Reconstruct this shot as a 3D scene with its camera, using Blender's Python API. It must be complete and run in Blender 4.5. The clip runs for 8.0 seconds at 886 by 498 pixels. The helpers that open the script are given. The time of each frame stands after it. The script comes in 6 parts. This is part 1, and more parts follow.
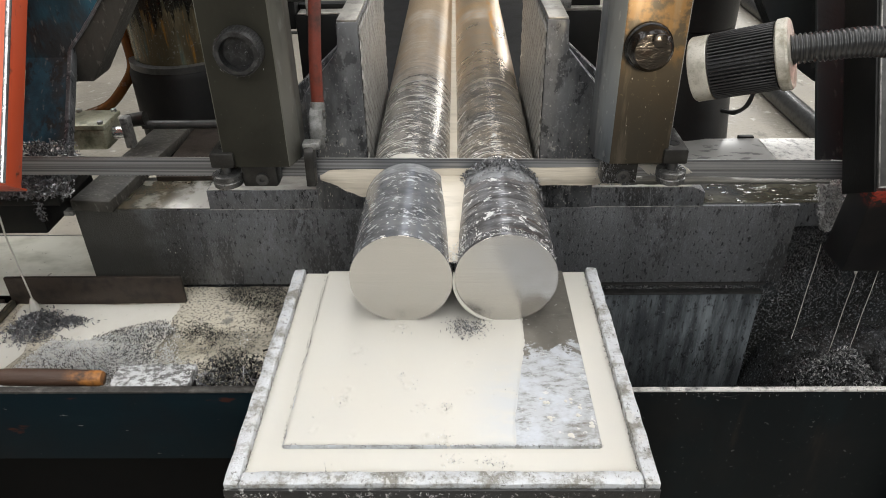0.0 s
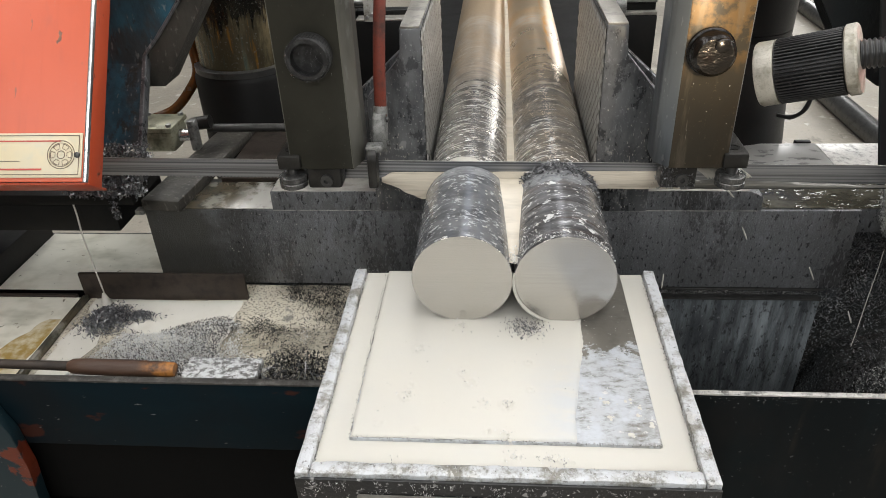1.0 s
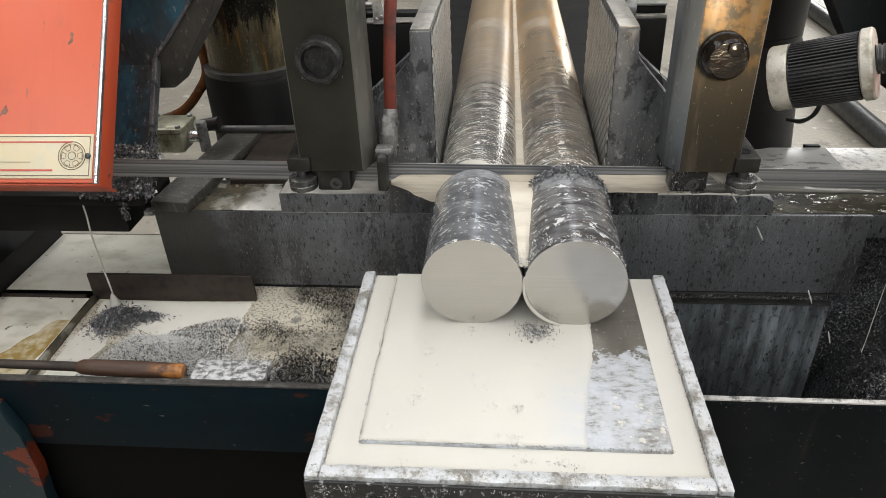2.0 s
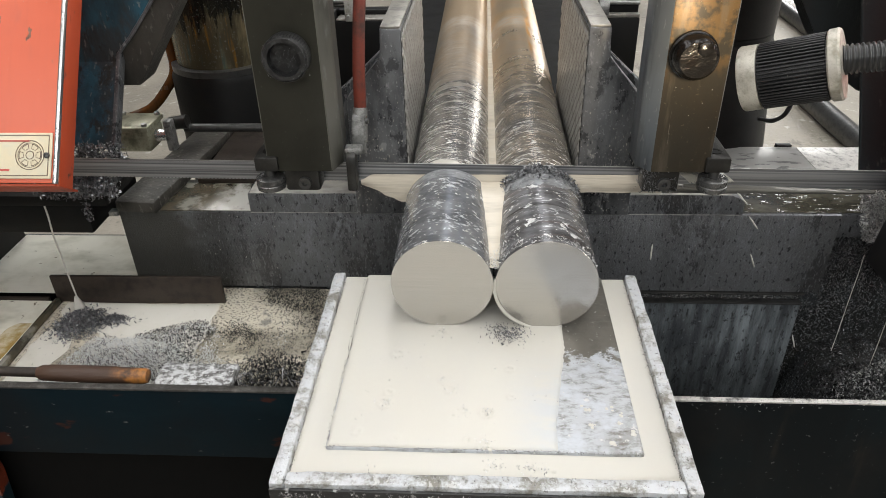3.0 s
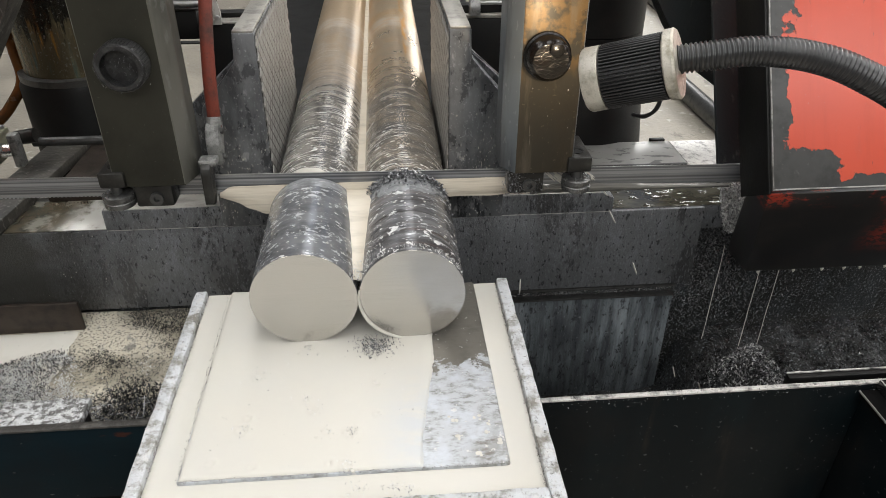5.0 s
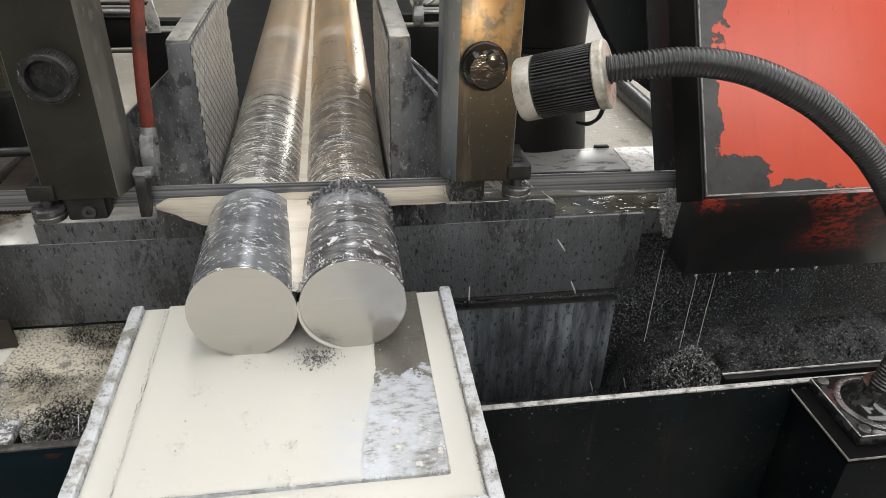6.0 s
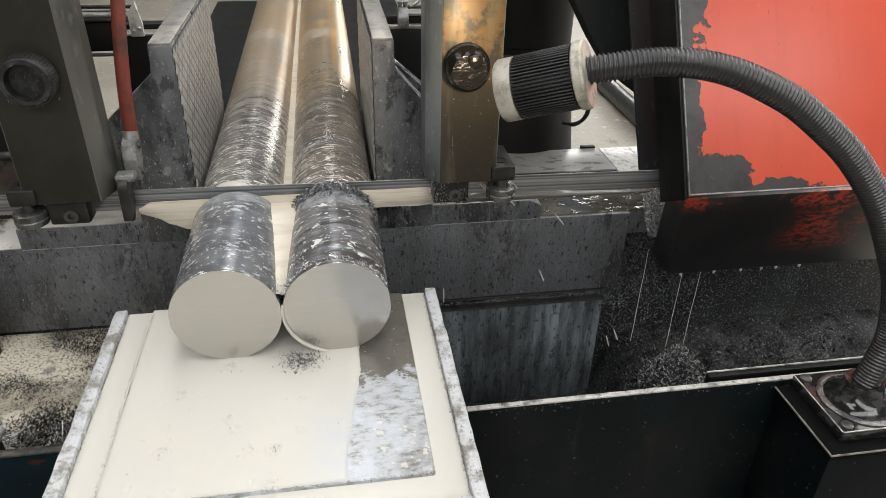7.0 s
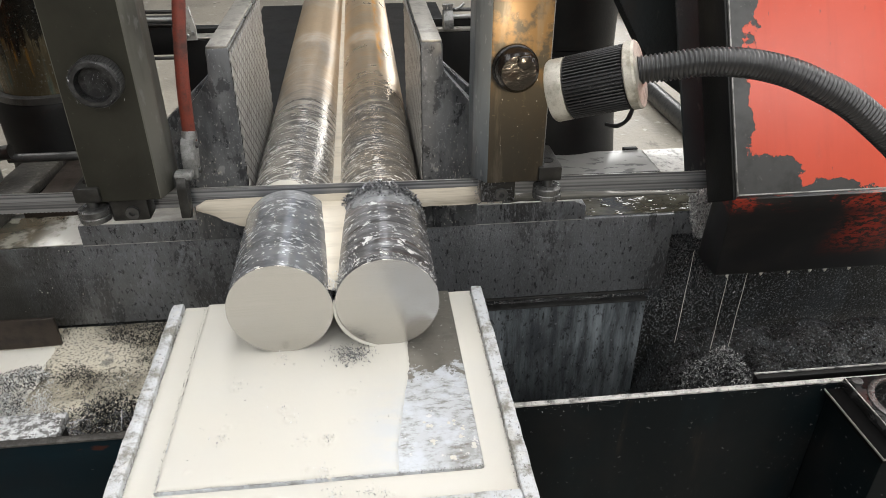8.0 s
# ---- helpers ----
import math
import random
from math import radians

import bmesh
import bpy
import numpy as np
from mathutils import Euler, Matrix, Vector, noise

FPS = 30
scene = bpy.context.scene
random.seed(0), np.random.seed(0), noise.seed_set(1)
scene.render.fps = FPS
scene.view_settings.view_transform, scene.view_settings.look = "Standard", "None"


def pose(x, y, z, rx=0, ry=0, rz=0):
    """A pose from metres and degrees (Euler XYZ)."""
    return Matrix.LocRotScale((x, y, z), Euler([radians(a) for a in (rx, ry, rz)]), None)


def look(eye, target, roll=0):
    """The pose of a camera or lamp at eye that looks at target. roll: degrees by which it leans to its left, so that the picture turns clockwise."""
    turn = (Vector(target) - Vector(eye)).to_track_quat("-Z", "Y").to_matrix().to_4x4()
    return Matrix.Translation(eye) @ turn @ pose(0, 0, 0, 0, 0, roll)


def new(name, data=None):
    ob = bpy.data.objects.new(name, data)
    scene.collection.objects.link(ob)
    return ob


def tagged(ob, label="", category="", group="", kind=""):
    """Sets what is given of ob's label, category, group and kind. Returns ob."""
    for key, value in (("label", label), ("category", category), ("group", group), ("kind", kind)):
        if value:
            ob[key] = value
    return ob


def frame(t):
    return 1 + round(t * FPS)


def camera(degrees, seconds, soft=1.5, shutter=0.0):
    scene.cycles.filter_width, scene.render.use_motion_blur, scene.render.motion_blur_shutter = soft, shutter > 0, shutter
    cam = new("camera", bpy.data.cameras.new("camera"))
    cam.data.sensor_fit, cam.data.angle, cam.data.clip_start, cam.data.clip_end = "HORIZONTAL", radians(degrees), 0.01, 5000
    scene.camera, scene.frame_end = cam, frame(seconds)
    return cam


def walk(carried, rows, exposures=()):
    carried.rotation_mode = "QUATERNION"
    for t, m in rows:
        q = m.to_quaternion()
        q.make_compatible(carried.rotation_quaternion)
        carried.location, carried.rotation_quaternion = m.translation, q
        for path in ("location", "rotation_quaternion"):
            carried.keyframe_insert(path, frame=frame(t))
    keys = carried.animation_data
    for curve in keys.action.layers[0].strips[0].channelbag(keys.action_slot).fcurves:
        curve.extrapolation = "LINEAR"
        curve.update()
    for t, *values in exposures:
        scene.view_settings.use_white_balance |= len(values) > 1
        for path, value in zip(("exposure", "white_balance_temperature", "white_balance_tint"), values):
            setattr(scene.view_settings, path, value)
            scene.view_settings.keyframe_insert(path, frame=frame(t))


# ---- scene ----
cam = camera(63.8, 8.0, soft=0.8)
PATH = [
    (0, (0.017, -0.493, 0.542), (-0.023, 1.198, -0.525), -1.1),
    (0.5, (0.004, -0.503, 0.544), (-0.093, 1.19, -0.516), -1.7),
    (1, (-0.007, -0.513, 0.55), (-0.16, 1.18, -0.505), -2.4),
    (1.2, (-0.0085, -0.5135, 0.5505), (-0.166, 1.180, -0.502), -2.5),
    (2.3, (-0.014, -0.5105, 0.5505), (-0.182, 1.1855, -0.4995), -2.25),
    (2.5, (-0.012, -0.51, 0.55), (-0.169, 1.186, -0.499), -2.2),
    (3, (-0.004, -0.498, 0.547), (-0.11, 1.197, -0.509), -1.4),
    (3.5, (0.009, -0.491, 0.545), (-0.04, 1.206, -0.513), -0.9),
    (4, (0.024, -0.478, 0.545), (0.034, 1.218, -0.514), -0.8),
    (4.5, (0.039, -0.473, 0.543), (0.116, 1.225, -0.51), -0.2),
    (5, (0.054, -0.471, 0.543), (0.194, 1.22, -0.516), 0.1),
    (5.2, (0.057, -0.469, 0.543), (0.227, 1.22, -0.515), 0.6),
    (6.3, (0.080, -0.4728, 0.5468), (0.365, 1.2135, -0.4885), 1.4),
    (6.5, (0.082, -0.473, 0.547), (0.378, 1.213, -0.487), 1.5),
    (7, (0.082, -0.474, 0.546), (0.367, 1.212, -0.491), 1.2),
    (7.5, (0.077, -0.48, 0.546), (0.331, 1.209, -0.494), 0.7),
    (8, (0.064, -0.487, 0.548), (0.253, 1.217, -0.483), -0.0),
]
walk(cam, [(t, look(eye, target, roll)) for t, eye, target, roll in PATH],
     exposures=((0, -0.41), (5, -0.41), (7, -0.41), (7.5, -0.38), (8, -0.32)))

# ---- light ----
world = bpy.data.worlds.new("world")
scene.world = world
world.use_nodes = True
wn = world.node_tree.nodes
sky = wn.new("ShaderNodeTexSky")
sky.sky_type = "NISHITA"
sky.sun_disc = False
sky.sun_elevation, sky.sun_rotation = radians(50), radians(60)
world.node_tree.links.new(sky.outputs[0], wn["Background"].inputs[0])
wn["Background"].inputs[1].default_value = 0.1


def area_light(name, m, w, h, watts, colour):
    data = bpy.data.lights.new(name, "AREA")
    data.shape, data.size, data.size_y, data.energy, data.color = "RECTANGLE", w, h, watts, colour
    ob = new(name, data)
    ob.matrix_world = m
    return ob


SKY_W = (1.0, 0.985, 0.955)
for i, x in enumerate((-2.6, 0.3, 3.2)):
    area_light("skylight_glow", pose(x, 1.5, 4.15, 0, 0, 0), 1.1, 9.0, 215, SKY_W)
area_light("window_glow", look((5.9, 3.0, 2.2), (0, 1.0, 0)), 6.0, 1.6, 380, SKY_W)
area_light("door_glow", look((3.9, 9.85, 1.2), (3.9, 0, 1.2)), 1.5, 2.9, 150, SKY_W)
# unseen fill, added to brighten the faces towards the camera
area_light("front_fill_light", look((0.0, -3.85, 2.9), (0, 0.5, 0)), 8.0, 1.2, 190, SKY_W)
lamp_data = bpy.data.lights.new("work_lamp_bulb", "SPOT")
lamp_data.energy, lamp_data.color, lamp_data.spot_size, lamp_data.spot_blend, lamp_data.shadow_soft_size = 2.1, (1.0, 0.79, 0.54), radians(120), 1.0, 0.012
lamp_ob = new("work_lamp_bulb", lamp_data)
lamp_ob.matrix_world = look((0.2515, 0.2100, 0.3085), (0.244, 0.355, 0.325))


# ---- materials ----
class Mat:
    """A node material with small helpers for masks and mixes."""

    def __init__(self, name, colour, rough=0.5, metal=0.0, spec=0.5):
        self.m = bpy.data.materials.new(name)
        self.m.use_nodes = True
        self.t = self.m.node_tree
        self.b = self.t.nodes["Principled BSDF"]
        self.b.inputs["Roughness"].default_value = rough
        self.b.inputs["Metallic"].default_value = metal
        self.b.inputs["Specular IOR Level"].default_value = spec
        self.b.inputs["Base Color"].default_value = (*colour, 1)
        self.colour = self.rgb(colour)
        self.rough = None
        self.rv = rough
        self.tc = self.t.nodes.new("ShaderNodeTexCoord")

    def rgb(self, c):
        n = self.t.nodes.new("ShaderNodeRGB")
        n.outputs[0].default_value = (*c, 1)
        return n.outputs[0]

    def coords(self, scale=(1, 1, 1)):
        n = self.t.nodes.new("ShaderNodeMapping")
        n.inputs["Scale"].default_value = scale
        self.t.links.new(self.tc.outputs["Object"], n.inputs[0])
        return n.outputs[0]

    def noise(self, scale, stretch=(1, 1, 1), detail=4, lo=0.4, hi=0.6, rough=0.6, seed=0.0):
        n = self.t.nodes.new("ShaderNodeTexNoise")
        n.noise_dimensions = "4D"
        n.inputs["W"].default_value = seed
        n.inputs["Scale"].default_value = scale
        n.inputs["Detail"].default_value = detail
        n.inputs["Roughness"].default_value = rough
        self.t.links.new(self.coords(stretch), n.inputs["Vector"])
        return self.ramp(n.outputs["Fac"], lo, hi)

    def cells(self, scale, stretch=(1, 1, 1), lo=0.0, hi=0.3):
        n = self.t.nodes.new("ShaderNodeTexVoronoi")
        n.inputs["Scale"].default_value = scale
        self.t.links.new(self.coords(stretch), n.inputs["Vector"])
        return self.ramp(n.outputs["Distance"], lo, hi)

    def axis(self, k, lo, hi):
        n = self.t.nodes.new("ShaderNodeSeparateXYZ")
        self.t.links.new(self.tc.outputs["Object"], n.inputs[0])
        return self.ramp(n.outputs[k], lo, hi)

    def ramp(self, v, lo, hi):
        n = self.t.nodes.new("ShaderNodeMapRange")
        n.interpolation_type = "SMOOTHSTEP" if hi > lo else "LINEAR"
        self.t.links.new(v, n.inputs[0])
        n.inputs[1].default_value, n.inputs[2].default_value = lo, hi
        return n.outputs[0]

    def calc(self, op, a, b):
        n = self.t.nodes.new("ShaderNodeMath")
        n.operation = op
        n.use_clamp = op in ("ADD", "SUBTRACT", "MULTIPLY")
        for k, v in enumerate((a, b)):
            if isinstance(v, (int, float)):
                n.inputs[k].default_value = v
            else:
                self.t.links.new(v, n.inputs[k])
        return n.outputs[0]

    def over(self, mask, colour, amount=1.0, rough=None):
        """Lay a colour (and a roughness) over the rest where the mask is 1."""
        if amount != 1.0:
            mask = self.calc("MULTIPLY", mask, amount)
        n = self.t.nodes.new("ShaderNodeMix")
        n.data_type = "RGBA"
        self.t.links.new(mask, n.inputs[0])
        self.t.links.new(self.colour, n.inputs[6])
        n.inputs[7].default_value = (*colour, 1)
        self.colour = n.outputs[2]
        if rough is not None:
            r = self.t.nodes.new("ShaderNodeMix")
            self.t.links.new(mask, r.inputs[0])
            if self.rough is None:
                r.inputs[2].default_value = self.rv
            else:
                self.t.links.new(self.rough, r.inputs[2])
            r.inputs[3].default_value = rough
            self.rough = r.outputs[0]
        return self

    def metal_where(self, mask, lo, hi):
        n = self.t.nodes.new("ShaderNodeMapRange")
        self.t.links.new(mask, n.inputs[0])
        n.inputs[3].default_value, n.inputs[4].default_value = lo, hi
        self.t.links.new(n.outputs[0], self.b.inputs["Metallic"])
        return self

    def bump(self, height, strength=0.3, distance=0.001):
        n = self.t.nodes.new("ShaderNodeBump")
        n.inputs["Strength"].default_value = strength
        n.inputs["Distance"].default_value = distance
        self.t.links.new(height, n.inputs["Height"])
        if self.b.inputs["Normal"].is_linked:
            self.t.links.new(self.b.inputs["Normal"].links[0].from_socket, n.inputs["Normal"])
        self.t.links.new(n.outputs[0], self.b.inputs["Normal"])
        return self

    def done(self):
        self.t.links.new(self.colour, self.b.inputs["Base Color"])
        if self.rough is not None:
            self.t.links.new(self.rough, self.b.inputs["Roughness"])
        return self.m


def plain(name, colour, rough=0.5, metal=0.0, dirt=(0.02, 0.018, 0.015), amount=0.5, scale=30.0, grain=0.2, spec=0.5):
    k = Mat(name, colour, rough, metal, spec)
    k.over(k.noise(scale, lo=0.45, hi=0.7, seed=1), dirt, amount, min(1, rough + 0.15))
    k.over(k.noise(scale * 9, lo=0.5, hi=0.7, seed=2), dirt, amount * 0.5)
    k.bump(k.noise(scale * 20, lo=0.2, hi=0.8, seed=3), grain, 0.0006)
    return k.done()


# bed casting: dark, wet, full of splashes and fine chips
k = Mat("wet_cast_iron", (0.165, 0.171, 0.179), 0.3, 0.3)
k.over(k.noise(7, (1, 1, 0.4), lo=0.42, hi=0.62, seed=4), (0.052, 0.051, 0.05), 0.8, 0.25)
patch = k.noise(6, (1, 1, 0.6), 3, lo=0.42, hi=0.6, seed=98)
k.over(k.calc("MULTIPLY", k.noise(75, (1, 1, 0.45), 7, lo=0.49, hi=0.62, rough=0.72, seed=5), patch), (0.25, 0.262, 0.28), 0.75, 0.5)
k.over(k.noise(1.0, (55, 55, 9), 6, lo=0.52, hi=0.7, seed=99), (0.23, 0.24, 0.25), 0.5)
k.over(k.noise(1.0, (170, 170, 80), 5, lo=0.55, hi=0.62, rough=0.7, seed=145), (0.02, 0.02, 0.021), 0.7, 0.2)
k.over(k.noise(330, (1, 1, 0.6), 2, lo=0.6, hi=0.66, seed=6), (0.34, 0.35, 0.36), 0.4)
k.over(k.noise(1.0, (260, 260, 90), 7, lo=0.53, hi=0.62, rough=0.75, seed=191), (0.32, 0.335, 0.35), 0.5, 0.45)
k.over(k.calc("MULTIPLY", k.axis(0, -0.40, -0.50), k.noise(9, lo=0.25, hi=0.5, seed=180)), (0.05, 0.048, 0.04), 0.85, 0.4)
k.bump(k.noise(300, lo=0.3, hi=0.8, seed=6), 0.6, 0.001)
M_BED = k.done()

k = Mat("splashed_vertical_plate", (0.045, 0.05, 0.055), 0.38, 0.2)
streak = k.noise(34, (1, 1, 0.12), 7, lo=0.36, hi=0.7, rough=0.66, seed=8)
k.over(k.calc("MULTIPLY", streak, k.noise(7, (1, 1, 0.5), lo=0.3, hi=0.6, seed=97)), (0.36, 0.405, 0.43), 0.85, 0.45)
k.over(k.noise(1.0, (150, 150, 70), 5, lo=0.54, hi=0.62, rough=0.7, seed=9), (0.014, 0.014, 0.015), 0.8)
k.over(k.noise(1.0, (260, 260, 130), 3, lo=0.64, hi=0.68, seed=9), (0.3, 0.32, 0.33), 0.5)
k.bump(k.noise(160, lo=0.3, hi=0.8, seed=6), 0.6, 0.001)
M_PANEL = k.done()

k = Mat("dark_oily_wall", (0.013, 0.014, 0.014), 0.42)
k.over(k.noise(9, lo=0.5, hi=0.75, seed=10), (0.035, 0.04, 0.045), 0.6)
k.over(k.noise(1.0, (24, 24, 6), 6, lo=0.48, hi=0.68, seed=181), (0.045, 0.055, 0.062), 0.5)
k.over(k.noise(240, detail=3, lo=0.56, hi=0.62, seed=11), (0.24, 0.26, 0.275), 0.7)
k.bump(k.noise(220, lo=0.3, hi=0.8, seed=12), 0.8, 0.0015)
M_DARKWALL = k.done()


def bar_material(name, tint, stripe):
    """Round steel stock: scale and rings, wet and splashed near the saw, dry and brownish further back."""
    k = Mat(name, (0.57, 0.54, 0.495), 0.27, 0.78)
    k.over(k.noise(16, (1, 0.25, 1), lo=0.4, hi=0.7, seed=13), (0.34, 0.3, 0.25), 0.6)
    far = k.axis(1, 0.62, 0.95)
    k.over(k.calc("MULTIPLY", k.noise(9, (1, 0.5, 1), lo=0.25, hi=0.5, seed=14), far), tint, 0.9, 0.4)
    if stripe:
        k.over(k.noise(1.0, (10, 26, 10), 5, lo=0.3, hi=0.6, seed=183), (0.5, 0.41, 0.3), 0.7, 0.24)
    near = k.axis(1, 0.95, 0.68)
    k.over(k.calc("MULTIPLY", k.noise(1.0, (16, 60, 16), 5, lo=0.42, hi=0.6, seed=16), near), (0.11, 0.114, 0.12), 0.65, 0.2)
    k.over(k.noise(1.0, (9, 560, 9), 4, lo=0.5, hi=0.68, rough=0.7, seed=21), (0.16, 0.15, 0.13), 0.38)
    scuff = k.noise(1.0, (14, 330, 14), 6, lo=0.5, hi=0.64, rough=0.68, seed=15)
    scuff = k.calc("MULTIPLY", scuff, k.noise(1.0, (26, 46, 26), 6, lo=0.42, hi=0.6, rough=0.65, seed=200))
    scuff = k.calc("MULTIPLY", scuff, k.axis(1, 0.74, 0.42) if stripe else k.axis(1, 1.25, 0.85))
    k.over(scuff, (0.86, 0.85, 0.82), 0.85, 0.42)
    flakes = k.noise(1.0, (70, 150, 70), 5, lo=0.6, hi=0.64, rough=0.6, seed=170)
    flakes = k.calc("MULTIPLY", flakes, k.axis(1, 0.62, 0.42) if stripe else k.axis(1, 1.0, 0.6))
    k.over(flakes, (0.9, 0.9, 0.88), 0.9, 0.4)
    band = k.calc("MULTIPLY", k.axis(1, 1.15, 1.165), k.axis(1, 1.245, 1.225))
    band = k.calc("MULTIPLY", band, k.noise(30, (1, 2, 1), lo=0.36, hi=0.55, seed=33))
    k.over(band, (0.62, 0.57, 0.5), 0.6, 0.5)
    splash = k.noise(1.0, (60, 120, 60), 4, lo=0.62, hi=0.66, seed=17)
    splash = k.calc("MULTIPLY", splash, k.axis(1, 0.9, 0.6))
    k.over(splash, (0.7, 0.7, 0.68), 0.8, 0.25)
    if stripe:
        line = k.calc("MULTIPLY", k.axis(0, 0.014, 0.022), k.axis(0, 0.034, 0.027))
        line = k.calc("MULTIPLY", line, k.axis(1, 0.85, 1.05))
        k.over(k.calc("MULTIPLY", line, k.noise(36, (1, 0.2, 1), 6, lo=0.42, hi=0.62, seed=18)), (0.7, 0.34, 0.05), 0.9, 0.5)
    k.metal_where(k.calc("ADD", k.calc("ADD", scuff, flakes), splash), 0.72, 0.15)
    k.bump(k.noise(1.0, (30, 400, 30), 3, lo=0.3, hi=0.7, seed=19), 0.35, 0.0005)
    k.bump(splash, 0.4, 0.0008)
    return k.done()


M_BAR_L = bar_material("steel_bar_grey", (0.52, 0.385, 0.24), False)
M_BAR_R = bar_material("steel_bar_brown", (0.62, 0.41, 0.2), True)

k = Mat("wet_cut_piece", (0.34, 0.349, 0.362), 0.23, 0.55)
k.over(k.noise(1.0, (26, 42, 26), 6, lo=0.36, hi=0.66, seed=20), (0.12, 0.124, 0.133), 0.8, 0.18)
k.over(k.noise(1.0, (44, 190, 44), 7, lo=0.52, hi=0.68, rough=0.75, seed=21), (0.56, 0.57, 0.58), 0.55, 0.35)
k.over(k.calc("MULTIPLY", k.noise(1.0, (70, 150, 70), 7, lo=0.52, hi=0.585, rough=0.72, seed=154), k.noise(24, detail=4, lo=0.36, hi=0.58, seed=155)), (0.66, 0.67, 0.68), 0.75, 0.35)
drops = k.noise(1.0, (95, 150, 95), 4, lo=0.62, hi=0.65, seed=22)
k.over(drops, (0.72, 0.72, 0.7), 0.85, 0.2)
k.over(k.noise(12, lo=0.58, hi=0.7, seed=23), (0.2, 0.12, 0.08), 0.25)
k.metal_where(drops, 0.55, 0.0)
k.bump(drops, 0.5, 0.001)
M_PIECE = k.done()

k = Mat("wet_cut_piece_with_rings", (0.3, 0.3, 0.305), 0.24, 0.5)
k.over(k.noise(1.0, (14, 60, 14), 6, lo=0.4, hi=0.62, seed=171), (0.085, 0.082, 0.084), 0.85, 0.18)
k.over(k.noise(1.0, (3, 95, 3), 4, lo=0.52, hi=0.66, seed=172), (0.15, 0.1, 0.082), 0.6, 0.3)
k.over(k.noise(1.0, (4, 150, 4), 3, lo=0.58, hi=0.66, seed=173), (0.03, 0.03, 0.031), 0.7, 0.2)
k.over(k.noise(1.0, (44, 150, 44), 7, lo=0.535, hi=0.64, rough=0.74, seed=174), (0.6, 0.61, 0.62), 0.75, 0.35)
blots = k.noise(1.0, (80, 95, 80), 5, lo=0.6, hi=0.63, seed=175)
k.over(blots, (0.76, 0.76, 0.75), 0.9, 0.25)
k.metal_where(blots, 0.5, 0.0)
k.bump(blots, 0.5, 0.001)
k.bump(k.noise(1.0, (5, 210, 5), 3, lo=0.35, hi=0.65, seed=173), 0.35, 0.0006)
M_PIECE_R = k.done()

k = Mat("thin_smeared_film", (0.36, 0.367, 0.375), 0.25, 0.3)
k.over(k.noise(1.0, (60, 170, 60), 7, lo=0.45, hi=0.62, rough=0.7, seed=156), (0.17, 0.175, 0.185), 0.8)
k.over(k.noise(1.0, (90, 200, 90), 5, lo=0.58, hi=0.64, seed=157), (0.66, 0.66, 0.65), 0.7)
M_SMEAR = k.done()

k = Mat("saw_cut_face", (0.495, 0.478, 0.45), 0.17, 0.9)
k.over(k.noise(1.0, (5, 5, 420), 3, lo=0.4, hi=0.68, seed=24), (0.42, 0.4, 0.37), 0.5, 0.24)
k.over(k.noise(1.0, (3, 3, 60), 3, lo=0.5, hi=0.75, seed=25), (0.62, 0.6, 0.56), 0.3)
k.over(k.noise(28, detail=6, lo=0.45, hi=0.75, seed=124), (0.47, 0.45, 0.41), 0.5, 0.22)
k.over(k.noise(1.0, (60, 60, 9), 4, lo=0.6, hi=0.75, seed=125), (0.6, 0.59, 0.56), 0.3)
k.bump(k.noise(1.0, (4, 4, 500), 3, lo=0.3, hi=0.7, seed=24), 0.045, 0.0003)
M_CUT = k.done()

k = Mat("milky_coolant", (0.59, 0.57, 0.512), 0.36)
k.over(k.noise(9, lo=0.4, hi=0.75, seed=26), (0.555, 0.55, 0.52), 0.6)
k.bump(k.noise(14, lo=0.2, hi=0.8, seed=27), 0.12, 0.002)
k.bump(k.noise(90, lo=0.2, hi=0.8, seed=27), 0.1, 0.0006)
M_COOL = k.done()

k = Mat("milky_coolant_thinning", (0.59, 0.57, 0.512), 0.36)
k.over(k.noise(9, lo=0.4, hi=0.75, seed=26), (0.555, 0.55, 0.52), 0.6)
thin = k.calc("MULTIPLY", k.calc("MULTIPLY", k.axis(0, 0.005, 0.085), k.axis(1, 0.15, 0.07)), k.noise(26, (1, 2.4, 1), 5, lo=0.25, hi=0.6, seed=128))
k.over(thin, (0.5, 0.53, 0.56), 0.8, 0.28)
k.bump(k.noise(14, lo=0.2, hi=0.8, seed=27), 0.12, 0.002)
k.bump(k.noise(90, lo=0.2, hi=0.8, seed=27), 0.1, 0.0006)
M_COOL_THIN = k.done()
k = Mat("coolant_film_on_plate", (0.17, 0.16, 0.138), 0.28, 0.3)
k.over(k.noise(40, (1, 1, 1), lo=0.45, hi=0.65, seed=28), (0.11, 0.103, 0.09), 0.6)
k.over(k.noise(1.0, (25, 240, 25), 4, lo=0.5, hi=0.7, seed=129), (0.2, 0.19, 0.17), 0.4)
ragged = k.calc("MULTIPLY", k.noise(55, (1, 1.1, 1), 7, lo=0.2, hi=0.8, rough=0.68, seed=29), 0.07)
pos = k.t.nodes.new("ShaderNodeSeparateXYZ")
k.t.links.new(k.tc.outputs["Object"], pos.inputs[0])
wet = k.ramp(k.calc("ADD", pos.outputs[1], ragged), 0.186, 0.176)
gaps = k.noise(1.0, (55, 120, 55), 8, lo=0.33, hi=0.55, rough=0.7, seed=130)
k.over(k.calc("MULTIPLY", wet, gaps), (0.5, 0.525, 0.55), 0.9, 0.42)
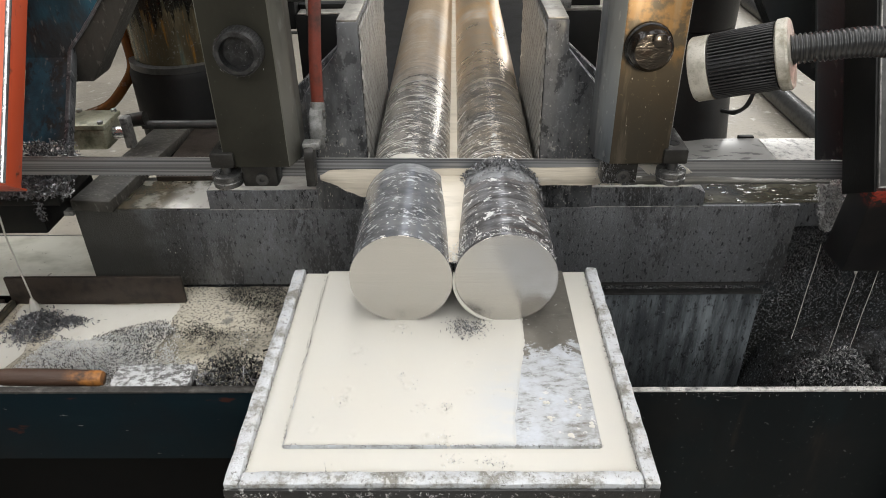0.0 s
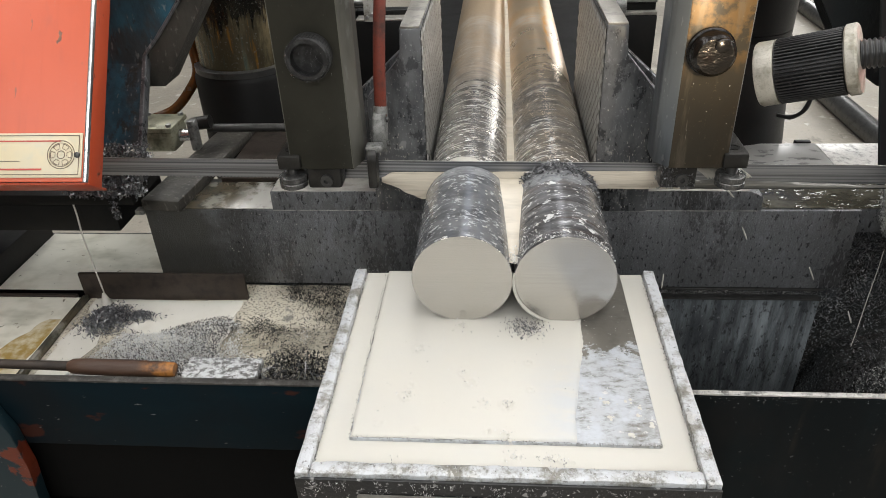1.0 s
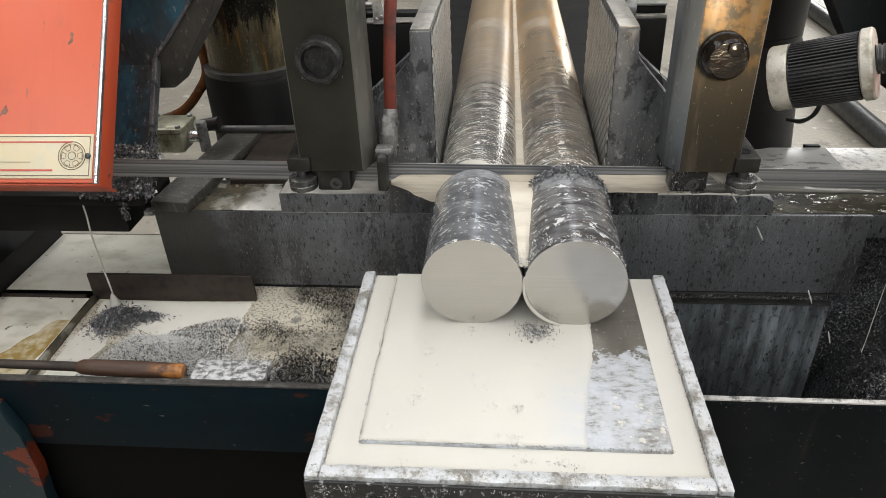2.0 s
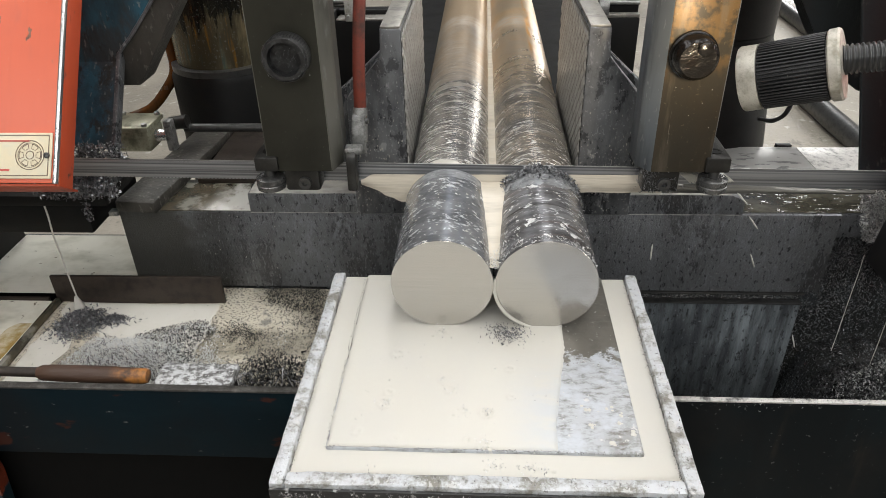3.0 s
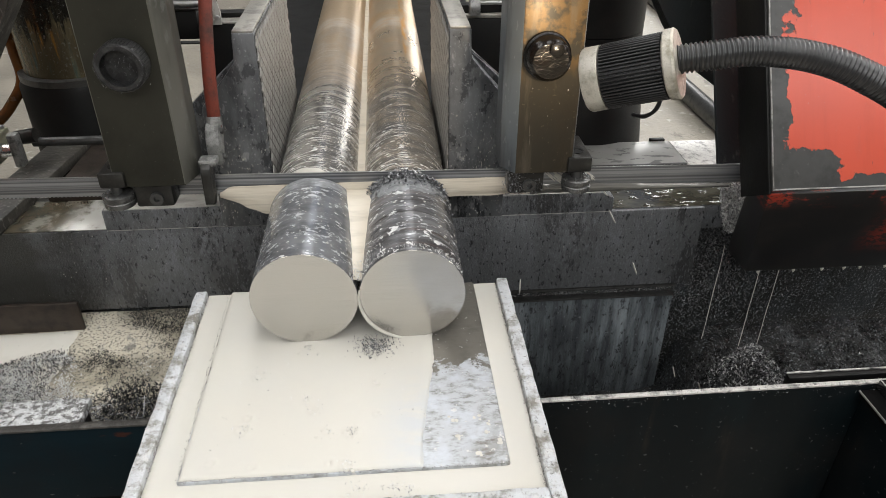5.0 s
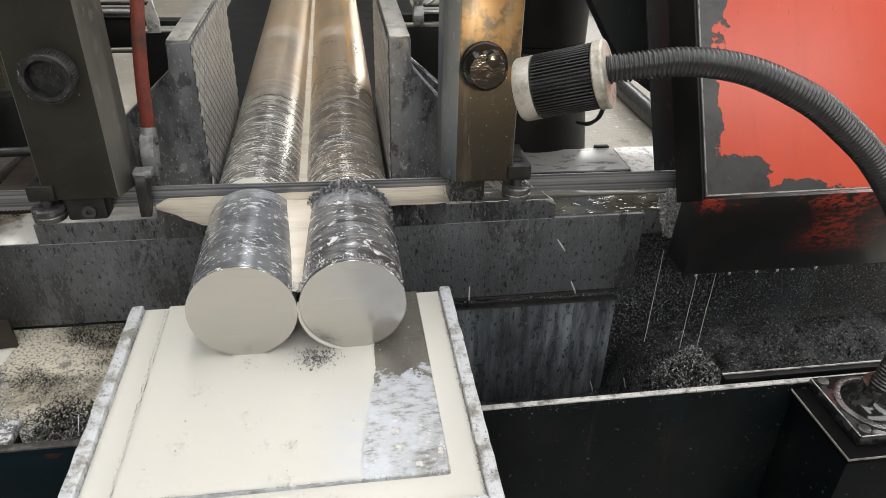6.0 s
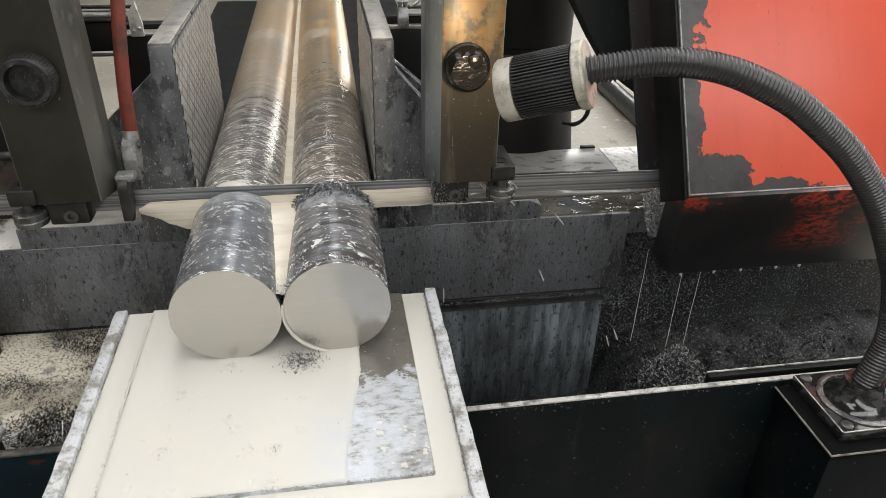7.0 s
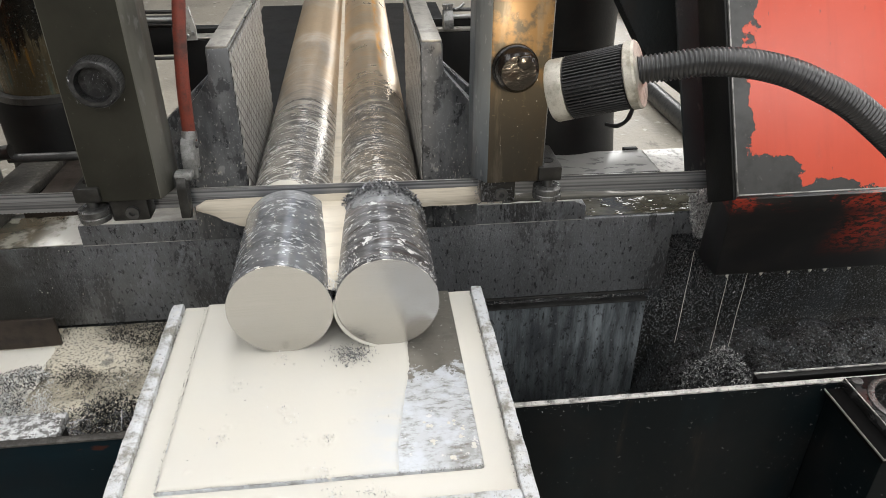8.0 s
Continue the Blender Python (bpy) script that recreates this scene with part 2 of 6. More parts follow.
k.over(k.calc("MULTIPLY", wet, k.noise(30, detail=4, lo=0.45, hi=0.62, seed=131)), (0.54, 0.575, 0.62), 0.75, 0.4)
dry = k.calc("MULTIPLY", k.axis(0, 0.105, 0.15), k.axis(1, 0.07, 0.0))
k.over(k.calc("MULTIPLY", dry, k.noise(70, detail=6, lo=0.4, hi=0.55, seed=132)), (0.2, 0.19, 0.165), 0.8)
lumps = k.noise(75, (1, 1, 1), 3, lo=0.62, hi=0.67, seed=30)
k.over(k.calc("MULTIPLY", lumps, wet), (0.66, 0.65, 0.63), 0.8, 0.45)
k.over(k.noise(200, detail=2, lo=0.66, hi=0.69, seed=31), (0.6, 0.59, 0.56), 0.7)
k.bump(lumps, 0.35, 0.0008)
k.bump(gaps, 0.2, 0.0006)
M_FILM = k.done()

k = Mat("scummed_tray_steel", (0.24, 0.23, 0.2), 0.5, 0.2)
k.over(k.noise(34, detail=8, lo=0.38, hi=0.54, rough=0.75, seed=32), (0.62, 0.64, 0.665), 0.92, 0.42)
k.over(k.noise(75, detail=5, lo=0.57, hi=0.61, seed=133), (0.62, 0.62, 0.61), 0.7)
k.over(k.noise(170, lo=0.59, hi=0.66, seed=33), (0.12, 0.115, 0.1), 0.75)
k.bump(k.noise(120, lo=0.3, hi=0.7, seed=33), 0.6, 0.0012)
M_RIM = k.done()

k = Mat("dark_splashed_steel", (0.03, 0.03, 0.03), 0.4, 0.3)
k.over(k.noise(110, lo=0.58, hi=0.64, seed=34), (0.4, 0.4, 0.39), 0.8)
k.bump(k.noise(130, lo=0.3, hi=0.7, seed=34), 0.5, 0.001)
M_TRAYSIDE = k.done()

k = Mat("white_crusted_steel", (0.16, 0.157, 0.15), 0.45, 0.2)
k.over(k.noise(110, (1, 1.5, 1), 7, lo=0.44, hi=0.56, rough=0.7, seed=230), (0.68, 0.69, 0.7), 0.95, 0.4)
k.over(k.noise(200, detail=4, lo=0.58, hi=0.63, seed=231), (0.05, 0.05, 0.048), 0.8)
k.bump(k.noise(90, lo=0.35, hi=0.65, seed=230), 0.6, 0.0015)
M_CRUST = k.done()

k = Mat("dark_olive_arm_paint", (0.03, 0.0292, 0.022), 0.34, 0, 0.26)
k.over(k.noise(11, lo=0.42, hi=0.7, seed=35), (0.017, 0.016, 0.012), 0.7, 0.5)
k.over(k.noise(160, detail=2, lo=0.68, hi=0.72, seed=36), (0.12, 0.115, 0.1), 0.3)
k.bump(k.noise(60, lo=0.3, hi=0.7, seed=37), 0.2, 0.001)
M_ARM = k.done()

k = Mat("paler_olive_arm_side", (0.13, 0.127, 0.108), 0.34, 0.2)
k.over(k.noise(16, (1, 1, 0.4), lo=0.4, hi=0.65, seed=138), (0.04, 0.039, 0.032), 0.8)
k.over(k.noise(70, (1, 1, 0.5), 6, lo=0.58, hi=0.68, seed=139), (0.2, 0.2, 0.19), 0.6)
M_ARM_EDGE = k.done()

k = Mat("oily_brown_arm_with_lamp_glow", (0.048, 0.042, 0.031), 0.42, 0.3, 0.4)
k.over(k.noise(13, (1, 1, 0.6), lo=0.4, hi=0.65, seed=38), (0.06, 0.046, 0.03), 0.8, 0.4)
# orange towards the top: some rust stain, with the lamp's glow put into colour
k.over(k.calc("MULTIPLY", k.noise(40, lo=0.42, hi=0.56, seed=39), k.axis(2, 0.25, 0.30)), (0.3, 0.17, 0.05), 0.4)
k.over(k.noise(1.0, (60, 60, 9), 5, lo=0.52, hi=0.7, seed=134), (0.16, 0.135, 0.1), 0.5)
k.over(k.noise(1.0, (110, 110, 9), 4, lo=0.64, hi=0.7, seed=40), (0.4, 0.37, 0.31), 0.55)
k.over(k.noise(190, detail=3, lo=0.64, hi=0.68, seed=135), (0.2, 0.17, 0.11), 0.35)
k.bump(k.noise(120, lo=0.3, hi=0.7, seed=41), 0.15, 0.0006)
M_ARM_R = k.done()

k = Mat("blue_grey_arm_side", (0.17, 0.19, 0.205), 0.33, 0.45)
k.over(k.noise(30, (1, 1, 0.15), lo=0.42, hi=0.62, seed=42), (0.07, 0.075, 0.08), 0.8)
k.over(k.noise(180, (1, 1, 0.4), 2, lo=0.62, hi=0.68, seed=43), (0.4, 0.4, 0.4), 0.3)
M_ARMSIDE = k.done()

k = Mat("jaw_steel", (0.19, 0.196, 0.204), 0.34, 0.4)
k.over(k.noise(1.0, (30, 30, 9), 6, lo=0.4, hi=0.64, seed=44), (0.06, 0.063, 0.068), 0.85, 0.26)
k.over(k.noise(1.0, (190, 190, 70), 7, lo=0.56, hi=0.64, rough=0.74, seed=192), (0.4, 0.41, 0.42), 0.6, 0.4)
k.over(k.noise(38, (1, 1, 0.6), 7, lo=0.5, hi=0.64, rough=0.7, seed=94), (0.05, 0.053, 0.058), 0.7, 0.2)
k.over(k.noise(60, (1, 1, 0.5), 3, lo=0.62, hi=0.68, seed=45), (0.45, 0.45, 0.45), 0.6)
k.over(k.noise(240, detail=2, lo=0.64, hi=0.68, seed=46), (0.5, 0.5, 0.5), 0.6)
k.bump(k.noise(90, lo=0.3, hi=0.7, seed=47), 0.3, 0.0008)
M_JAW = k.done()
M_JAWTOP = plain("worn_bright_steel", (0.42, 0.4, 0.36), 0.36, 0.6, (0.12, 0.11, 0.1), 0.6, 40)
k = Mat("serrated_jaw_steel", (0.34, 0.335, 0.32), 0.36, 0.4)
k.over(k.noise(50, lo=0.45, hi=0.65, seed=48), (0.2, 0.185, 0.165), 0.7)
M_SERR = k.done()


def chipped_paint(name, paint, under, rough, scale, lo, hi, worn=None):
    k = Mat(name, paint, rough)
    k.over(k.noise(5, lo=0.35, hi=0.7, seed=49), tuple(c * 0.8 for c in paint), 0.5)
    k.over(k.noise(26, (1, 1, 0.4), lo=0.56, hi=0.8, seed=50), tuple(c * 0.5 + 0.05 for c in paint), 0.35)
    chips = k.noise(scale, detail=6, lo=lo, hi=hi, seed=51)
    if worn:
        extra = worn(k)
        chips = k.calc("ADD", chips, extra)
    k.over(k.noise(1.0, (34, 34, 3), 5, lo=0.5, hi=0.75, seed=150), tuple(c * 0.72 for c in paint), 0.4)
    k.over(k.noise(1.0, (120, 120, 22), 4, lo=0.66, hi=0.7, seed=151), under, 0.7)
    k.over(chips, under, 1.0, 0.4)
    k.over(k.calc("MULTIPLY", chips, k.noise(30, detail=6, lo=0.45, hi=0.7, seed=152)), tuple(c * 0.4 for c in under), 0.8, 0.5)
    k.over(k.calc("MULTIPLY", chips, k.noise(90, detail=5, lo=0.6, hi=0.7, seed=153)), tuple(c * 1.6 + 0.03 for c in under), 0.6)
    inv = k.calc("SUBTRACT", 1.0, chips)
    k.bump(inv, 0.5, 0.0012)
    k.over(k.noise(300, detail=2, lo=0.68, hi=0.72, seed=52), (0.45, 0.42, 0.38), 0.35)
    return k.done()


def worn_edges(k):
    """Bare metal along the left and lower edges, ragged."""
    sep = k.t.nodes.new("ShaderNodeSeparateXYZ")
    k.t.links.new(k.tc.outputs["Object"], sep.inputs[0])
    out = None
    for axis, edge, seed, drop in ((0, 0.034, 53, 0.0), (2, 0.022, 54, 0.32)):
        n = k.t.nodes.new("ShaderNodeTexNoise")
        n.inputs["Scale"].default_value, n.inputs["Detail"].default_value, n.inputs["Roughness"].default_value = 16, 8, 0.62
        k.t.links.new(k.coords((1, 1, 1)), n.inputs["Vector"])
        shift = k.t.nodes.new("ShaderNodeMath")
        shift.operation = "MULTIPLY_ADD"
        k.t.links.new(n.outputs["Fac"], shift.inputs[0])
        shift.inputs[1].default_value = 0.14
        k.t.links.new(sep.outputs[axis], shift.inputs[2])
        v = shift.outputs[0]
        if drop:
            tilt = k.t.nodes.new("ShaderNodeMath")
            tilt.operation = "MULTIPLY_ADD"
            k.t.links.new(sep.outputs[0], tilt.inputs[0])
            tilt.inputs[1].default_value = drop
            k.t.links.new(v, tilt.inputs[2])
            v = tilt.outputs[0]
        m = k.ramp(v, edge + 0.07 + (drop * 0.16), edge + 0.068 + (drop * 0.16))
        out = m if out is None else k.calc("ADD", out, m)
    return out


def grimy_marks(k):
    """A few dark scraped marks and smears on the cover."""
    return k.calc("MULTIPLY", k.noise(1.0, (26, 26, 13), 4, lo=0.625, hi=0.64, seed=210), 1.0)


M_ORANGE = chipped_paint("orange_cover_paint", (0.72, 0.135, 0.06), (0.26, 0.13, 0.085), 0.35, 11, 0.66, 0.69, grimy_marks)
M_ORANGE_SIDE = chipped_paint("orange_edge_paint", (0.58, 0.085, 0.03), (0.06, 0.024, 0.016), 0.4, 26, 0.57, 0.64)
M_RED = chipped_paint("red_cover_paint", (0.68, 0.1, 0.055), (0.06, 0.06, 0.058), 0.3, 16, 0.70, 0.72, worn_edges)
k = Mat("worn_black_cover_paint", (0.016, 0.015, 0.015), 0.35)
k.over(k.noise(14, lo=0.45, hi=0.7, seed=146), (0.035, 0.03, 0.027), 0.7)
rub = k.calc("MULTIPLY", k.noise(7, (1, 1, 1), 4, lo=0.4, hi=0.56, seed=147), k.axis(0, 0.70, 0.77))
low = k.axis(2, -0.02, 0.02)
edge = k.calc("MULTIPLY", k.axis(2, 0.088, 0.112), k.noise(22, (0.6, 1, 1), 6, lo=0.44, hi=0.5, seed=148))
fleck = k.noise(1.0, (75, 75, 130), 8, lo=0.47, hi=0.52, rough=0.75, seed=149)
k.over(k.calc("ADD", k.calc("MULTIPLY", k.calc("MULTIPLY", rub, low), fleck), k.calc("MULTIPLY", edge, fleck)), (0.36, 0.04, 0.02), 0.9)
M_REDLOW = k.done()
k = Mat("dark_blue_tank_paint", (0.003, 0.010, 0.0145), 0.5, 0, 0.08)
k.over(k.noise(1.0, (9, 9, 30), 6, lo=0.5, hi=0.68, seed=201), (0.005, 0.015, 0.02), 0.6)
k.over(k.noise(6, lo=0.4, hi=0.7, seed=54), (0.006, 0.008, 0.010), 0.8)
k.over(k.noise(13, (0.6, 1, 1.3), 6, lo=0.575, hi=0.61, seed=55), (0.055, 0.017, 0.010), 0.7)
k.over(k.noise(120, (0.3, 1, 1), 3, lo=0.68, hi=0.71, seed=56), (0.3, 0.3, 0.28), 0.5)
M_TANK = k.done()
k = Mat("black_tank_paint", (0.003, 0.005, 0.006), 0.36, 0.0, 0.13)
# faint teal streaks: the tank front's dull reflections put into the colour
k.over(k.noise(1.0, (9, 9, 2), 5, lo=0.5, hi=0.7, seed=182), (0.005, 0.010, 0.012), 0.7)
k.over(k.noise(8, lo=0.45, hi=0.7, seed=1), (0.009, 0.009, 0.009), 0.7, 0.5)
k.over(k.noise(150, detail=4, lo=0.66, hi=0.69, seed=90), (0.14, 0.14, 0.14), 0.5)
k.over(k.noise(1.0, (30, 30, 4), 6, lo=0.6, hi=0.7, seed=223), (0.02, 0.017, 0.014), 0.6, 0.5)
M_TANK_R = k.done()
k = Mat("blue_column_paint", (0.04, 0.15, 0.22), 0.42)
k.over(k.noise(9, (1, 1, 0.35), 6, lo=0.38, hi=0.55, seed=158), (0.014, 0.03, 0.038), 0.88, 0.5)
k.over(k.noise(12, (1, 1, 0.5), 6, lo=0.5, hi=0.6, seed=232), (0.045, 0.043, 0.038), 0.8, 0.55)
k.over(k.axis(2, 0.28, 0.34), (0.015, 0.02, 0.022), 0.5)
k.over(k.noise(1.0, (24, 24, 10), 7, lo=0.55, hi=0.62, rough=0.7, seed=159), (0.03, 0.027, 0.024), 0.9)
k.over(k.noise(1.0, (130, 130, 40), 6, lo=0.6, hi=0.66, seed=160), (0.28, 0.3, 0.3), 0.6)
k.bump(k.noise(120, lo=0.3, hi=0.7, seed=161), 0.5, 0.001)
M_BLUE = k.done()
M_LIP = plain("wet_bright_edge", (0.5, 0.49, 0.46), 0.35, 0.3, (0.1, 0.1, 0.1), 0.8, 60)
M_WORNRIM = plain("scraped_bare_rim", (0.34, 0.33, 0.31), 0.35, 0.5, (0.05, 0.048, 0.045), 0.9, 45, 0.3)
M_LIPL = plain("dark_worn_lip", (0.04, 0.037, 0.033), 0.42, 0.2, (0.24, 0.23, 0.21), 0.4, 80, 0.5)
M_LIPR = plain("wet_chipped_edge", (0.62, 0.61, 0.58), 0.35, 0.2, (0.05, 0.05, 0.05), 0.95, 75, 0.5)
M_BLACK = plain("black_machine_paint", (0.006, 0.006, 0.006), 0.45, 0.0, (0.014, 0.013, 0.011), 0.6, 15, 0.2, 0.25)
k = Mat("oily_blue_black_paint", (0.026, 0.031, 0.034), 0.45, 0.0, 0.25)
k.over(k.noise(9, (1, 1, 0.3), 5, lo=0.4, hi=0.65, seed=142), (0.03, 0.03, 0.028), 0.8, 0.3)
k.over(k.noise(60, (1, 1, 0.3), 6, lo=0.6, hi=0.7, seed=143), (0.13, 0.13, 0.12), 0.5)
k.bump(k.noise(110, lo=0.3, hi=0.7, seed=144), 0.4, 0.001)
M_POST = k.done()
k = Mat("grimy_grey_brown_paint", (0.075, 0.07, 0.06), 0.5, 0.1)
k.over(k.noise(14, (1, 1, 0.5), 6, lo=0.42, hi=0.62, seed=220), (0.03, 0.028, 0.025), 0.8)
k.over(k.noise(120, (1, 1, 0.5), 6, lo=0.56, hi=0.64, seed=221), (0.2, 0.19, 0.17), 0.6)
k.bump(k.noise(130, lo=0.3, hi=0.7, seed=222), 0.5, 0.001)
M_BRACE = k.done()
# near-black for the lamp flange, and as painted-in shade below the tank
M_MATT_SHADE = plain("matt_black_and_shade", (0.003, 0.003, 0.003), 0.7, 0.0, (0.005, 0.005, 0.005), 0.6, 15, 0.2, 0.08)
M_RUBBER = plain("black_rubber", (0.016, 0.016, 0.017), 0.42, 0.0, (0.04, 0.04, 0.04), 0.5, 40)
M_HOSE = plain("dark_corrugated_hose", (0.022, 0.022, 0.023), 0.3, 0.0, (0.035, 0.035, 0.035), 0.3, 60, 0.03, 0.8)
M_ALU = plain("stained_aluminium", (0.6, 0.57, 0.5), 0.4, 0.5, (0.22, 0.2, 0.14), 0.8, 55, 0.4)
M_CHROME = plain("bright_trim", (0.75, 0.75, 0.75), 0.22, 0.9, (0.2, 0.2, 0.2), 0.4, 40)
k = Mat("saw_blade_steel", (0.36, 0.37, 0.385), 0.3, 0.75)
k.over(k.noise(1.0, (0.6, 60, 260), 3, lo=0.4, hi=0.62, seed=57), (0.09, 0.092, 0.1), 0.85)
k.over(k.noise(1.0, (0.8, 60, 420), 2, lo=0.58, hi=0.66, seed=58), (0.55, 0.55, 0.56), 0.6)
M_BLADE = k.done()
M_BOLT = plain("black_oily_bolt", (0.022, 0.022, 0.022), 0.3, 0.5, (0.1, 0.1, 0.1), 0.6, 90, 0.5)
k = Mat("oily_rusty_bolt", (0.004, 0.0035, 0.003), 0.24, 0.1, 0.5)
k.over(k.noise(70, detail=5, lo=0.5, hi=0.66, seed=136), (0.009, 0.0055, 0.0035), 0.8, 0.22)
k.bump(k.noise(75, detail=3, lo=0.35, hi=0.7, seed=137), 0.3, 0.002)
M_RUSTBOLT = k.done()
M_STEEL = plain("machined_steel", (0.4, 0.4, 0.39), 0.28, 0.8, (0.12, 0.12, 0.12), 0.5, 60)
M_SHOE = plain("oily_black_steel", (0.022, 0.021, 0.019), 0.3, 0.3, (0.06, 0.058, 0.052), 0.5, 45)
M_ROLLER = plain("worn_grey_roller_steel", (0.2, 0.2, 0.195), 0.25, 0.7, (0.03, 0.03, 0.03), 0.8, 45)
M_DSTEEL = plain("dark_machined_steel", (0.09, 0.09, 0.088), 0.34, 0.6, (0.03, 0.03, 0.03), 0.6, 50)
M_FITTING = plain("worn_grey_fitting", (0.3, 0.3, 0.29), 0.35, 0.5, (0.04, 0.04, 0.038), 0.9, 60, 0.5)
M_REDHOSE = plain("red_brown_rubber_hose", (0.17, 0.034, 0.02), 0.55, 0.0, (0.045, 0.027, 0.022), 0.85, 34, 0.4, 0.3)
M_BROWNHOSE = plain("brown_oil_hose", (0.16, 0.062, 0.016), 0.2, 0.0, (0.05, 0.03, 0.015), 0.6, 25)
k = Mat("oily_chromed_column", (0.46, 0.38, 0.22), 0.2, 0.6)
k.over(k.noise(1.0, (22, 22, 5), 6, lo=0.36, hi=0.56, seed=59), (0.06, 0.052, 0.034), 0.85, 0.25)
k.over(k.noise(1.0, (34, 34, 3), 4, lo=0.56, hi=0.66, seed=177), (0.06, 0.15, 0.16), 0.75)
k.over(k.noise(1.0, (40, 40, 3.5), 5, lo=0.57, hi=0.66, seed=60), (0.5, 0.24, 0.03), 0.8)
pos = k.t.nodes.new("ShaderNodeSeparateXYZ")
k.t.links.new(k.tc.outputs["Object"], pos.inputs[0])
drip = k.calc("MULTIPLY", k.noise(1.0, (45, 45, 7), 7, lo=0.3, hi=0.7, rough=0.7, seed=140), 0.1)
k.over(k.ramp(k.calc("ADD", pos.outputs[2], drip), 0.25, 0.285), (0.012, 0.012, 0.011), 0.92)
k.over(k.noise(210, detail=3, lo=0.6, hi=0.66, seed=95), (0.4, 0.4, 0.4), 0.4)
k.bump(k.noise(140, lo=0.3, hi=0.7, seed=61), 0.5, 0.001)
M_COLUMN = k.done()
k = Mat("chips", (0.42, 0.425, 0.435), 0.27, 0.6)
g = k.t.nodes.new("ShaderNodeNewGeometry")
k.over(k.ramp(g.outputs["Random Per Island"], 0.2, 0.8), (0.06, 0.06, 0.066), 0.9, 0.35)
M_CHIP = k.done()
k = Mat("dark_wet_chips", (0.1, 0.1, 0.1), 0.3, 0.7)
g = k.t.nodes.new("ShaderNodeNewGeometry")
k.over(k.ramp(g.outputs["Random Per Island"], 0.1, 0.8), (0.02, 0.02, 0.02), 0.9, 0.3)
M_CHIP_DARK = k.done()
k = Mat("pale_chips", (0.68, 0.68, 0.67), 0.35, 0.15)
g = k.t.nodes.new("ShaderNodeNewGeometry")
k.over(k.ramp(g.outputs["Random Per Island"], 0.3, 0.9), (0.18, 0.18, 0.18), 0.9, 0.3)
M_CHIP_PALE = k.done()
k = Mat("foam_white_chips", (0.8, 0.81, 0.8), 0.35, 0.0)
g = k.t.nodes.new("ShaderNodeNewGeometry")
k.over(k.ramp(g.outputs["Random Per Island"], 0.5, 0.95), (0.42, 0.42, 0.42), 0.9, 0.3)
M_CHIP_WHITE = k.done()
k = Mat("coolant_pool_with_fines", (0.72, 0.67, 0.55), 0.22)
k.over(k.noise(16, (1, 1, 1), 6, lo=0.46, hi=0.62, seed=62), (0.46, 0.41, 0.3), 0.7, 0.4)
k.over(k.noise(38, (1, 1, 1), 7, lo=0.55, hi=0.66, seed=63), (0.09, 0.088, 0.085), 0.7, 0.5)
k.over(k.noise(7, (1, 1.4, 1), 6, lo=0.46, hi=0.62, seed=195), (0.2, 0.175, 0.125), 0.65, 0.35)
k.over(k.noise(260, detail=3, lo=0.52, hi=0.6, seed=64), (0.06, 0.06, 0.06), 0.7)
k.bump(k.noise(120, lo=0.3, hi=0.7, seed=63), 0.5, 0.0015)
M_POOL = k.done()
k = Mat("yellowed_coolant_pool", (0.78, 0.765, 0.67), 0.14)
k.over(k.noise(10, (1, 1, 1), 5, lo=0.5, hi=0.7, seed=65), (0.5, 0.475, 0.37), 0.5, 0.2)
k.over(k.noise(6, (1, 2, 1), 4, lo=0.5, hi=0.72, seed=190), (0.3, 0.3, 0.22), 0.6, 0.12)
k.over(k.noise(70, detail=4, lo=0.65, hi=0.69, seed=66), (0.1, 0.08, 0.05), 0.8)
M_POOL_L = k.done()
k = Mat("clear_creamy_pool", (0.8, 0.78, 0.71), 0.2)
k.over(k.noise(12, detail=5, lo=0.5, hi=0.75, seed=193), (0.66, 0.63, 0.54), 0.6)
k.over(k.noise(120, detail=4, lo=0.66, hi=0.7, seed=194), (0.2, 0.19, 0.17), 0.7)
M_POOL_C = k.done()
k = Mat("wooden_tool_handle", (0.085, 0.047, 0.028), 0.5)
k.over(k.noise(30, (0.2, 1, 1), lo=0.4, hi=0.65, seed=67), (0.05, 0.025, 0.015), 0.9)
k.over(k.calc("MULTIPLY", k.noise(26, detail=6, lo=0.42, hi=0.6, seed=68), k.axis(0, -0.475, -0.445)), (0.5, 0.2, 0.04), 0.85)
k.bump(k.noise(1.0, (25, 160, 160), 5, lo=0.3, hi=0.7, seed=67), 0.4, 0.001)
M_WOOD = k.done()
M_RUST = plain("rusty_dark_steel", (0.05, 0.038, 0.03), 0.5, 0.4, (0.02, 0.018, 0.016), 0.7, 40)
k = Mat("workshop_concrete", (0.33, 0.3, 0.25), 0.6)
k.over(k.noise(2.5, lo=0.4, hi=0.65, seed=69), (0.2, 0.185, 0.155), 0.7, 0.35)
k.over(k.noise(14, lo=0.6, hi=0.66, seed=70), (0.5, 0.48, 0.44), 0.7)
k.over(k.noise(60, lo=0.58, hi=0.7, seed=71), (0.12, 0.11, 0.09), 0.5)
k.over(k.noise(9, (1, 0.5, 1), 6, lo=0.6, hi=0.68, seed=162), (0.1, 0.095, 0.08), 0.7)
k.bump(k.noise(40, lo=0.3, hi=0.7, seed=163), 0.3, 0.004)
M_FLOOR = k.done()
M_WALL = plain("hall_wall_paint", (0.16, 0.155, 0.145), 0.7, 0.0, (0.08, 0.075, 0.07), 0.5, 1.5, 0.1)
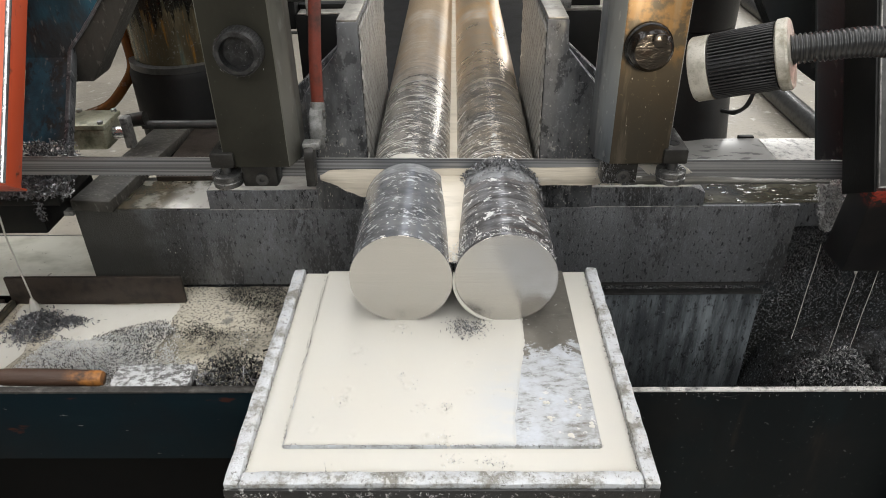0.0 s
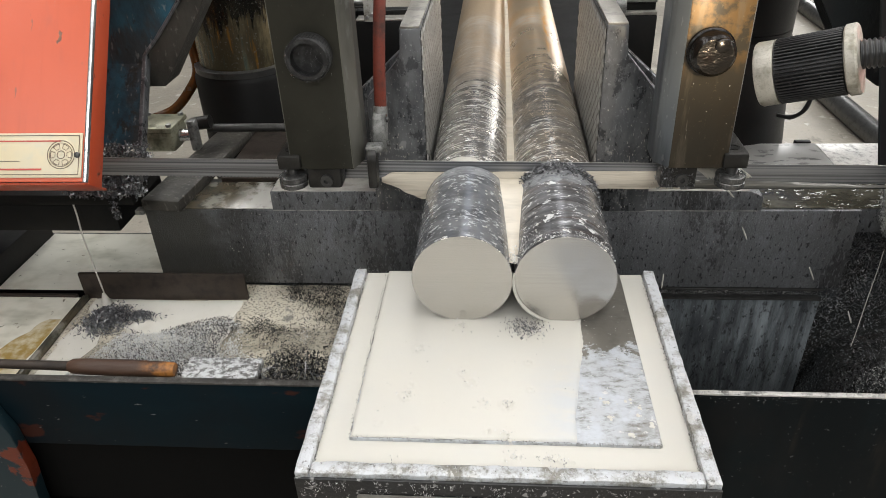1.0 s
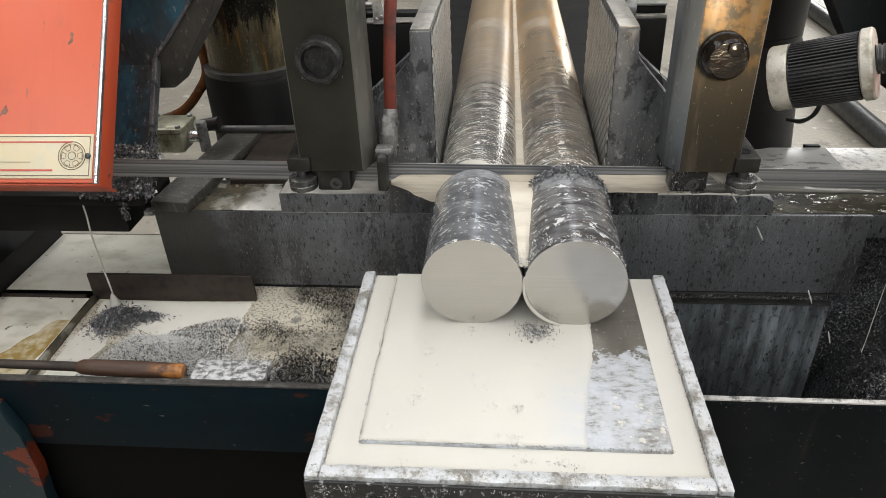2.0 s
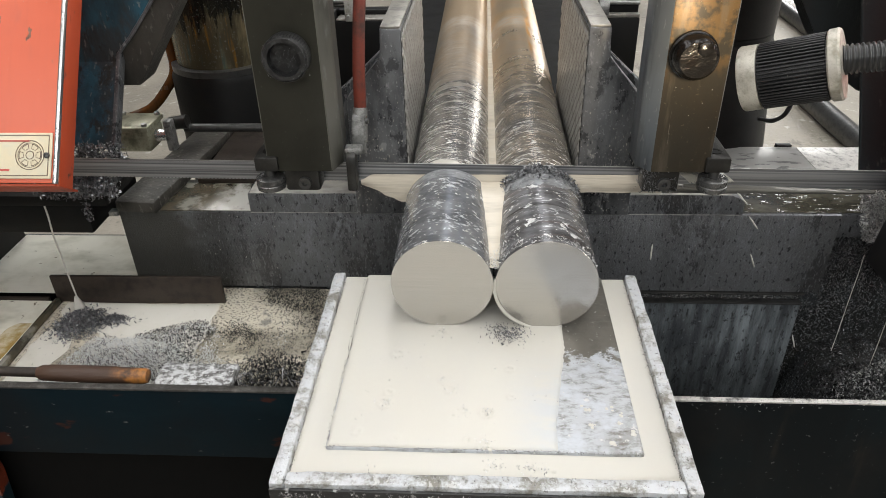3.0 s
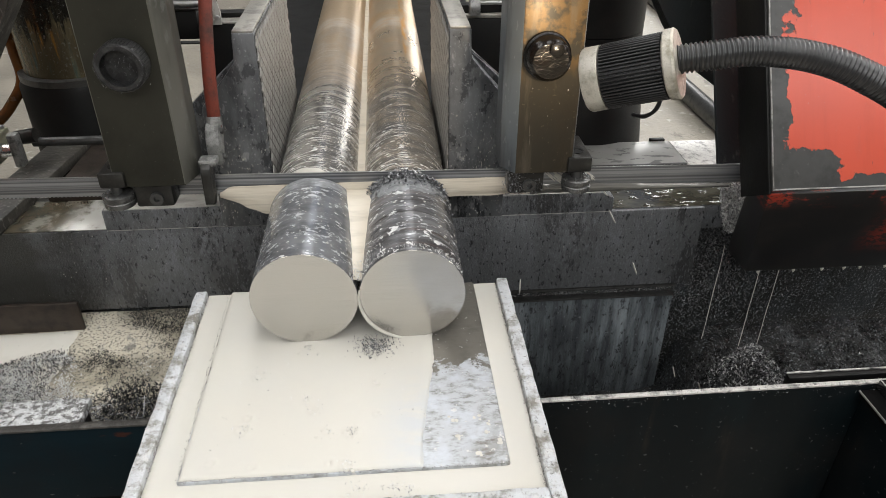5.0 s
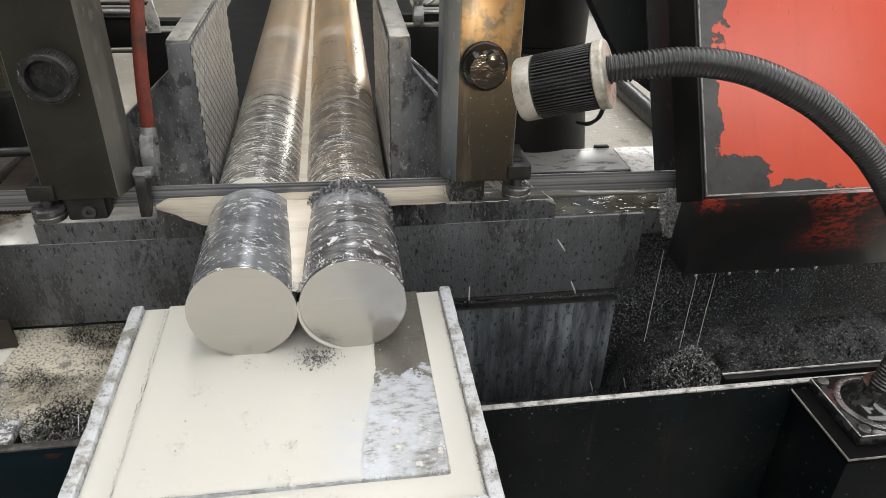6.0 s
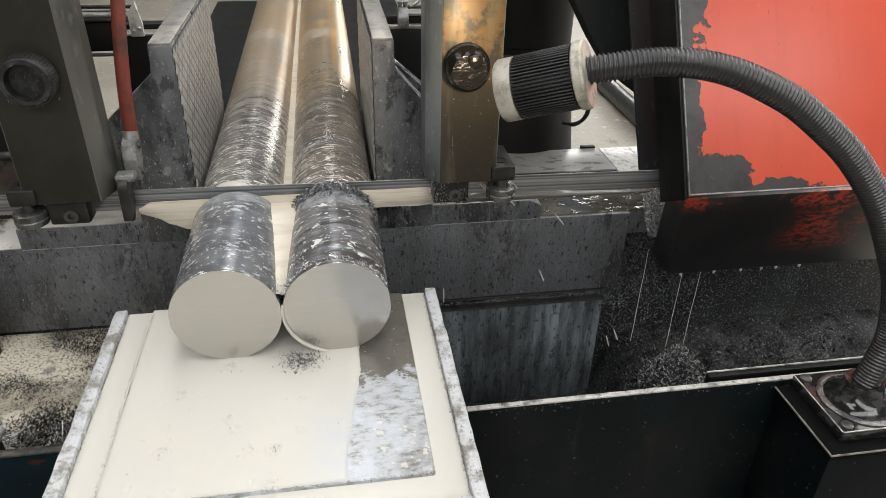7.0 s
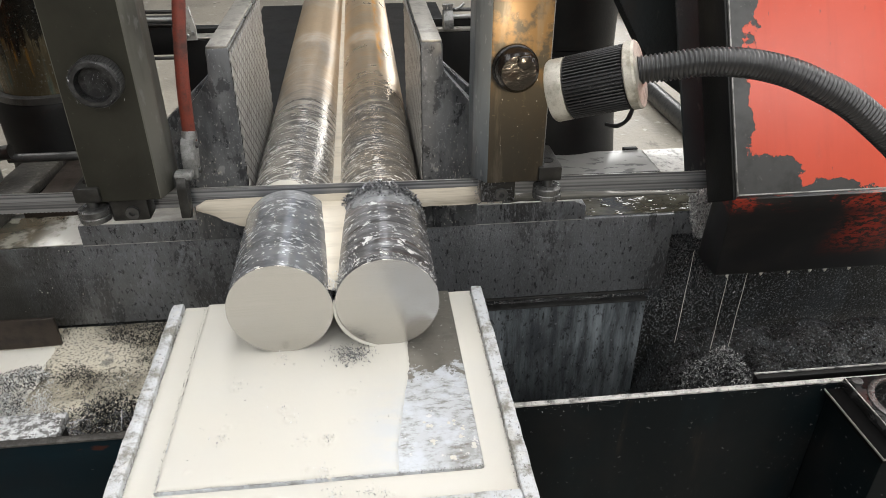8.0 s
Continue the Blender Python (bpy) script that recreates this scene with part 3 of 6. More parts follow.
k = Mat("wet_slab", (0.2, 0.198, 0.19), 0.36, 0.2)
k.over(k.noise(34, (0.6, 1.6, 1), 5, lo=0.555, hi=0.585, seed=72), (0.025, 0.025, 0.025), 0.9, 0.3)
k.over(k.noise(5, lo=0.4, hi=0.7, seed=73), (0.13, 0.128, 0.12), 0.7)
M_SLAB = k.done()
M_CREAM = plain("cream_plate_enamel", (0.72, 0.62, 0.42), 0.3, 0.0, (0.5, 0.55, 0.5), 0.5, 9, 0.05)
M_PRINT = plain("printed_brown_ink", (0.16, 0.11, 0.08), 0.4, 0.0, (0.1, 0.08, 0.06), 0.3, 60, 0.0)
M_PRINTRED = plain("printed_red_ink", (0.55, 0.09, 0.07), 0.4, 0.0, (0.4, 0.1, 0.08), 0.3, 60, 0.0)
M_VALVE = plain("stained_valve_alloy", (0.46, 0.45, 0.33), 0.28, 0.35, (0.09, 0.095, 0.055), 0.85, 34)


k = Mat("thin_grey_coolant", (0.5, 0.485, 0.44), 0.2)
k.over(k.noise(40, (0.4, 1, 1), 5, lo=0.4, hi=0.65, seed=80), (0.25, 0.245, 0.23), 0.7)
k.bump(k.noise(90, lo=0.3, hi=0.7, seed=81), 0.3, 0.001)
M_FILMGREY = k.done()
k = Mat("thin_blade_tail", (0.2, 0.195, 0.18), 0.2, 0.4)
k.over(k.noise(1.0, (6, 60, 200), 4, lo=0.4, hi=0.65, seed=141), (0.34, 0.33, 0.3), 0.6)
M_TAIL = k.done()
k = Mat("oily_film_with_glints", (0.05, 0.046, 0.033), 0.14, 0.0, 0.6)
k.over(k.noise(16, (1, 1.6, 1), lo=0.42, hi=0.65, seed=82), (0.12, 0.112, 0.085), 0.7, 0.2)
# sparse pale spots: the wet film's glints put into the colour
k.over(k.noise(1.0, (34, 60, 34), 5, lo=0.6, hi=0.66, seed=176), (0.4, 0.39, 0.35), 0.5)
k.bump(k.noise(1.0, (52, 85, 52), 2, lo=0.58, hi=0.72, seed=83), 1.0, 0.006)
M_WETTOP = k.done()
k = Mat("oily_stained_plate", (0.11, 0.09, 0.06), 0.25, 0.2)
k.over(k.noise(25, lo=0.42, hi=0.6, seed=84), (0.05, 0.055, 0.045), 0.8)
k.over(k.noise(22, detail=6, lo=0.5, hi=0.62, seed=85), (0.42, 0.4, 0.34), 0.6)
k.over(k.calc("MULTIPLY", k.axis(0, -0.465, -0.415), k.noise(17, (1, 0.7, 1), 7, lo=0.38, hi=0.5, rough=0.65, seed=211)), (0.6, 0.59, 0.55), 0.9, 0.25)
M_OILY = k.done()


k = Mat("glossy_wet_black", (0.02, 0.02, 0.02), 0.1, 0.3, 0.8)
k.over(k.noise(60, lo=0.5, hi=0.6, seed=86), (0.09, 0.09, 0.09), 0.6)
M_WETBLACK = k.done()


M_LEG = chipped_paint("blue_over_orange_paint", (0.006, 0.02, 0.027), (0.13, 0.024, 0.010), 0.45, 11, 0.53, 0.56)
k = Mat("brown_oil_slick", (0.36, 0.25, 0.08), 0.2)
k.over(k.noise(30, lo=0.42, hi=0.62, seed=88), (0.68, 0.62, 0.46), 0.8)
M_STAIN = k.done()


M_GRIT_SHADOW = plain("dark_grit_and_shadow", (0.09, 0.085, 0.075), 0.5, 0.2, (0.03, 0.03, 0.03), 0.6, 60)
k = Mat("running_coolant", (0.62, 0.56, 0.46), 0.28)
k.over(k.noise(1.0, (7, 60, 150), 4, lo=0.48, hi=0.68, seed=91), (0.4, 0.355, 0.285), 0.7)
k.over(k.noise(1.0, (16, 40, 60), 4, lo=0.55, hi=0.7, seed=92), (0.72, 0.68, 0.6), 0.6)
k.bump(k.noise(1.0, (12, 60, 160), 3, lo=0.3, hi=0.7, seed=91), 0.4, 0.001)
M_COOLRUN = k.done()


# ---- mesh helpers ----
def mesh_object(name, bm, material, smooth=False):
    me = bpy.data.meshes.new(name)
    bmesh.ops.recalc_face_normals(bm, faces=bm.faces)
    bm.to_mesh(me)
    bm.free()
    me.materials.append(material)
    if smooth:
        me.shade_smooth()
        me.set_sharp_from_angle(angle=radians(40))
    return new(name, me)


def part(name, bm, material, parent, label="", smooth=True):
    ob = mesh_object(name, bm, material, smooth)
    ob.parent = parent
    if parent is not None:
        ob.matrix_parent_inverse = Matrix.Translation(parent.matrix_world.translation).inverted() if parent.parent is None else Matrix()
    return tagged(ob, label)


def thing(name, label, category, group="", at=(0, 0, 0)):
    ob = new(name)
    ob.empty_display_size = 0.02
    ob.location = at
    ob.matrix_world = Matrix.Translation(at)
    return tagged(ob, label, category, group)


def box(bm, x0, x1, y0, y1, z0, z1, bevel=0.0, m=None, segs=2):
    r = bmesh.ops.create_cube(bm, size=1.0)
    vs = r["verts"]
    for v in vs:
        v.co = Vector((x0 + (v.co.x + 0.5) * (x1 - x0), y0 + (v.co.y + 0.5) * (y1 - y0), z0 + (v.co.z + 0.5) * (z1 - z0)))
    if bevel:
        es = list({e for v in vs for e in v.link_edges})
        r = bmesh.ops.bevel(bm, geom=es, offset=bevel, segments=segs, affect="EDGES", profile=0.5)
        vs = list({v for f in r["faces"] for v in f.verts} | {v for v in vs if v.is_valid})
    if m is not None:
        bmesh.ops.transform(bm, matrix=m, verts=[v for v in vs if v.is_valid])
    return bm


def B(x0, x1, y0, y1, z0, z1, bevel=0.0, m=None):
    return box(bmesh.new(), x0, x1, y0, y1, z0, z1, bevel, m)


def rod(bm, a, b, r0, r1=None, n=32, caps=True):
    a, b = Vector(a), Vector(b)
    d = b - a
    m = Matrix.Translation((a + b) / 2) @ d.to_track_quat("Z", "Y").to_matrix().to_4x4()
    bmesh.ops.create_cone(bm, cap_ends=caps, segments=n, radius1=r0, radius2=r0 if r1 is None else r1, depth=d.length, matrix=m)
    return bm


def R(a, b, r0, r1=None, n=32):
    return rod(bmesh.new(), a, b, r0, r1, n)


def lathe(bm, profile, a, b, n=40):
    """Turn (distance along, radius) pairs about the axis from a towards b."""
    a, b = Vector(a), Vector(b)
    q = (b - a).to_track_quat("Z", "Y")
    rings = []
    for d, r in profile:
        rings.append([bm.verts.new(a + q @ Vector((r * math.cos(t), r * math.sin(t), d))) for t in [2 * math.pi * i / n for i in range(n)]])
    for p, q2 in zip(rings, rings[1:]):
        for i in range(n):
            bm.faces.new((p[i], p[(i + 1) % n], q2[(i + 1) % n], q2[i]))
    bm.faces.new(rings[0][::-1])
    bm.faces.new(rings[-1])
    return bm


def prism(bm, poly, axis, lo, hi, bevel=0.0):
    """Extrude a polygon (pairs of the two other axes) along an axis."""
    def at(p, v):
        c = list(p)
        c.insert(axis, v)
        return bm.verts.new(c)
    lo_v, hi_v = [at(p, lo) for p in poly], [at(p, hi) for p in poly]
    fs = [bm.faces.new(lo_v), bm.faces.new(hi_v[::-1])]
    n = len(poly)
    for i in range(n):
        fs.append(bm.faces.new((lo_v[i], hi_v[i], hi_v[(i + 1) % n], lo_v[(i + 1) % n])))
    if bevel:
        bmesh.ops.bevel(bm, geom=list({e for f in fs for e in f.edges}), offset=bevel, segments=2, affect="EDGES", profile=0.5)
    return bm


def spline(points, n):
    """Points along a smooth curve through the given ones."""
    P = [Vector(p) for p in points]
    P = [2 * P[0] - P[1]] + P + [2 * P[-1] - P[-2]]
    out = []
    for i in range(1, len(P) - 2):
        for j in range(n):
            t = j / n
            a, b, c, d = P[i - 1:i + 3]
            out.append(0.5 * (2 * b + (c - a) * t + (2 * a - 5 * b + 4 * c - d) * t * t + (3 * b - a - 3 * c + d) * t ** 3))
    out.append(P[-2])
    return out


def tube(bm, pts, radius, n=14):
    """A tube along points; radius may be a function of the place along it, 0 to 1."""
    up = Vector((0, 0, 1))
    rings = []
    for i, p in enumerate(pts):
        d = (pts[min(i + 1, len(pts) - 1)] - pts[max(i - 1, 0)]).normalized()
        s = d.cross(Vector((0, 1, 0)))
        if s.length < 0.2:
            s = d.cross(Vector((1, 0, 0)))
        s.normalize()
        w = d.cross(s)
        r = radius(i / (len(pts) - 1)) if callable(radius) else radius
        rings.append([bm.verts.new(p + s * (r * math.cos(a)) + w * (r * math.sin(a))) for a in [2 * math.pi * j / n for j in range(n)]])
    for p, q in zip(rings, rings[1:]):
        for i in range(n):
            bm.faces.new((p[i], p[(i + 1) % n], q[(i + 1) % n], q[i]))
    bm.faces.new(rings[0][::-1])
    bm.faces.new(rings[-1])
    return bm


def smooth(a, b, x):
    t = min(1, max(0, (x - a) / (b - a)))
    return t * t * (3 - 2 * t)


def structure(name, bm, material, label, smooth=True):
    ob = mesh_object(name, bm, material, smooth)
    return tagged(ob, label, kind="structure")


def chips(name, spots, material, size, rng, curl=1.0):
    """Loose curled metal chips, one mesh: spots gives places and, if need be, a normal."""
    verts, faces = [], []
    for p in spots:
        s = size * rng.uniform(0.5, 1.5)
        q = Euler((rng.uniform(0, 6.3), rng.uniform(0, 6.3), rng.uniform(0, 6.3))).to_matrix()
        w = s * rng.uniform(0.2, 0.45)
        steps = 4
        turn = rng.uniform(0.4, 1.3) * curl
        base = len(verts)
        for i in range(steps + 1):
            a = turn * (i - steps / 2)
            c = Vector((s * 0.5 * math.sin(a) / max(turn, 0.3), 0, s * 0.5 * (1 - math.cos(a)) / max(turn, 0.3)))
            for side in (-1, 1):
                verts.append(tuple(Vector(p) + q @ (c + Vector((0, side * w / 2, 0)))))
        for i in range(steps):
            j = base + 2 * i
            faces.append((j, j + 1, j + 3, j + 2))
    me = bpy.data.meshes.new(name)
    me.from_pydata(verts, [], faces)
    me.materials.append(material)
    return new(name, me)

rng = random.Random(7)

def sheet(x0, x1, y0, y1, z, nx, ny, wave, edge=0.0, seed=0):
    """A liquid sheet with a soft uneven edge and a rounded meniscus."""
    bm = bmesh.new()
    grid = []
    for j in range(ny + 1):
        row = []
        for i in range(nx + 1):
            u, v = i / nx, j / ny
            x, y = x0 + u * (x1 - x0), y0 + v * (y1 - y0)
            d = min(u * (x1 - x0), (1 - u) * (x1 - x0), v * (y1 - y0), (1 - v) * (y1 - y0))
            zz = z + wave * noise.noise(Vector((x * 12, y * 12, seed)))
            if edge:
                if i in (0, nx):
                    x += edge * noise.noise(Vector((y * 40, seed, 3))) + edge * 0.5 * noise.noise(Vector((y * 140, seed, 9)))
                zz -= 0.0022 * math.exp(-d / 0.0018)
            row.append(bm.verts.new((x, y, zz)))
        grid.append(row)
    for j in range(ny):
        for i in range(nx):
            bm.faces.new((grid[j][i], grid[j][i + 1], grid[j + 1][i + 1], grid[j + 1][i]))
    return bm


# ---- the hall ----
structure("floor", B(-7, 7, -4, 10, -0.9, -0.78), M_FLOOR, "stained grey concrete workshop floor")
bm = B(-7, 3.1, 10.0, 10.2, -0.78, 4.3)
box(bm, 3.1, 4.7, 10.0, 10.2, 2.8, 4.3)
box(bm, 4.7, 7, 10.0, 10.2, -0.78, 4.3)
structure("wall_north", bm, M_WALL, "dull grey painted workshop wall with an open doorway")
# high opening behind the camera, added for the front fill
bm = B(-7, 7, -4.2, -4.0, -0.78, 2.2)
box(bm, -7, 7, -4.2, -4.0, 3.6, 4.3)
box(bm, -7, -4.2, -4.2, -4.0, 2.2, 3.6)
box(bm, 4.2, 7, -4.2, -4.0, 2.2, 3.6)
structure("wall_south", bm, M_WALL, "dull grey painted workshop wall with an opening added for fill light")
structure("wall_west", B(-7.2, -7, -4, 10, -0.78, 4.3), M_WALL, "dull grey painted workshop wall")
bm = B(7, 7.2, -4, 10, -0.78, 1.2)
box(bm, 7, 7.2, -4, 10, 3.2, 4.3)
box(bm, 7, 7.2, -4, -1, 1.2, 3.2)
box(bm, 7, 7.2, 7, 10, 1.2, 3.2)
structure("wall_east", bm, M_WALL, "dull grey painted workshop wall with a long window opening")
bm = bmesh.new()
for x0, x1 in ((-7, -3.2), (-2.0, -0.3), (0.9, 2.6), (3.8, 7)):
    box(bm, x0, x1, -4, 10, 4.3, 4.45)
structure("ceiling", bm, M_WALL, "dull grey workshop ceiling with long skylight openings")

# ---- saw bed and base ----
bm = B(-0.60, 0.56, 0.50, 0.62, -0.155, -0.007, 0.003)
structure("saw_bed", bm, M_BED, "dark wet cast-iron saw bed with splashes and fine chips")
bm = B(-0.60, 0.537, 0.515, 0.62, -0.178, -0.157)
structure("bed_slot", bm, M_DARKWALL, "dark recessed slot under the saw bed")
structure("bed_ledge", B(-0.21, 0.537, 0.499, 0.5145, -0.1798, -0.1765, 0.001), M_DSTEEL, "thin worn steel ledge under the bed")
structure("slot_rim", B(0.2, 0.5375, 0.4985, 0.5145, -0.1595, -0.1565, 0.0008), M_DSTEEL, "worn steel rim along the slot")
structure("bed_panel", B(-0.21, 0.537, 0.503, 0.60, -0.78, -0.180, 0.002), M_PANEL, "dark vertical plate streaked with grey coolant")
structure("bed_end", B(0.5606, 0.63, 0.504, 0.62, -0.049, -0.0075, 0.002), M_BED, "dark wet end of the saw bed")
structure("base_wall", B(-0.95, 1.3, 0.62, 0.68, -0.78, -0.16), M_DARKWALL, "dark oily machine base wall")
structure("side_wall", B(0.5385, 1.3, 0.53, 0.62, -0.78, -0.05), M_DARKWALL, "dark oily chip-covered side of the machine base")
structure("base_under_vice", B(-0.285, 0.335, 0.622, 2.2, -0.40, -0.02), M_BLACK, "black machine base under the vice")

strip_poly = [(-0.378, 0.0275), (0.385, 0.0275), (0.405, 0.018), (0.405, -0.0065), (-0.378, -0.0065)]
bm = bmesh.new()
prism(bm, [(x, z) for x, z in strip_poly], 1, 0.498, 0.56, 0.0015)
wear = thing("wear_strip", "dark speckled steel wear strip on the saw bed", "machine part", at=(0, 0.53, -0.007))
part("strip", bm, M_BED, wear)
part("seam", B(-0.377, 0.40, 0.4974, 0.4979, -0.0068, -0.0056), M_LIP, wear, "thin bright seam line")
part("top_wash", sheet(-0.375, 0.383, 0.499, 0.559, 0.0283, 80, 10, 0.0008, 0, 21), M_FILMGREY, wear, "grey coolant wash on top")


# ---- tray ----
def build_tray():
    tr = thing("outfeed_tray", "steel outfeed tray brimming with milky coolant, scummed rim", "tray", at=(0, 0.13, -0.05))
    X, Y0, Y1 = 0.205, -0.050, 0.312
    part("tray_floor", B(-X + 0.004, X - 0.004, Y0 + 0.004, Y1, -0.050, -0.012), M_TRAYSIDE, tr, "dark splashed steel underside")

    def rim(x0, x1, y0, y1, r):
        bm = bmesh.new()
        box(bm, x0, x1, y0, y1, -0.045, 0.004, 0.0025, segs=2)
        bmesh.ops.subdivide_edges(bm, edges=[e for e in bm.edges if e.calc_length() > 0.1], cuts=40)
        for v in bm.verts:
            if v.co.z > 0:
                n = noise.noise(v.co * 60)
                v.co.z += 0.0016 * n
                v.co.x += 0.0012 * noise.noise(v.co * 45 + Vector((5, 0, 0)))
                v.co.y += 0.0012 * noise.noise(v.co * 45 + Vector((0, 7, 0)))
        return bm
    part("rim_side", rim(-X, -X + 0.015, Y0, Y1, 0), M_RIM, tr, "rim crusted with white scum")
    part("rim_side", rim(X - 0.015, X, Y0, Y1, 0), M_RIM, tr, "rim crusted with white scum")
    part("rim_front", rim(-X + 0.0152, X - 0.0152, Y0, Y0 + 0.016, 0), M_RIM, tr, "rim crusted with white scum")
    part("front_skirt", B(-X + 0.001, X - 0.001, Y0 - 0.004, Y0 - 0.0005, -0.075, -0.001, 0.001), M_TRAYSIDE, tr, "dark front plate with white splashes")
    part("front_plate", B(-0.143, 0.066, -0.104, -0.0545, -0.027, -0.0185, 0.002), M_JAWTOP, tr, "pale grey worn plate under the front rim")
    # raised plate: coolant covers the left two thirds, the rest is bare and filmed
    part("plate", B(-0.16, 0.16, 0.0, Y1, -0.011, -0.0006, 0.003), M_FILM, tr, "worn steel plate with a patchy coolant film")
    return tr


tray = build_tray()
moat = thing("coolant_pool", "creamy white milky coolant lying in the tray", "coolant", at=(0, 0.1, 0))
part("moat", sheet(-0.1895, 0.1895, -0.034, 0.3115, -0.0042, 60, 56, 0.0004), M_COOL, moat)
bm = sheet(-0.1585, 0.0965, 0.0018, 0.3115, 0.0016, 150, 170, 0.0004, 0.0025, 2)
for v in bm.verts:
    if v.co.x > 0:
        v.co.x *= 0.77 + 0.23 * smooth(0.0, 0.19, v.co.y)
PITS = ((-0.1, 0.143, 0.006), (0.004, 0.051, 0.006), (0.001, 0.007, 0.006), (-0.106, 0.062, 0.006), (-0.103, 0.078, 0.004), (-0.036, 0.085, 0.005), (-0.02, 0.055, 0.004), (-0.05, 0.185, 0.005),
        (-0.045, 0.10, 0.004), (0.03, 0.12, 0.004), (-0.13, 0.02, 0.004), (-0.09, 0.012, 0.004), (0.03, 0.075, 0.003), (-0.015, 0.012, 0.004))
for v in bm.verts:
    for px, py, pr in PITS:
        d = math.hypot(v.co.x - px, v.co.y - py) / pr
        if d < 2.2:
            lump = noise.noise(Vector((v.co.x * 420, v.co.y * 420, 6)))
            v.co.z += math.exp(-d * d) * (0.0012 * lump - 0.0003) + 0.0006 * math.exp(-(d - 1.1) ** 2 * 6) * (1 + lump)
part("plate_film", bm, M_COOL_THIN, moat)

# ---- bars and cut pieces ----
RAD = 0.0615
BARS = ((-0.0500, M_BAR_L, "long round steel bar, grey and wet, clamped in the vice"),
        (0.0745, M_BAR_R, "long round steel bar, brownish with an orange paint stripe"))


def round_stock(y0, y1, kerf):
    """A round bar; kerf: the height down to which the saw has cut its near end away."""
    bm = bmesh.new()
    n, seg = 72, 60
    rings = []
    for j in range(seg + 1):
        y = y0 + (y1 - y0) * j / seg
        rings.append([bm.verts.new((RAD * math.sin(2 * math.pi * i / n), y, RAD * math.cos(2 * math.pi * i / n))) for i in range(n)])
    for p, q in zip(rings, rings[1:]):
        for i in range(n):
            bm.faces.new((p[i], p[(i + 1) % n], q[(i + 1) % n], q[i]))
    return bm, rings


for x, mat, label in BARS:
    bm, rings = round_stock(0.3965, 3.4, 0)
    bar = thing("steel_bar", label, "steel bar", "round bars being sawn", at=(x, 0, RAD))
    ends = [part("bar_skin", bm, mat, bar)]
    for y in (0.3966, 3.3985):
        ends.append(part("end_face", lathe(bmesh.new(), [(0, RAD - 0.0012), (0.0012, RAD - 0.0002)], (0, y, 0), (0, y + 1, 0), 72), M_CUT, bar, "saw-cut end face"))
    for o in ends:
        o.matrix_parent_inverse = Matrix()
    th = thing("cut_piece", "wet sawn end of a round steel bar, bright cut face", "steel bar", "sawn ends", at=(x, 0.2, RAD))
    bm, rings = round_stock(0.2003, 0.3915, 0)
    bm.faces.new(rings[-1][::-1])
    skin = part("bar_skin", bm, M_PIECE if x < 0 else M_PIECE_R, th)
    bm = bmesh.new()
    lathe(bm, [(0.0, RAD - 0.0002), (0.0003, RAD)], (0, 0.2, 0), (0, 0.3, 0), 72)
    face = part("cut_face", bm, M_CUT, th, "bright saw-cut steel face")
    for o in (skin, face):
        o.matrix_parent_inverse = Matrix.Translation((0, -0.2, 0))


# ---- saw blade ----
def blade_strip(x0, x1, h, dy, n):
    """A straight toothed band, fine teeth below, about its own middle."""
    bm = bmesh.new()
    rows = []
    for i in range(n + 1):
        x = x0 + (x1 - x0) * i / n
        zs = (-h + 0.0011 * (i % 2), -h * 0.8, h * 0.93, h)
        row = []
        for k, z in enumerate(zs):
            t = dy if 0 < k < 3 else dy * 0.6
            row.append((bm.verts.new((x, -t, z)), bm.verts.new((x, t, z))))
        rows.append(row)
    for p, q in zip(rows, rows[1:]):
        for k in range(3):
            bm.faces.new((p[k][0], q[k][0], q[k + 1][0], p[k + 1][0]))
            bm.faces.new((p[k][1], p[k + 1][1], q[k + 1][1], q[k][1]))
        bm.faces.new((p[0][0], p[0][1], q[0][1], q[0][0]))
        bm.faces.new((p[3][0], q[3][0], q[3][1], p[3][1]))
    return bm


blade = thing("saw_blade", "running steel bandsaw blade with fine streaks, cutting both bars", "saw blade")
part("band", blade_strip(-0.98, 0.58, 0.0138, 0.00065, 620), M_BLADE, blade)
part("back_edge", B(-0.98, 0.58, -0.0008, 0.0008, 0.0139, 0.0149, 0.0003), M_STEEL, blade, "bright rounded back edge")

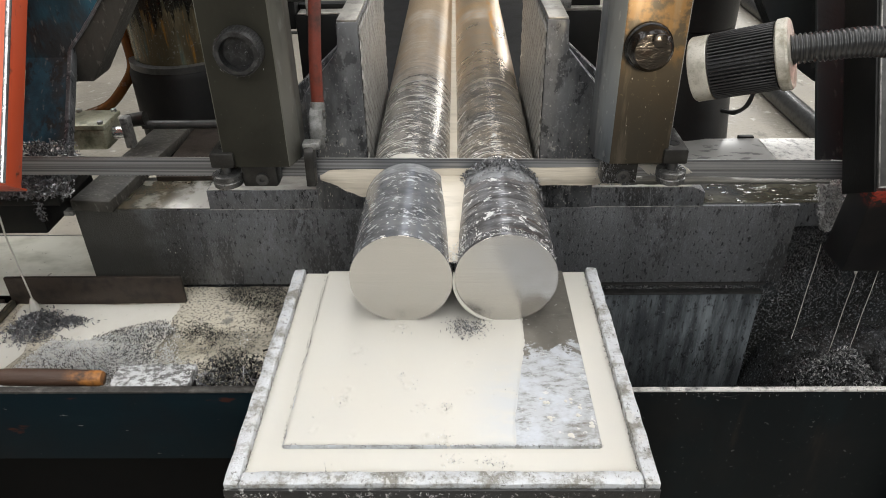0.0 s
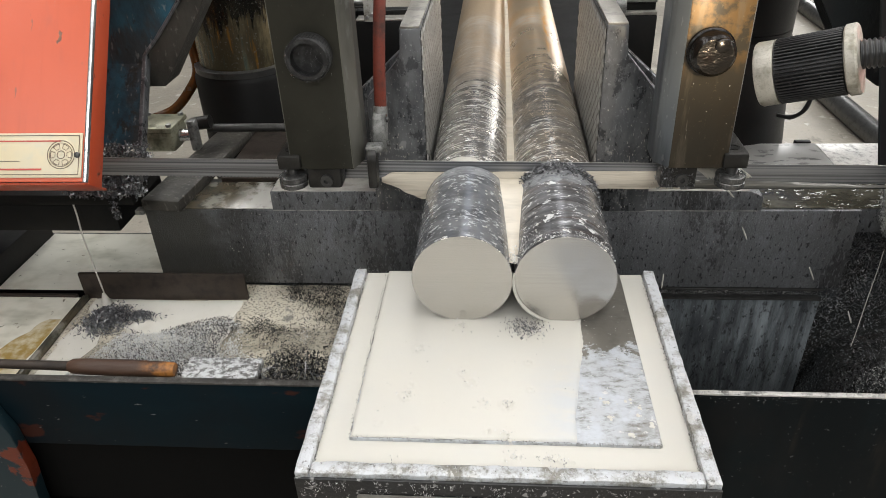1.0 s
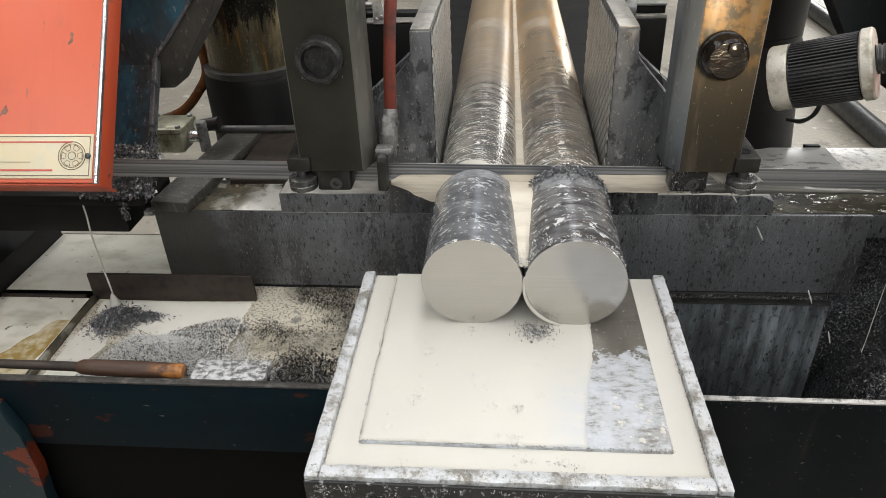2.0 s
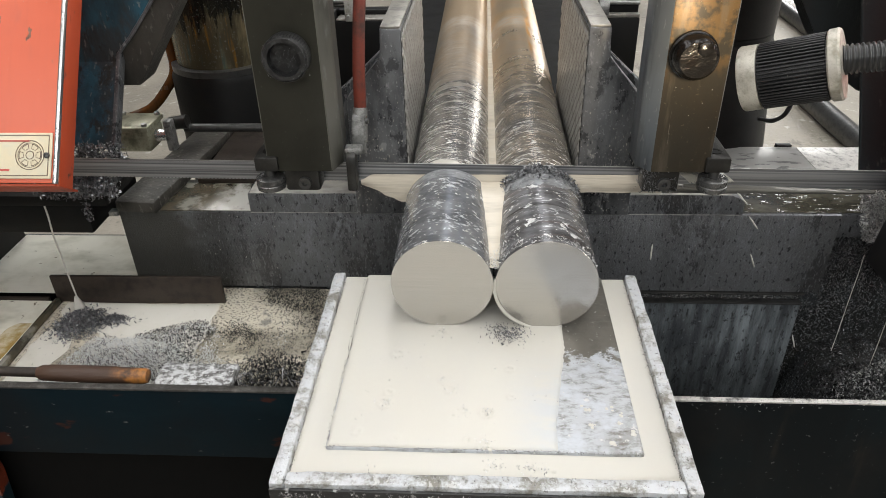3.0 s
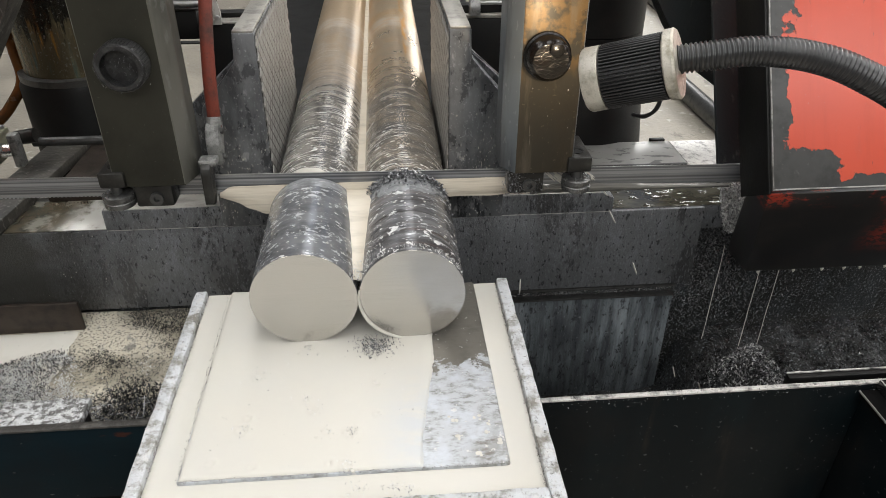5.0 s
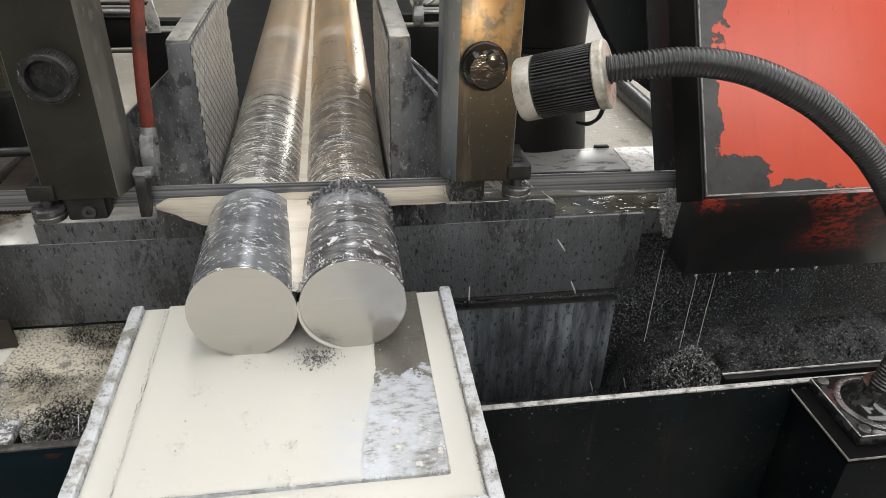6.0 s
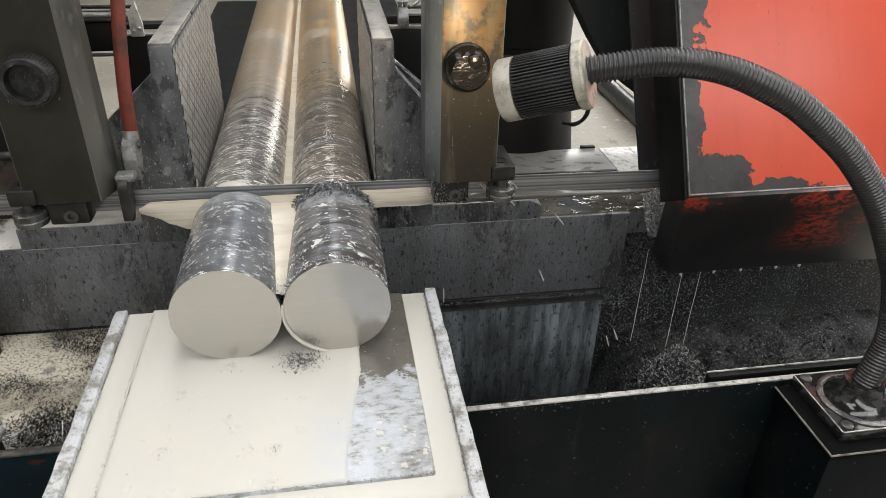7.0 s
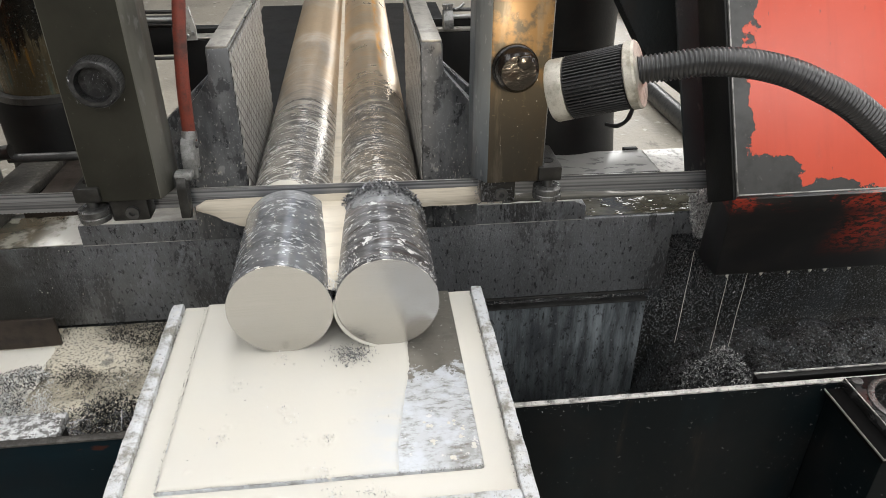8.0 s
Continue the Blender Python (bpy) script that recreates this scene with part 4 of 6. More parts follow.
# ---- guide arms ----
def guide_arm(x0, x1, front, side, label, bolt_x, bolt_z, rusty):
    y0, y1, z0 = 0.355, 0.418, 0.136
    arm = thing("guide_arm", label, "guide arm", "blade guide arms", at=((x0 + x1) / 2, y0, z0))
    bm = bmesh.new()
    if rusty:
        prism(bm, [(x0, y0 + 0.022), (x0 + 0.017, y0), (x1, y0), (x1, y1), (x0, y1)], 2, z0, 0.75, 0.0015)
    else:
        prism(bm, [(x0, y0), (x1 - 0.010, y0), (x1, y0 + 0.03), (x1, y1), (x0, y1)], 2, z0, 0.75, 0.0015)
    body = part("body", bm, front, arm)
    body.data.materials.append(side)
    for f in body.data.polygons:
        if abs(f.normal.x) > 0.3:
            f.material_index = 1
    # clamp bolt
    bm = bmesh.new()
    h = 0.026
    if rusty:
        lathe(bm, [(0, 0.0285), (0.006, 0.0285), (0.007, 0.0265), (h * 0.8, 0.0255), (h, 0.021)], (bolt_x, y0 + 0.001, bolt_z), (bolt_x, y0 - 0.1, bolt_z), 40)
        bolt = part("clamp_bolt", bm, M_RUSTBOLT, arm, "round oily rust-brown bolt cap")
        bm = bmesh.new()
        lathe(bm, [(0, 0.0085), (0.003, 0.0085), (0.004, 0.007)], (bolt_x + 0.006, y0 - h, bolt_z + 0.014), (bolt_x + 0.006, y0 - 1, bolt_z + 0.014), 20)
        s = part("slotted_screw", bm, M_RUSTBOLT, bolt, "small slotted screw")
        s.matrix_parent_inverse = Matrix()
    else:
        prof = [(0, 0.0275), (h - 0.003, 0.0275), (h, 0.0255), (h, 0.0205), (h - 0.012, 0.019), (h - 0.012, 0.004)]
        lathe(bm, prof, (bolt_x, y0 + 0.001, bolt_z), (bolt_x, y0 - 0.1, bolt_z), 48)
        bolt = part("clamp_bolt", bm, M_BOLT, arm, "black socket-head bolt clogged with chips")
        ring = bmesh.new()
        for i in range(48):
            a = 2 * math.pi * i / 48
            m = Matrix.Translation((bolt_x + 0.0275 * math.sin(a), y0 - 0.012, bolt_z + 0.0275 * math.cos(a))) @ Matrix.Rotation(a, 4, "Y")
            box(ring, -0.0009, 0.0009, -0.010, 0.010, -0.001, 0.0008, 0, m)
        s = part("knurling", ring, M_DSTEEL, bolt)
        s.matrix_parent_inverse = Matrix()
    return arm


arm_l = guide_arm(-0.289, -0.192, M_ARM, M_ARM_EDGE, "dark olive-painted blade guide arm with a big socket bolt", -0.2405, 0.294, False)
arm_r = guide_arm(0.199, 0.291, M_ARM_R, M_ARMSIDE, "oil-browned steel blade guide arm, painted lamp glow, rusty bolt", 0.2455, 0.291, True)


def guide_shoe(arm, cx, outer):
    """The carbide block and roller under an arm; outer: -1 or 1, the side of the roller."""
    sh = part("guide_block", B(cx - 0.036, cx + 0.012, 0.362, 0.392, 0.103, 0.137, 0.004), M_SHOE, arm, "dark steel guide block")
    bm = bmesh.new()
    lathe(bm, [(0, 0.0085), (0.006, 0.0085), (0.006, 0.004), (0.002, 0.0035)], (cx - 0.008, 0.363, 0.1165), (cx - 0.008, 0.2, 0.1165), 24)
    s = part("socket_screw", bm, M_DSTEEL, sh, "small socket screw")
    s.matrix_parent_inverse = Matrix()
    rx = cx + outer * 0.055
    br = part("roller_bracket", B(rx - 0.016, rx + 0.016, 0.350, 0.425, 0.137, 0.158, 0.003), M_SHOE, arm, "dark bracket with a bore")
    bm = bmesh.new()
    lathe(bm, [(0, 0.0085), (0.0008, 0.0085), (0.0008, 0.006), (0.0002, 0.0055)], (rx, 0.372, 0.158), (rx, 0.372, 1), 24)
    s = part("bore_rim", bm, M_BLACK, br)
    s.matrix_parent_inverse = Matrix()
    bm = bmesh.new()
    lathe(bm, [(0, 0.0165), (0.0015, 0.0192), (0.008, 0.0195), (0.009, 0.0184), (0.0105, 0.0184), (0.0115, 0.0195), (0.017, 0.0192), (0.019, 0.016), (0.019, 0.008)], (rx, 0.362, 0.108), (rx, 0.362, 0.2), 36)
    part("roller", bm, M_ROLLER, arm, "worn steel guide roller")
    rd = bmesh.new()
    rod(rd, (rx, 0.362, 0.125), (rx, 0.362, 0.140), 0.007)
    part("roller_pin", rd, M_DSTEEL, arm)


guide_shoe(arm_l, -0.235, -1)
guide_shoe(arm_r, 0.245, 1)

# ---- vice jaws ----
def vice_jaw(inner, s, label):
    """inner: the clamping face's x; s: -1 for the jaw on the low side, 1 for the other."""
    y0, y1 = 0.495, 0.86
    zt = 0.287
    outer = inner + s * 0.030
    jaw = thing("vice_jaw", label, "vice jaw", "vice jaws", at=(inner + s * 0.05, y0, -0.007))
    poly = [(inner, -0.006), (inner, zt), (outer, zt), (outer, 0.245), (outer + s * 0.055, 0.185), (outer + s * 0.055, -0.006)]
    bm = bmesh.new()
    prism(bm, poly, 1, y0, y0 + 0.03, 0.002)
    part("front_plate", bm, M_JAW, jaw, "wet dark steel front plate")
    part("jaw_body", B(min(inner, outer) + 0.0006, max(inner, outer) - 0.0006, y0 + 0.0305, y1, -0.006, zt - 0.001, 0.002), M_JAW, jaw)
    part("top_edge", B(min(inner, outer) + 0.001, max(inner, outer) - 0.001, y0 + 0.001, y1, zt - 0.0005, zt + 0.003, 0.001), M_JAWTOP, jaw, "bright worn top edge")
    # gusset behind
    poly = [(outer, 0.245), (outer + s * 0.16, 0.10), (outer + s * 0.16, -0.02), (outer, -0.02)]
    bm = bmesh.new()
    prism(bm, [(x, z) for x, z in poly], 1, y0 + 0.06, y0 + 0.085, 0.002)
    part("gusset", bm, M_JAW, jaw)
    # thin dark sheet added so the gaps between the teeth stay dark
    part("face_backing", B(min(inner, inner - s * 0.0008), max(inner, inner - s * 0.0008), y0 + 0.002, y1 - 0.002, 0.0, zt - 0.004), M_SHOE, jaw, "thin dark backing between the teeth of the clamping face")
    # serrated clamping face: rows of small pyramids
    bm = bmesh.new()
    py, pz = 0.023, 0.021
    for j in range(int((y1 - y0) / py * 2)):
        for i in range(int((zt - 0.03) / pz)):
            cy, cz = y0 + 0.007 + py / 2 * j, 0.03 + pz * (i + 0.5 + (0.5 if j % 2 else 0))
            if cy > y1 - 0.006 or cz > zt - 0.011:
                continue
            ring = lambda f, x: [bm.verts.new((x, cy + a * py * f, cz + b * pz * f)) for a, b in ((-1, 0), (0, -1), (1, 0), (0, 1))]
            vs, vt = ring(0.475, inner - s * 0.0009), ring(0.40, inner - s * 0.0023)
            bm.faces.new(vt)
            for e in range(4):
                bm.faces.new((vs[e], vs[(e + 1) % 4], vt[(e + 1) % 4], vt[e]))
    part("serrated_face", bm, M_SERR, jaw, "serrated clamping face", smooth=False)
    return jaw


vice_jaw(-0.1178, -1, "wet dark steel vice jaw with a serrated face")
vice_jaw(0.1423, 1, "wet dark steel vice jaw with a serrated face")

# ---- coolant hose and nozzle ----
th = thing("coolant_hose", "red-brown rubber coolant hose ending in a steel nozzle", "hose", at=(-0.172, 0.43, 0.12))
part("hose", tube(bmesh.new(), spline([(-0.171, 0.424, 0.185), (-0.170, 0.436, 0.25), (-0.167, 0.466, 0.33), (-0.160, 0.53, 0.45), (-0.15, 0.66, 0.70)], 10), 0.0085, 16), M_REDHOSE, th)
bm = bmesh.new()
prism(bm, [(0.402, 0.140), (0.416, 0.140), (0.421, 0.150), (0.424, 0.170), (0.434, 0.178), (0.434, 0.192), (0.416, 0.194), (0.405, 0.188), (0.399, 0.170)], 0, -0.181, -0.163, 0.0025)
fit_p = part("fitting", bm, M_FITTING, th, "worn grey cast hose fitting")
for y, z in ((0.4165, 0.183), (0.410, 0.150)):
    s_bolt = part("bolt", lathe(bmesh.new(), [(0, 0.0042), (0.003, 0.0042), (0.004, 0.0026)], (-0.163, y, z), (1, y, z), 16), M_DSTEEL, fit_p)
    s_bolt.matrix_parent_inverse = Matrix()
part("collar", R((-0.171, 0.4225, 0.189), (-0.1708, 0.4255, 0.199), 0.0105, 0.0098, 24), M_FITTING, th, "pale crimped hose collar")
bm = bmesh.new()
prism(bm, [(0.368, 0.100), (0.376, 0.098), (0.386, 0.104), (0.390, 0.140), (0.399, 0.146), (0.399, 0.156), (0.380, 0.156), (0.374, 0.149), (0.371, 0.140)], 0, -0.187, -0.174, 0.0018)
part("nozzle", bm, M_SHOE, th, "flat dark steel nozzle")
part("nozzle_lug", B(-0.1895, -0.166, 0.378, 0.398, 0.1485, 0.1585, 0.003), M_FITTING, th, "worn bright lug")


# ---- work lamp ----
LAMP_A, LAMP_B = Vector((0.2552, 0.2070, 0.3098)), Vector((0.3255, 0.1705, 0.3358))


def even(pts, n):
    """The same curve in n equal steps."""
    run_len = [0.0]
    for p, q in zip(pts, pts[1:]):
        run_len.append(run_len[-1] + (q - p).length)
    out, j = [], 0
    for i in range(n + 1):
        d = run_len[-1] * i / n
        while j < len(pts) - 2 and run_len[j + 1] < d:
            j += 1
        out.append(pts[j].lerp(pts[j + 1], (d - run_len[j]) / max(run_len[j + 1] - run_len[j], 1e-9)))
    return out


def work_lamp():
    a, b = LAMP_A, LAMP_B
    d = (b - a).normalized()
    L = (b - a).length
    lamp = thing("work_lamp", "black ribbed work lamp on a corrugated gooseneck hose", "lamp", at=(0.68, 0.07, -0.05))
    bm = bmesh.new()
    lathe(bm, [(0.006, 0.022), (0.001, 0.028), (0.0, 0.0305), (0.002, 0.0318), (0.0175, 0.0315)], a, b, 48)
    part("front_ring", bm, M_ALU, lamp, "stained aluminium ring")
    bm = bmesh.new()
    lathe(bm, [(0.0177, 0.0285), (L - 0.006, 0.0285)], a, b, 48)
    barrel = part("barrel", bm, M_RUBBER, lamp, "black ribbed barrel")
    q = d.to_track_quat("Z", "Y").to_matrix().to_4x4()
    bm = bmesh.new()
    n = 56
    for i in range(n):
        t = 2 * math.pi * i / n
        m = Matrix.Translation(a) @ q @ Matrix.Rotation(t, 4, "Z")
        box(bm, 0.0275, 0.0317, -0.0009, 0.0009, 0.0187, L - 0.007, 0.0005, m, 1)
    r = part("cooling_ribs", bm, M_RUBBER, barrel)
    r.matrix_parent_inverse = Matrix()
    bm = bmesh.new()
    lathe(bm, [(L - 0.006, 0.0315), (L - 0.0045, 0.0332), (L + 0.003, 0.0334), (L + 0.005, 0.0318), (L + 0.0055, 0.014)], a, b, 48)
    part("rear_cap", bm, M_ALU, lamp, "pale aluminium rear cap")
    e = a + d * (L + 0.002)
    e.z += 0.004
    pts = spline([e, (0.3624, 0.1610, 0.3470), (0.388, 0.157, 0.3505), (0.4146, 0.153, 0.3505), (0.443, 0.150, 0.347), (0.469, 0.143, 0.341), (0.497, 0.135, 0.330), (0.529, 0.129, 0.314), (0.563, 0.124, 0.290), (0.602, 0.118, 0.257), (0.646, 0.112, 0.205), (0.678, 0.106, 0.149), (0.696, 0.098, 0.104), (0.703, 0.088, 0.047), (0.695, 0.083, 0.001), (0.684, 0.082, -0.045)], 44)
    bm = tube(bmesh.new(), even(pts, 900), lambda u: 0.0130 + 0.0014 * smooth(0.05, 0.4, u) + 0.0010 * math.tanh(2.2 * math.cos(2 * math.pi * u * 150)), 20)
    gn = part("gooseneck", bm, M_HOSE, lamp, "dark corrugated gooseneck hose", smooth=False)
    gn.data.shade_smooth()
    bm = bmesh.new()
    lathe(bm, [(0, 0.040), (0.004, 0.039), (0.010, 0.032), (0.020, 0.024), (0.03, 0.022)], (0.690, 0.082, -0.0485), (0.690, 0.082, 1), 40)
    part("cone_foot", bm, M_WETBLACK, lamp, "glossy wet black cone foot")
    bm = B(0.637, 0.76, 0.033, 0.134, -0.0645, -0.0490, 0.002)
    part("flange", B(0.618, 0.79, 0.018, 0.134, -0.0755, -0.0648, 0.002), M_MATT_SHADE, lamp, "black lower flange with a pale worn edge")
    part("flange_edge", B(0.618, 0.79, 0.0165, 0.0178, -0.0672, -0.0650), M_WORNRIM, lamp, "pale worn flange edge")
    part("flange_edge", B(0.6165, 0.6178, 0.0165, 0.134, -0.0672, -0.0650), M_WORNRIM, lamp, "pale worn flange edge")
    # pale ring added in place of the bright highlight round the foot
    part("highlight_ring", lathe(bmesh.new(), [(0, 0.0465), (0.0022, 0.0465), (0.003, 0.045), (0.003, 0.0415)], (0.690, 0.082, -0.0489), (0.690, 0.082, 1), 48), M_ROLLER, lamp, "pale ring standing in for the foot's round highlight")
    foot = part("foot_plate", bm, M_WETBLACK, lamp, "dark wet square foot plate")
    for x0, x1, y0, y1 in ((0.6372, 0.6386, 0.035, 0.132), (0.639, 0.758, 0.0332, 0.0346)):
        s = part("worn_edge", B(x0, x1, y0, y1, -0.0494, -0.0484), M_LIPR, foot, "pale worn edge")
        s.matrix_parent_inverse = Matrix()
    for x, y in ((0.648, 0.043), (0.75, 0.043), (0.648, 0.124), (0.75, 0.124)):
        bm = bmesh.new()
        lathe(bm, [(0, 0.007), (0.003, 0.007), (0.004, 0.005)], (x, y, -0.0490), (x, y, 1), 18)
        s = part("bolt", bm, M_DSTEEL, foot)
        s.matrix_parent_inverse = Matrix()
    part("cable", tube(bmesh.new(), spline([(0.323, 0.192, 0.305), (0.327, 0.212, 0.291), (0.323, 0.235, 0.277), (0.3185, 0.25, 0.272)], 14), lambda u: 0.0036 + 0.0005 * math.cos(2 * math.pi * u * 26), 10), M_RUBBER, lamp, "thin black ribbed cable")
    part("red_button", lathe(bmesh.new(), [(0, 0.004), (0.003, 0.004), (0.004, 0.003)], (0.322, 0.190, 0.3005), (0.322, 0.192, 0.0), 14), M_PRINTRED, lamp, "small red button")
    return lamp


work_lamp()


# ---- wheel covers ----
def right_cover():
    m = pose(0.535, 0.299, 0.122, -30, 0, 0)
    cov = thing("wheel_cover", "worn red saw wheel cover with bare black patches", "cover", "saw wheel covers", at=(0.535, 0.299, 0.122))
    def local(name, bm, mat, label=""):
        ob = mesh_object(name, bm, mat, True)
        ob.parent = cov
        ob.matrix_basis = pose(0, 0, 0, -30, 0, 0)
        return tagged(ob, label)
    local("front_panel", B(0.004, 0.55, 0.0, 0.004, 0.004, 0.60, 0.001), M_RED, "red front panel with ragged bare black edges")
    local("side_panel", B(0.0, 0.0038, 0.001, 0.075, 0.0, 0.60, 0.001), M_BLACK, "black side panel")
    local("edge_trim", B(0.0045, 0.0065, -0.0014, -0.0002, 0.004, 0.60, 0.0004), M_WORNRIM, "bright worn edge")
    local("edge_trim", B(0.0067, 0.55, -0.0014, -0.0002, 0.0045, 0.0066, 0.0004), M_WORNRIM, "bright worn edge")
    bm = bmesh.new()
    vs = [bm.verts.new(p) for p in ((0.536, 0.300, 0.1215), (1.05, 0.300, 0.1215), (1.05, 0.376, -0.05), (0.578, 0.376, -0.05),
                                    (0.540, 0.36, 0.10), (1.05, 0.44, 0.10), (1.05, 0.44, -0.05), (0.578, 0.44, -0.05))]
    for f in ((0, 1, 2, 3), (4, 7, 6, 5), (0, 3, 7, 4), (3, 2, 6, 7), (1, 5, 6, 2), (0, 4, 5, 1)):
        bm.faces.new([vs[i] for i in f])
    bmesh.ops.bevel(bm, geom=list(bm.edges), offset=0.002, segments=2, affect="EDGES", profile=0.5)
    part("lower_skirt", bm, M_REDLOW, cov, "black lower skirt with red paint remains")
    return cov


right_cover()


def left_cover():
    cov = thing("wheel_cover", "orange saw wheel cover with a cream pictogram plate", "cover", "saw wheel covers", at=(-0.53, 0.27, 0.16))
    T = 36
    def local(name, bm, mat, label="", parent=None):
        ob = mesh_object(name, bm, mat, True)
        ob.parent = parent or cov
        if parent is None:
            ob.matrix_basis = pose(0, 0, 0, -T, 0, 0)
        return tagged(ob, label)
    local("front_panel", B(-0.5, -0.0056, 0.0, 0.004, 0.0, 0.60, 0.001), M_ORANGE, "orange front panel with scratches")
    local("edge_trim", B(-0.0052, 0.0, -0.002, 0.004, -0.001, 0.60, 0.001), M_CHROME, "bright metal edge strip")
    local("side_panel", B(-0.004, -0.0005, 0.0045, 0.036, -0.003, 0.60, 0.001), M_ORANGE_SIDE, "dirty orange side panel")
    local("bottom_panel", B(-0.5, -0.0045, 0.0045, 0.055, -0.003, 0.0, 0.001), M_ORANGE_SIDE)
    plate = local("pictogram_plate", B(-0.2, -0.007, -0.0026, -0.0003, 0.005, 0.063, 0.001), M_CREAM, "cream enamel plate with a wheel pictogram")
    # pictogram: a wheel with six openings and the band running off it
    bm = bmesh.new()
    cx, cz, y = -0.0345, 0.0345, -0.0032
    def ring(r0, r1, a0=0, a1=2 * math.pi, n=40):
        for i in range(n):
            p, q = a0 + (a1 - a0) * i / n, a0 + (a1 - a0) * (i + 1) / n
            bm.faces.new([bm.verts.new((cx + r * math.sin(t), y, cz + r * math.cos(t))) for r, t in ((r0 * 0.76, p), (r1 * 0.76, p), (r1 * 0.76, q), (r0 * 0.76, q))])
    ring(0.0232, 0.0245)
    ring(0.0196, 0.0206)
    ring(0.006, 0.0072)
    for i in range(6):
        a = i * math.pi / 3
        ring(0.0178, 0.0188, a + 0.2, a + 0.85, 6)
        ring(0.010, 0.011, a + 0.3, a + 0.75, 6)
        for off in (0.2, 0.85):
            ring(0.0105, 0.0185, a + off - 0.03, a + off + 0.03, 1)
    bmesh.ops.solidify(bm, geom=bm.faces[:], thickness=0.0003)
    local("wheel_print", bm, M_PRINT, "printed wheel pictogram", plate)
    bm = B(-0.2, -0.036, -0.0033, -0.0027, 0.0515, 0.0532)
    box(bm, -0.2, -0.06, -0.0033, -0.0027, 0.0145, 0.0168)
    local("band_print", bm, M_PRINTRED, "printed red band lines", plate)
    bm = B(-0.2, -0.0105, -0.0033, -0.0027, 0.0592, 0.06)
    box(bm, -0.2, -0.0105, -0.0033, -0.0027, 0.0085, 0.0093)
    box(bm, -0.0112, -0.0105, -0.0033, -0.0027, 0.0094, 0.0591)
    box(bm, -0.15, -0.09, -0.0033, -0.0027, 0.026, 0.0267)
    local("border_print", bm, M_PRINT, "", plate)
    bm = bmesh.new()
    lathe(bm, [(0, 0.0038), (0.002, 0.0035), (0.003, 0.0016)], (-0.0125, -0.0034, 0.034), (-0.0125, -1, 0.034), 20)
    local("rivet", bm, M_DSTEEL, "", plate)
    return cov


left_cover()

# ---- column, frame and parts at the low-x side ----
post = thing("frame_post", "dark blue-painted saw frame post with scraped edges", "machine frame", at=(-0.6, 0.49, 0.1))
LEAN_L = Matrix.Translation((0, 0.49, 0.124)) @ Matrix.Rotation(radians(-37), 4, "X") @ Matrix.Translation((0, -0.49, -0.124))
part("web", B(-0.640, -0.571, 0.50, 0.51, 0.118, 0.75, 0.001, LEAN_L), M_BLUE, post, "scraped blue web plate")
part("flange", B(-0.571, -0.564, 0.490, 0.507, 0.075, 0.75, 0.001, LEAN_L), M_JAW, post, "bare scraped steel flange edge")
part("flange_foot", B(-0.5705, -0.5665, 0.452, 0.468, 0.0625, 0.105, 0.001), M_JAW, post, "bare scraped flange foot")
part("foot", B(-0.80, -0.5665, 0.42, 0.52, 0.045, 0.062, 0.002), M_BLACK, post)
RIDGE = ((-0.571, 0.572, 0.190), (-0.571, 0.573, 0.225), (-0.538, 0.573, 0.262), (-0.500, 0.573, 0.306), (-0.43, 0.573, 0.39))
bm = bmesh.new()
prism(bm, [(-0.60, 0.178), (-0.549, 0.178), (-0.463, 0.304), (-0.30, 0.60), (-0.44, 0.80), (-0.572, 0.25)], 1, 0.58, 0.64, 0.003)
structure("frame_brace", bm, M_BRACE, "grimy dark grey slanting frame brace")
bm = bmesh.new()
prism(bm, [(-0.66, 0.20), (-0.573, 0.20), (-0.573, 0.226), (-0.540, 0.263), (-0.502, 0.307), (-0.432, 0.391), (-0.432, 0.7), (-0.66, 0.7)], 1, 0.574, 0.5785)
structure("frame_plate", bm, M_BLUE, "scraped blue plate beside the frame brace")
structure("brace_ridge", tube(bmesh.new(), spline(RIDGE, 8), lambda u: 0.0028 + 0.0008 * noise.noise(Vector((u * 40, 0, 0))), 8), M_JAW, "scraped pale ridge along the frame brace")
structure("chip_gutter", B(-1.2, -0.62, 0.45, 0.62, -0.02, 0.035, 0.003), M_BLACK, "black gutter under the wheel cover")
structure("gutter_edge", B(-1.2, -0.605, 0.505, 0.52, -0.0195, -0.012), M_LIP, "pale edge of the gutter")


def guide_column(cx, cy, r, base_r, ztop, label, mat):
    up = 0.024 if r < 0.1 else 0.0
    col = thing("guide_column", label, "column", "saw guide columns", at=(cx, cy, -0.78))
    part("base", lathe(bmesh.new(), [(0, base_r * (1.0 if r < 0.1 else 1.68)), (0.85 + up, base_r), (0.862 + up, base_r - 0.006)], (cx, cy, -0.78), (cx, cy, 5), 56), M_BLACK, col, "black base tube")
    part("collar", lathe(bmesh.new(), [(0, base_r - 0.004), (0.012, base_r - 0.004), (0.014, base_r - 0.01)], (cx, cy, 0.082 + up), (cx, cy, 5), 56), M_DSTEEL if r < 0.1 else M_BLACK, col)
    part("shaft", lathe(bmesh.new(), [(0, r), (1.6, r)], (cx, cy, 0.096 + up), (cx, cy, 5), 56), mat, col)
    return col


guide_column(-0.535, 0.93, 0.093, 0.108, 1.5, "oily brown and chrome guide column in a black base", M_COLUMN)
guide_column(0.545, 1.23, 0.128, 0.132, 1.5, "black oily guide column of the saw", M_BLACK)

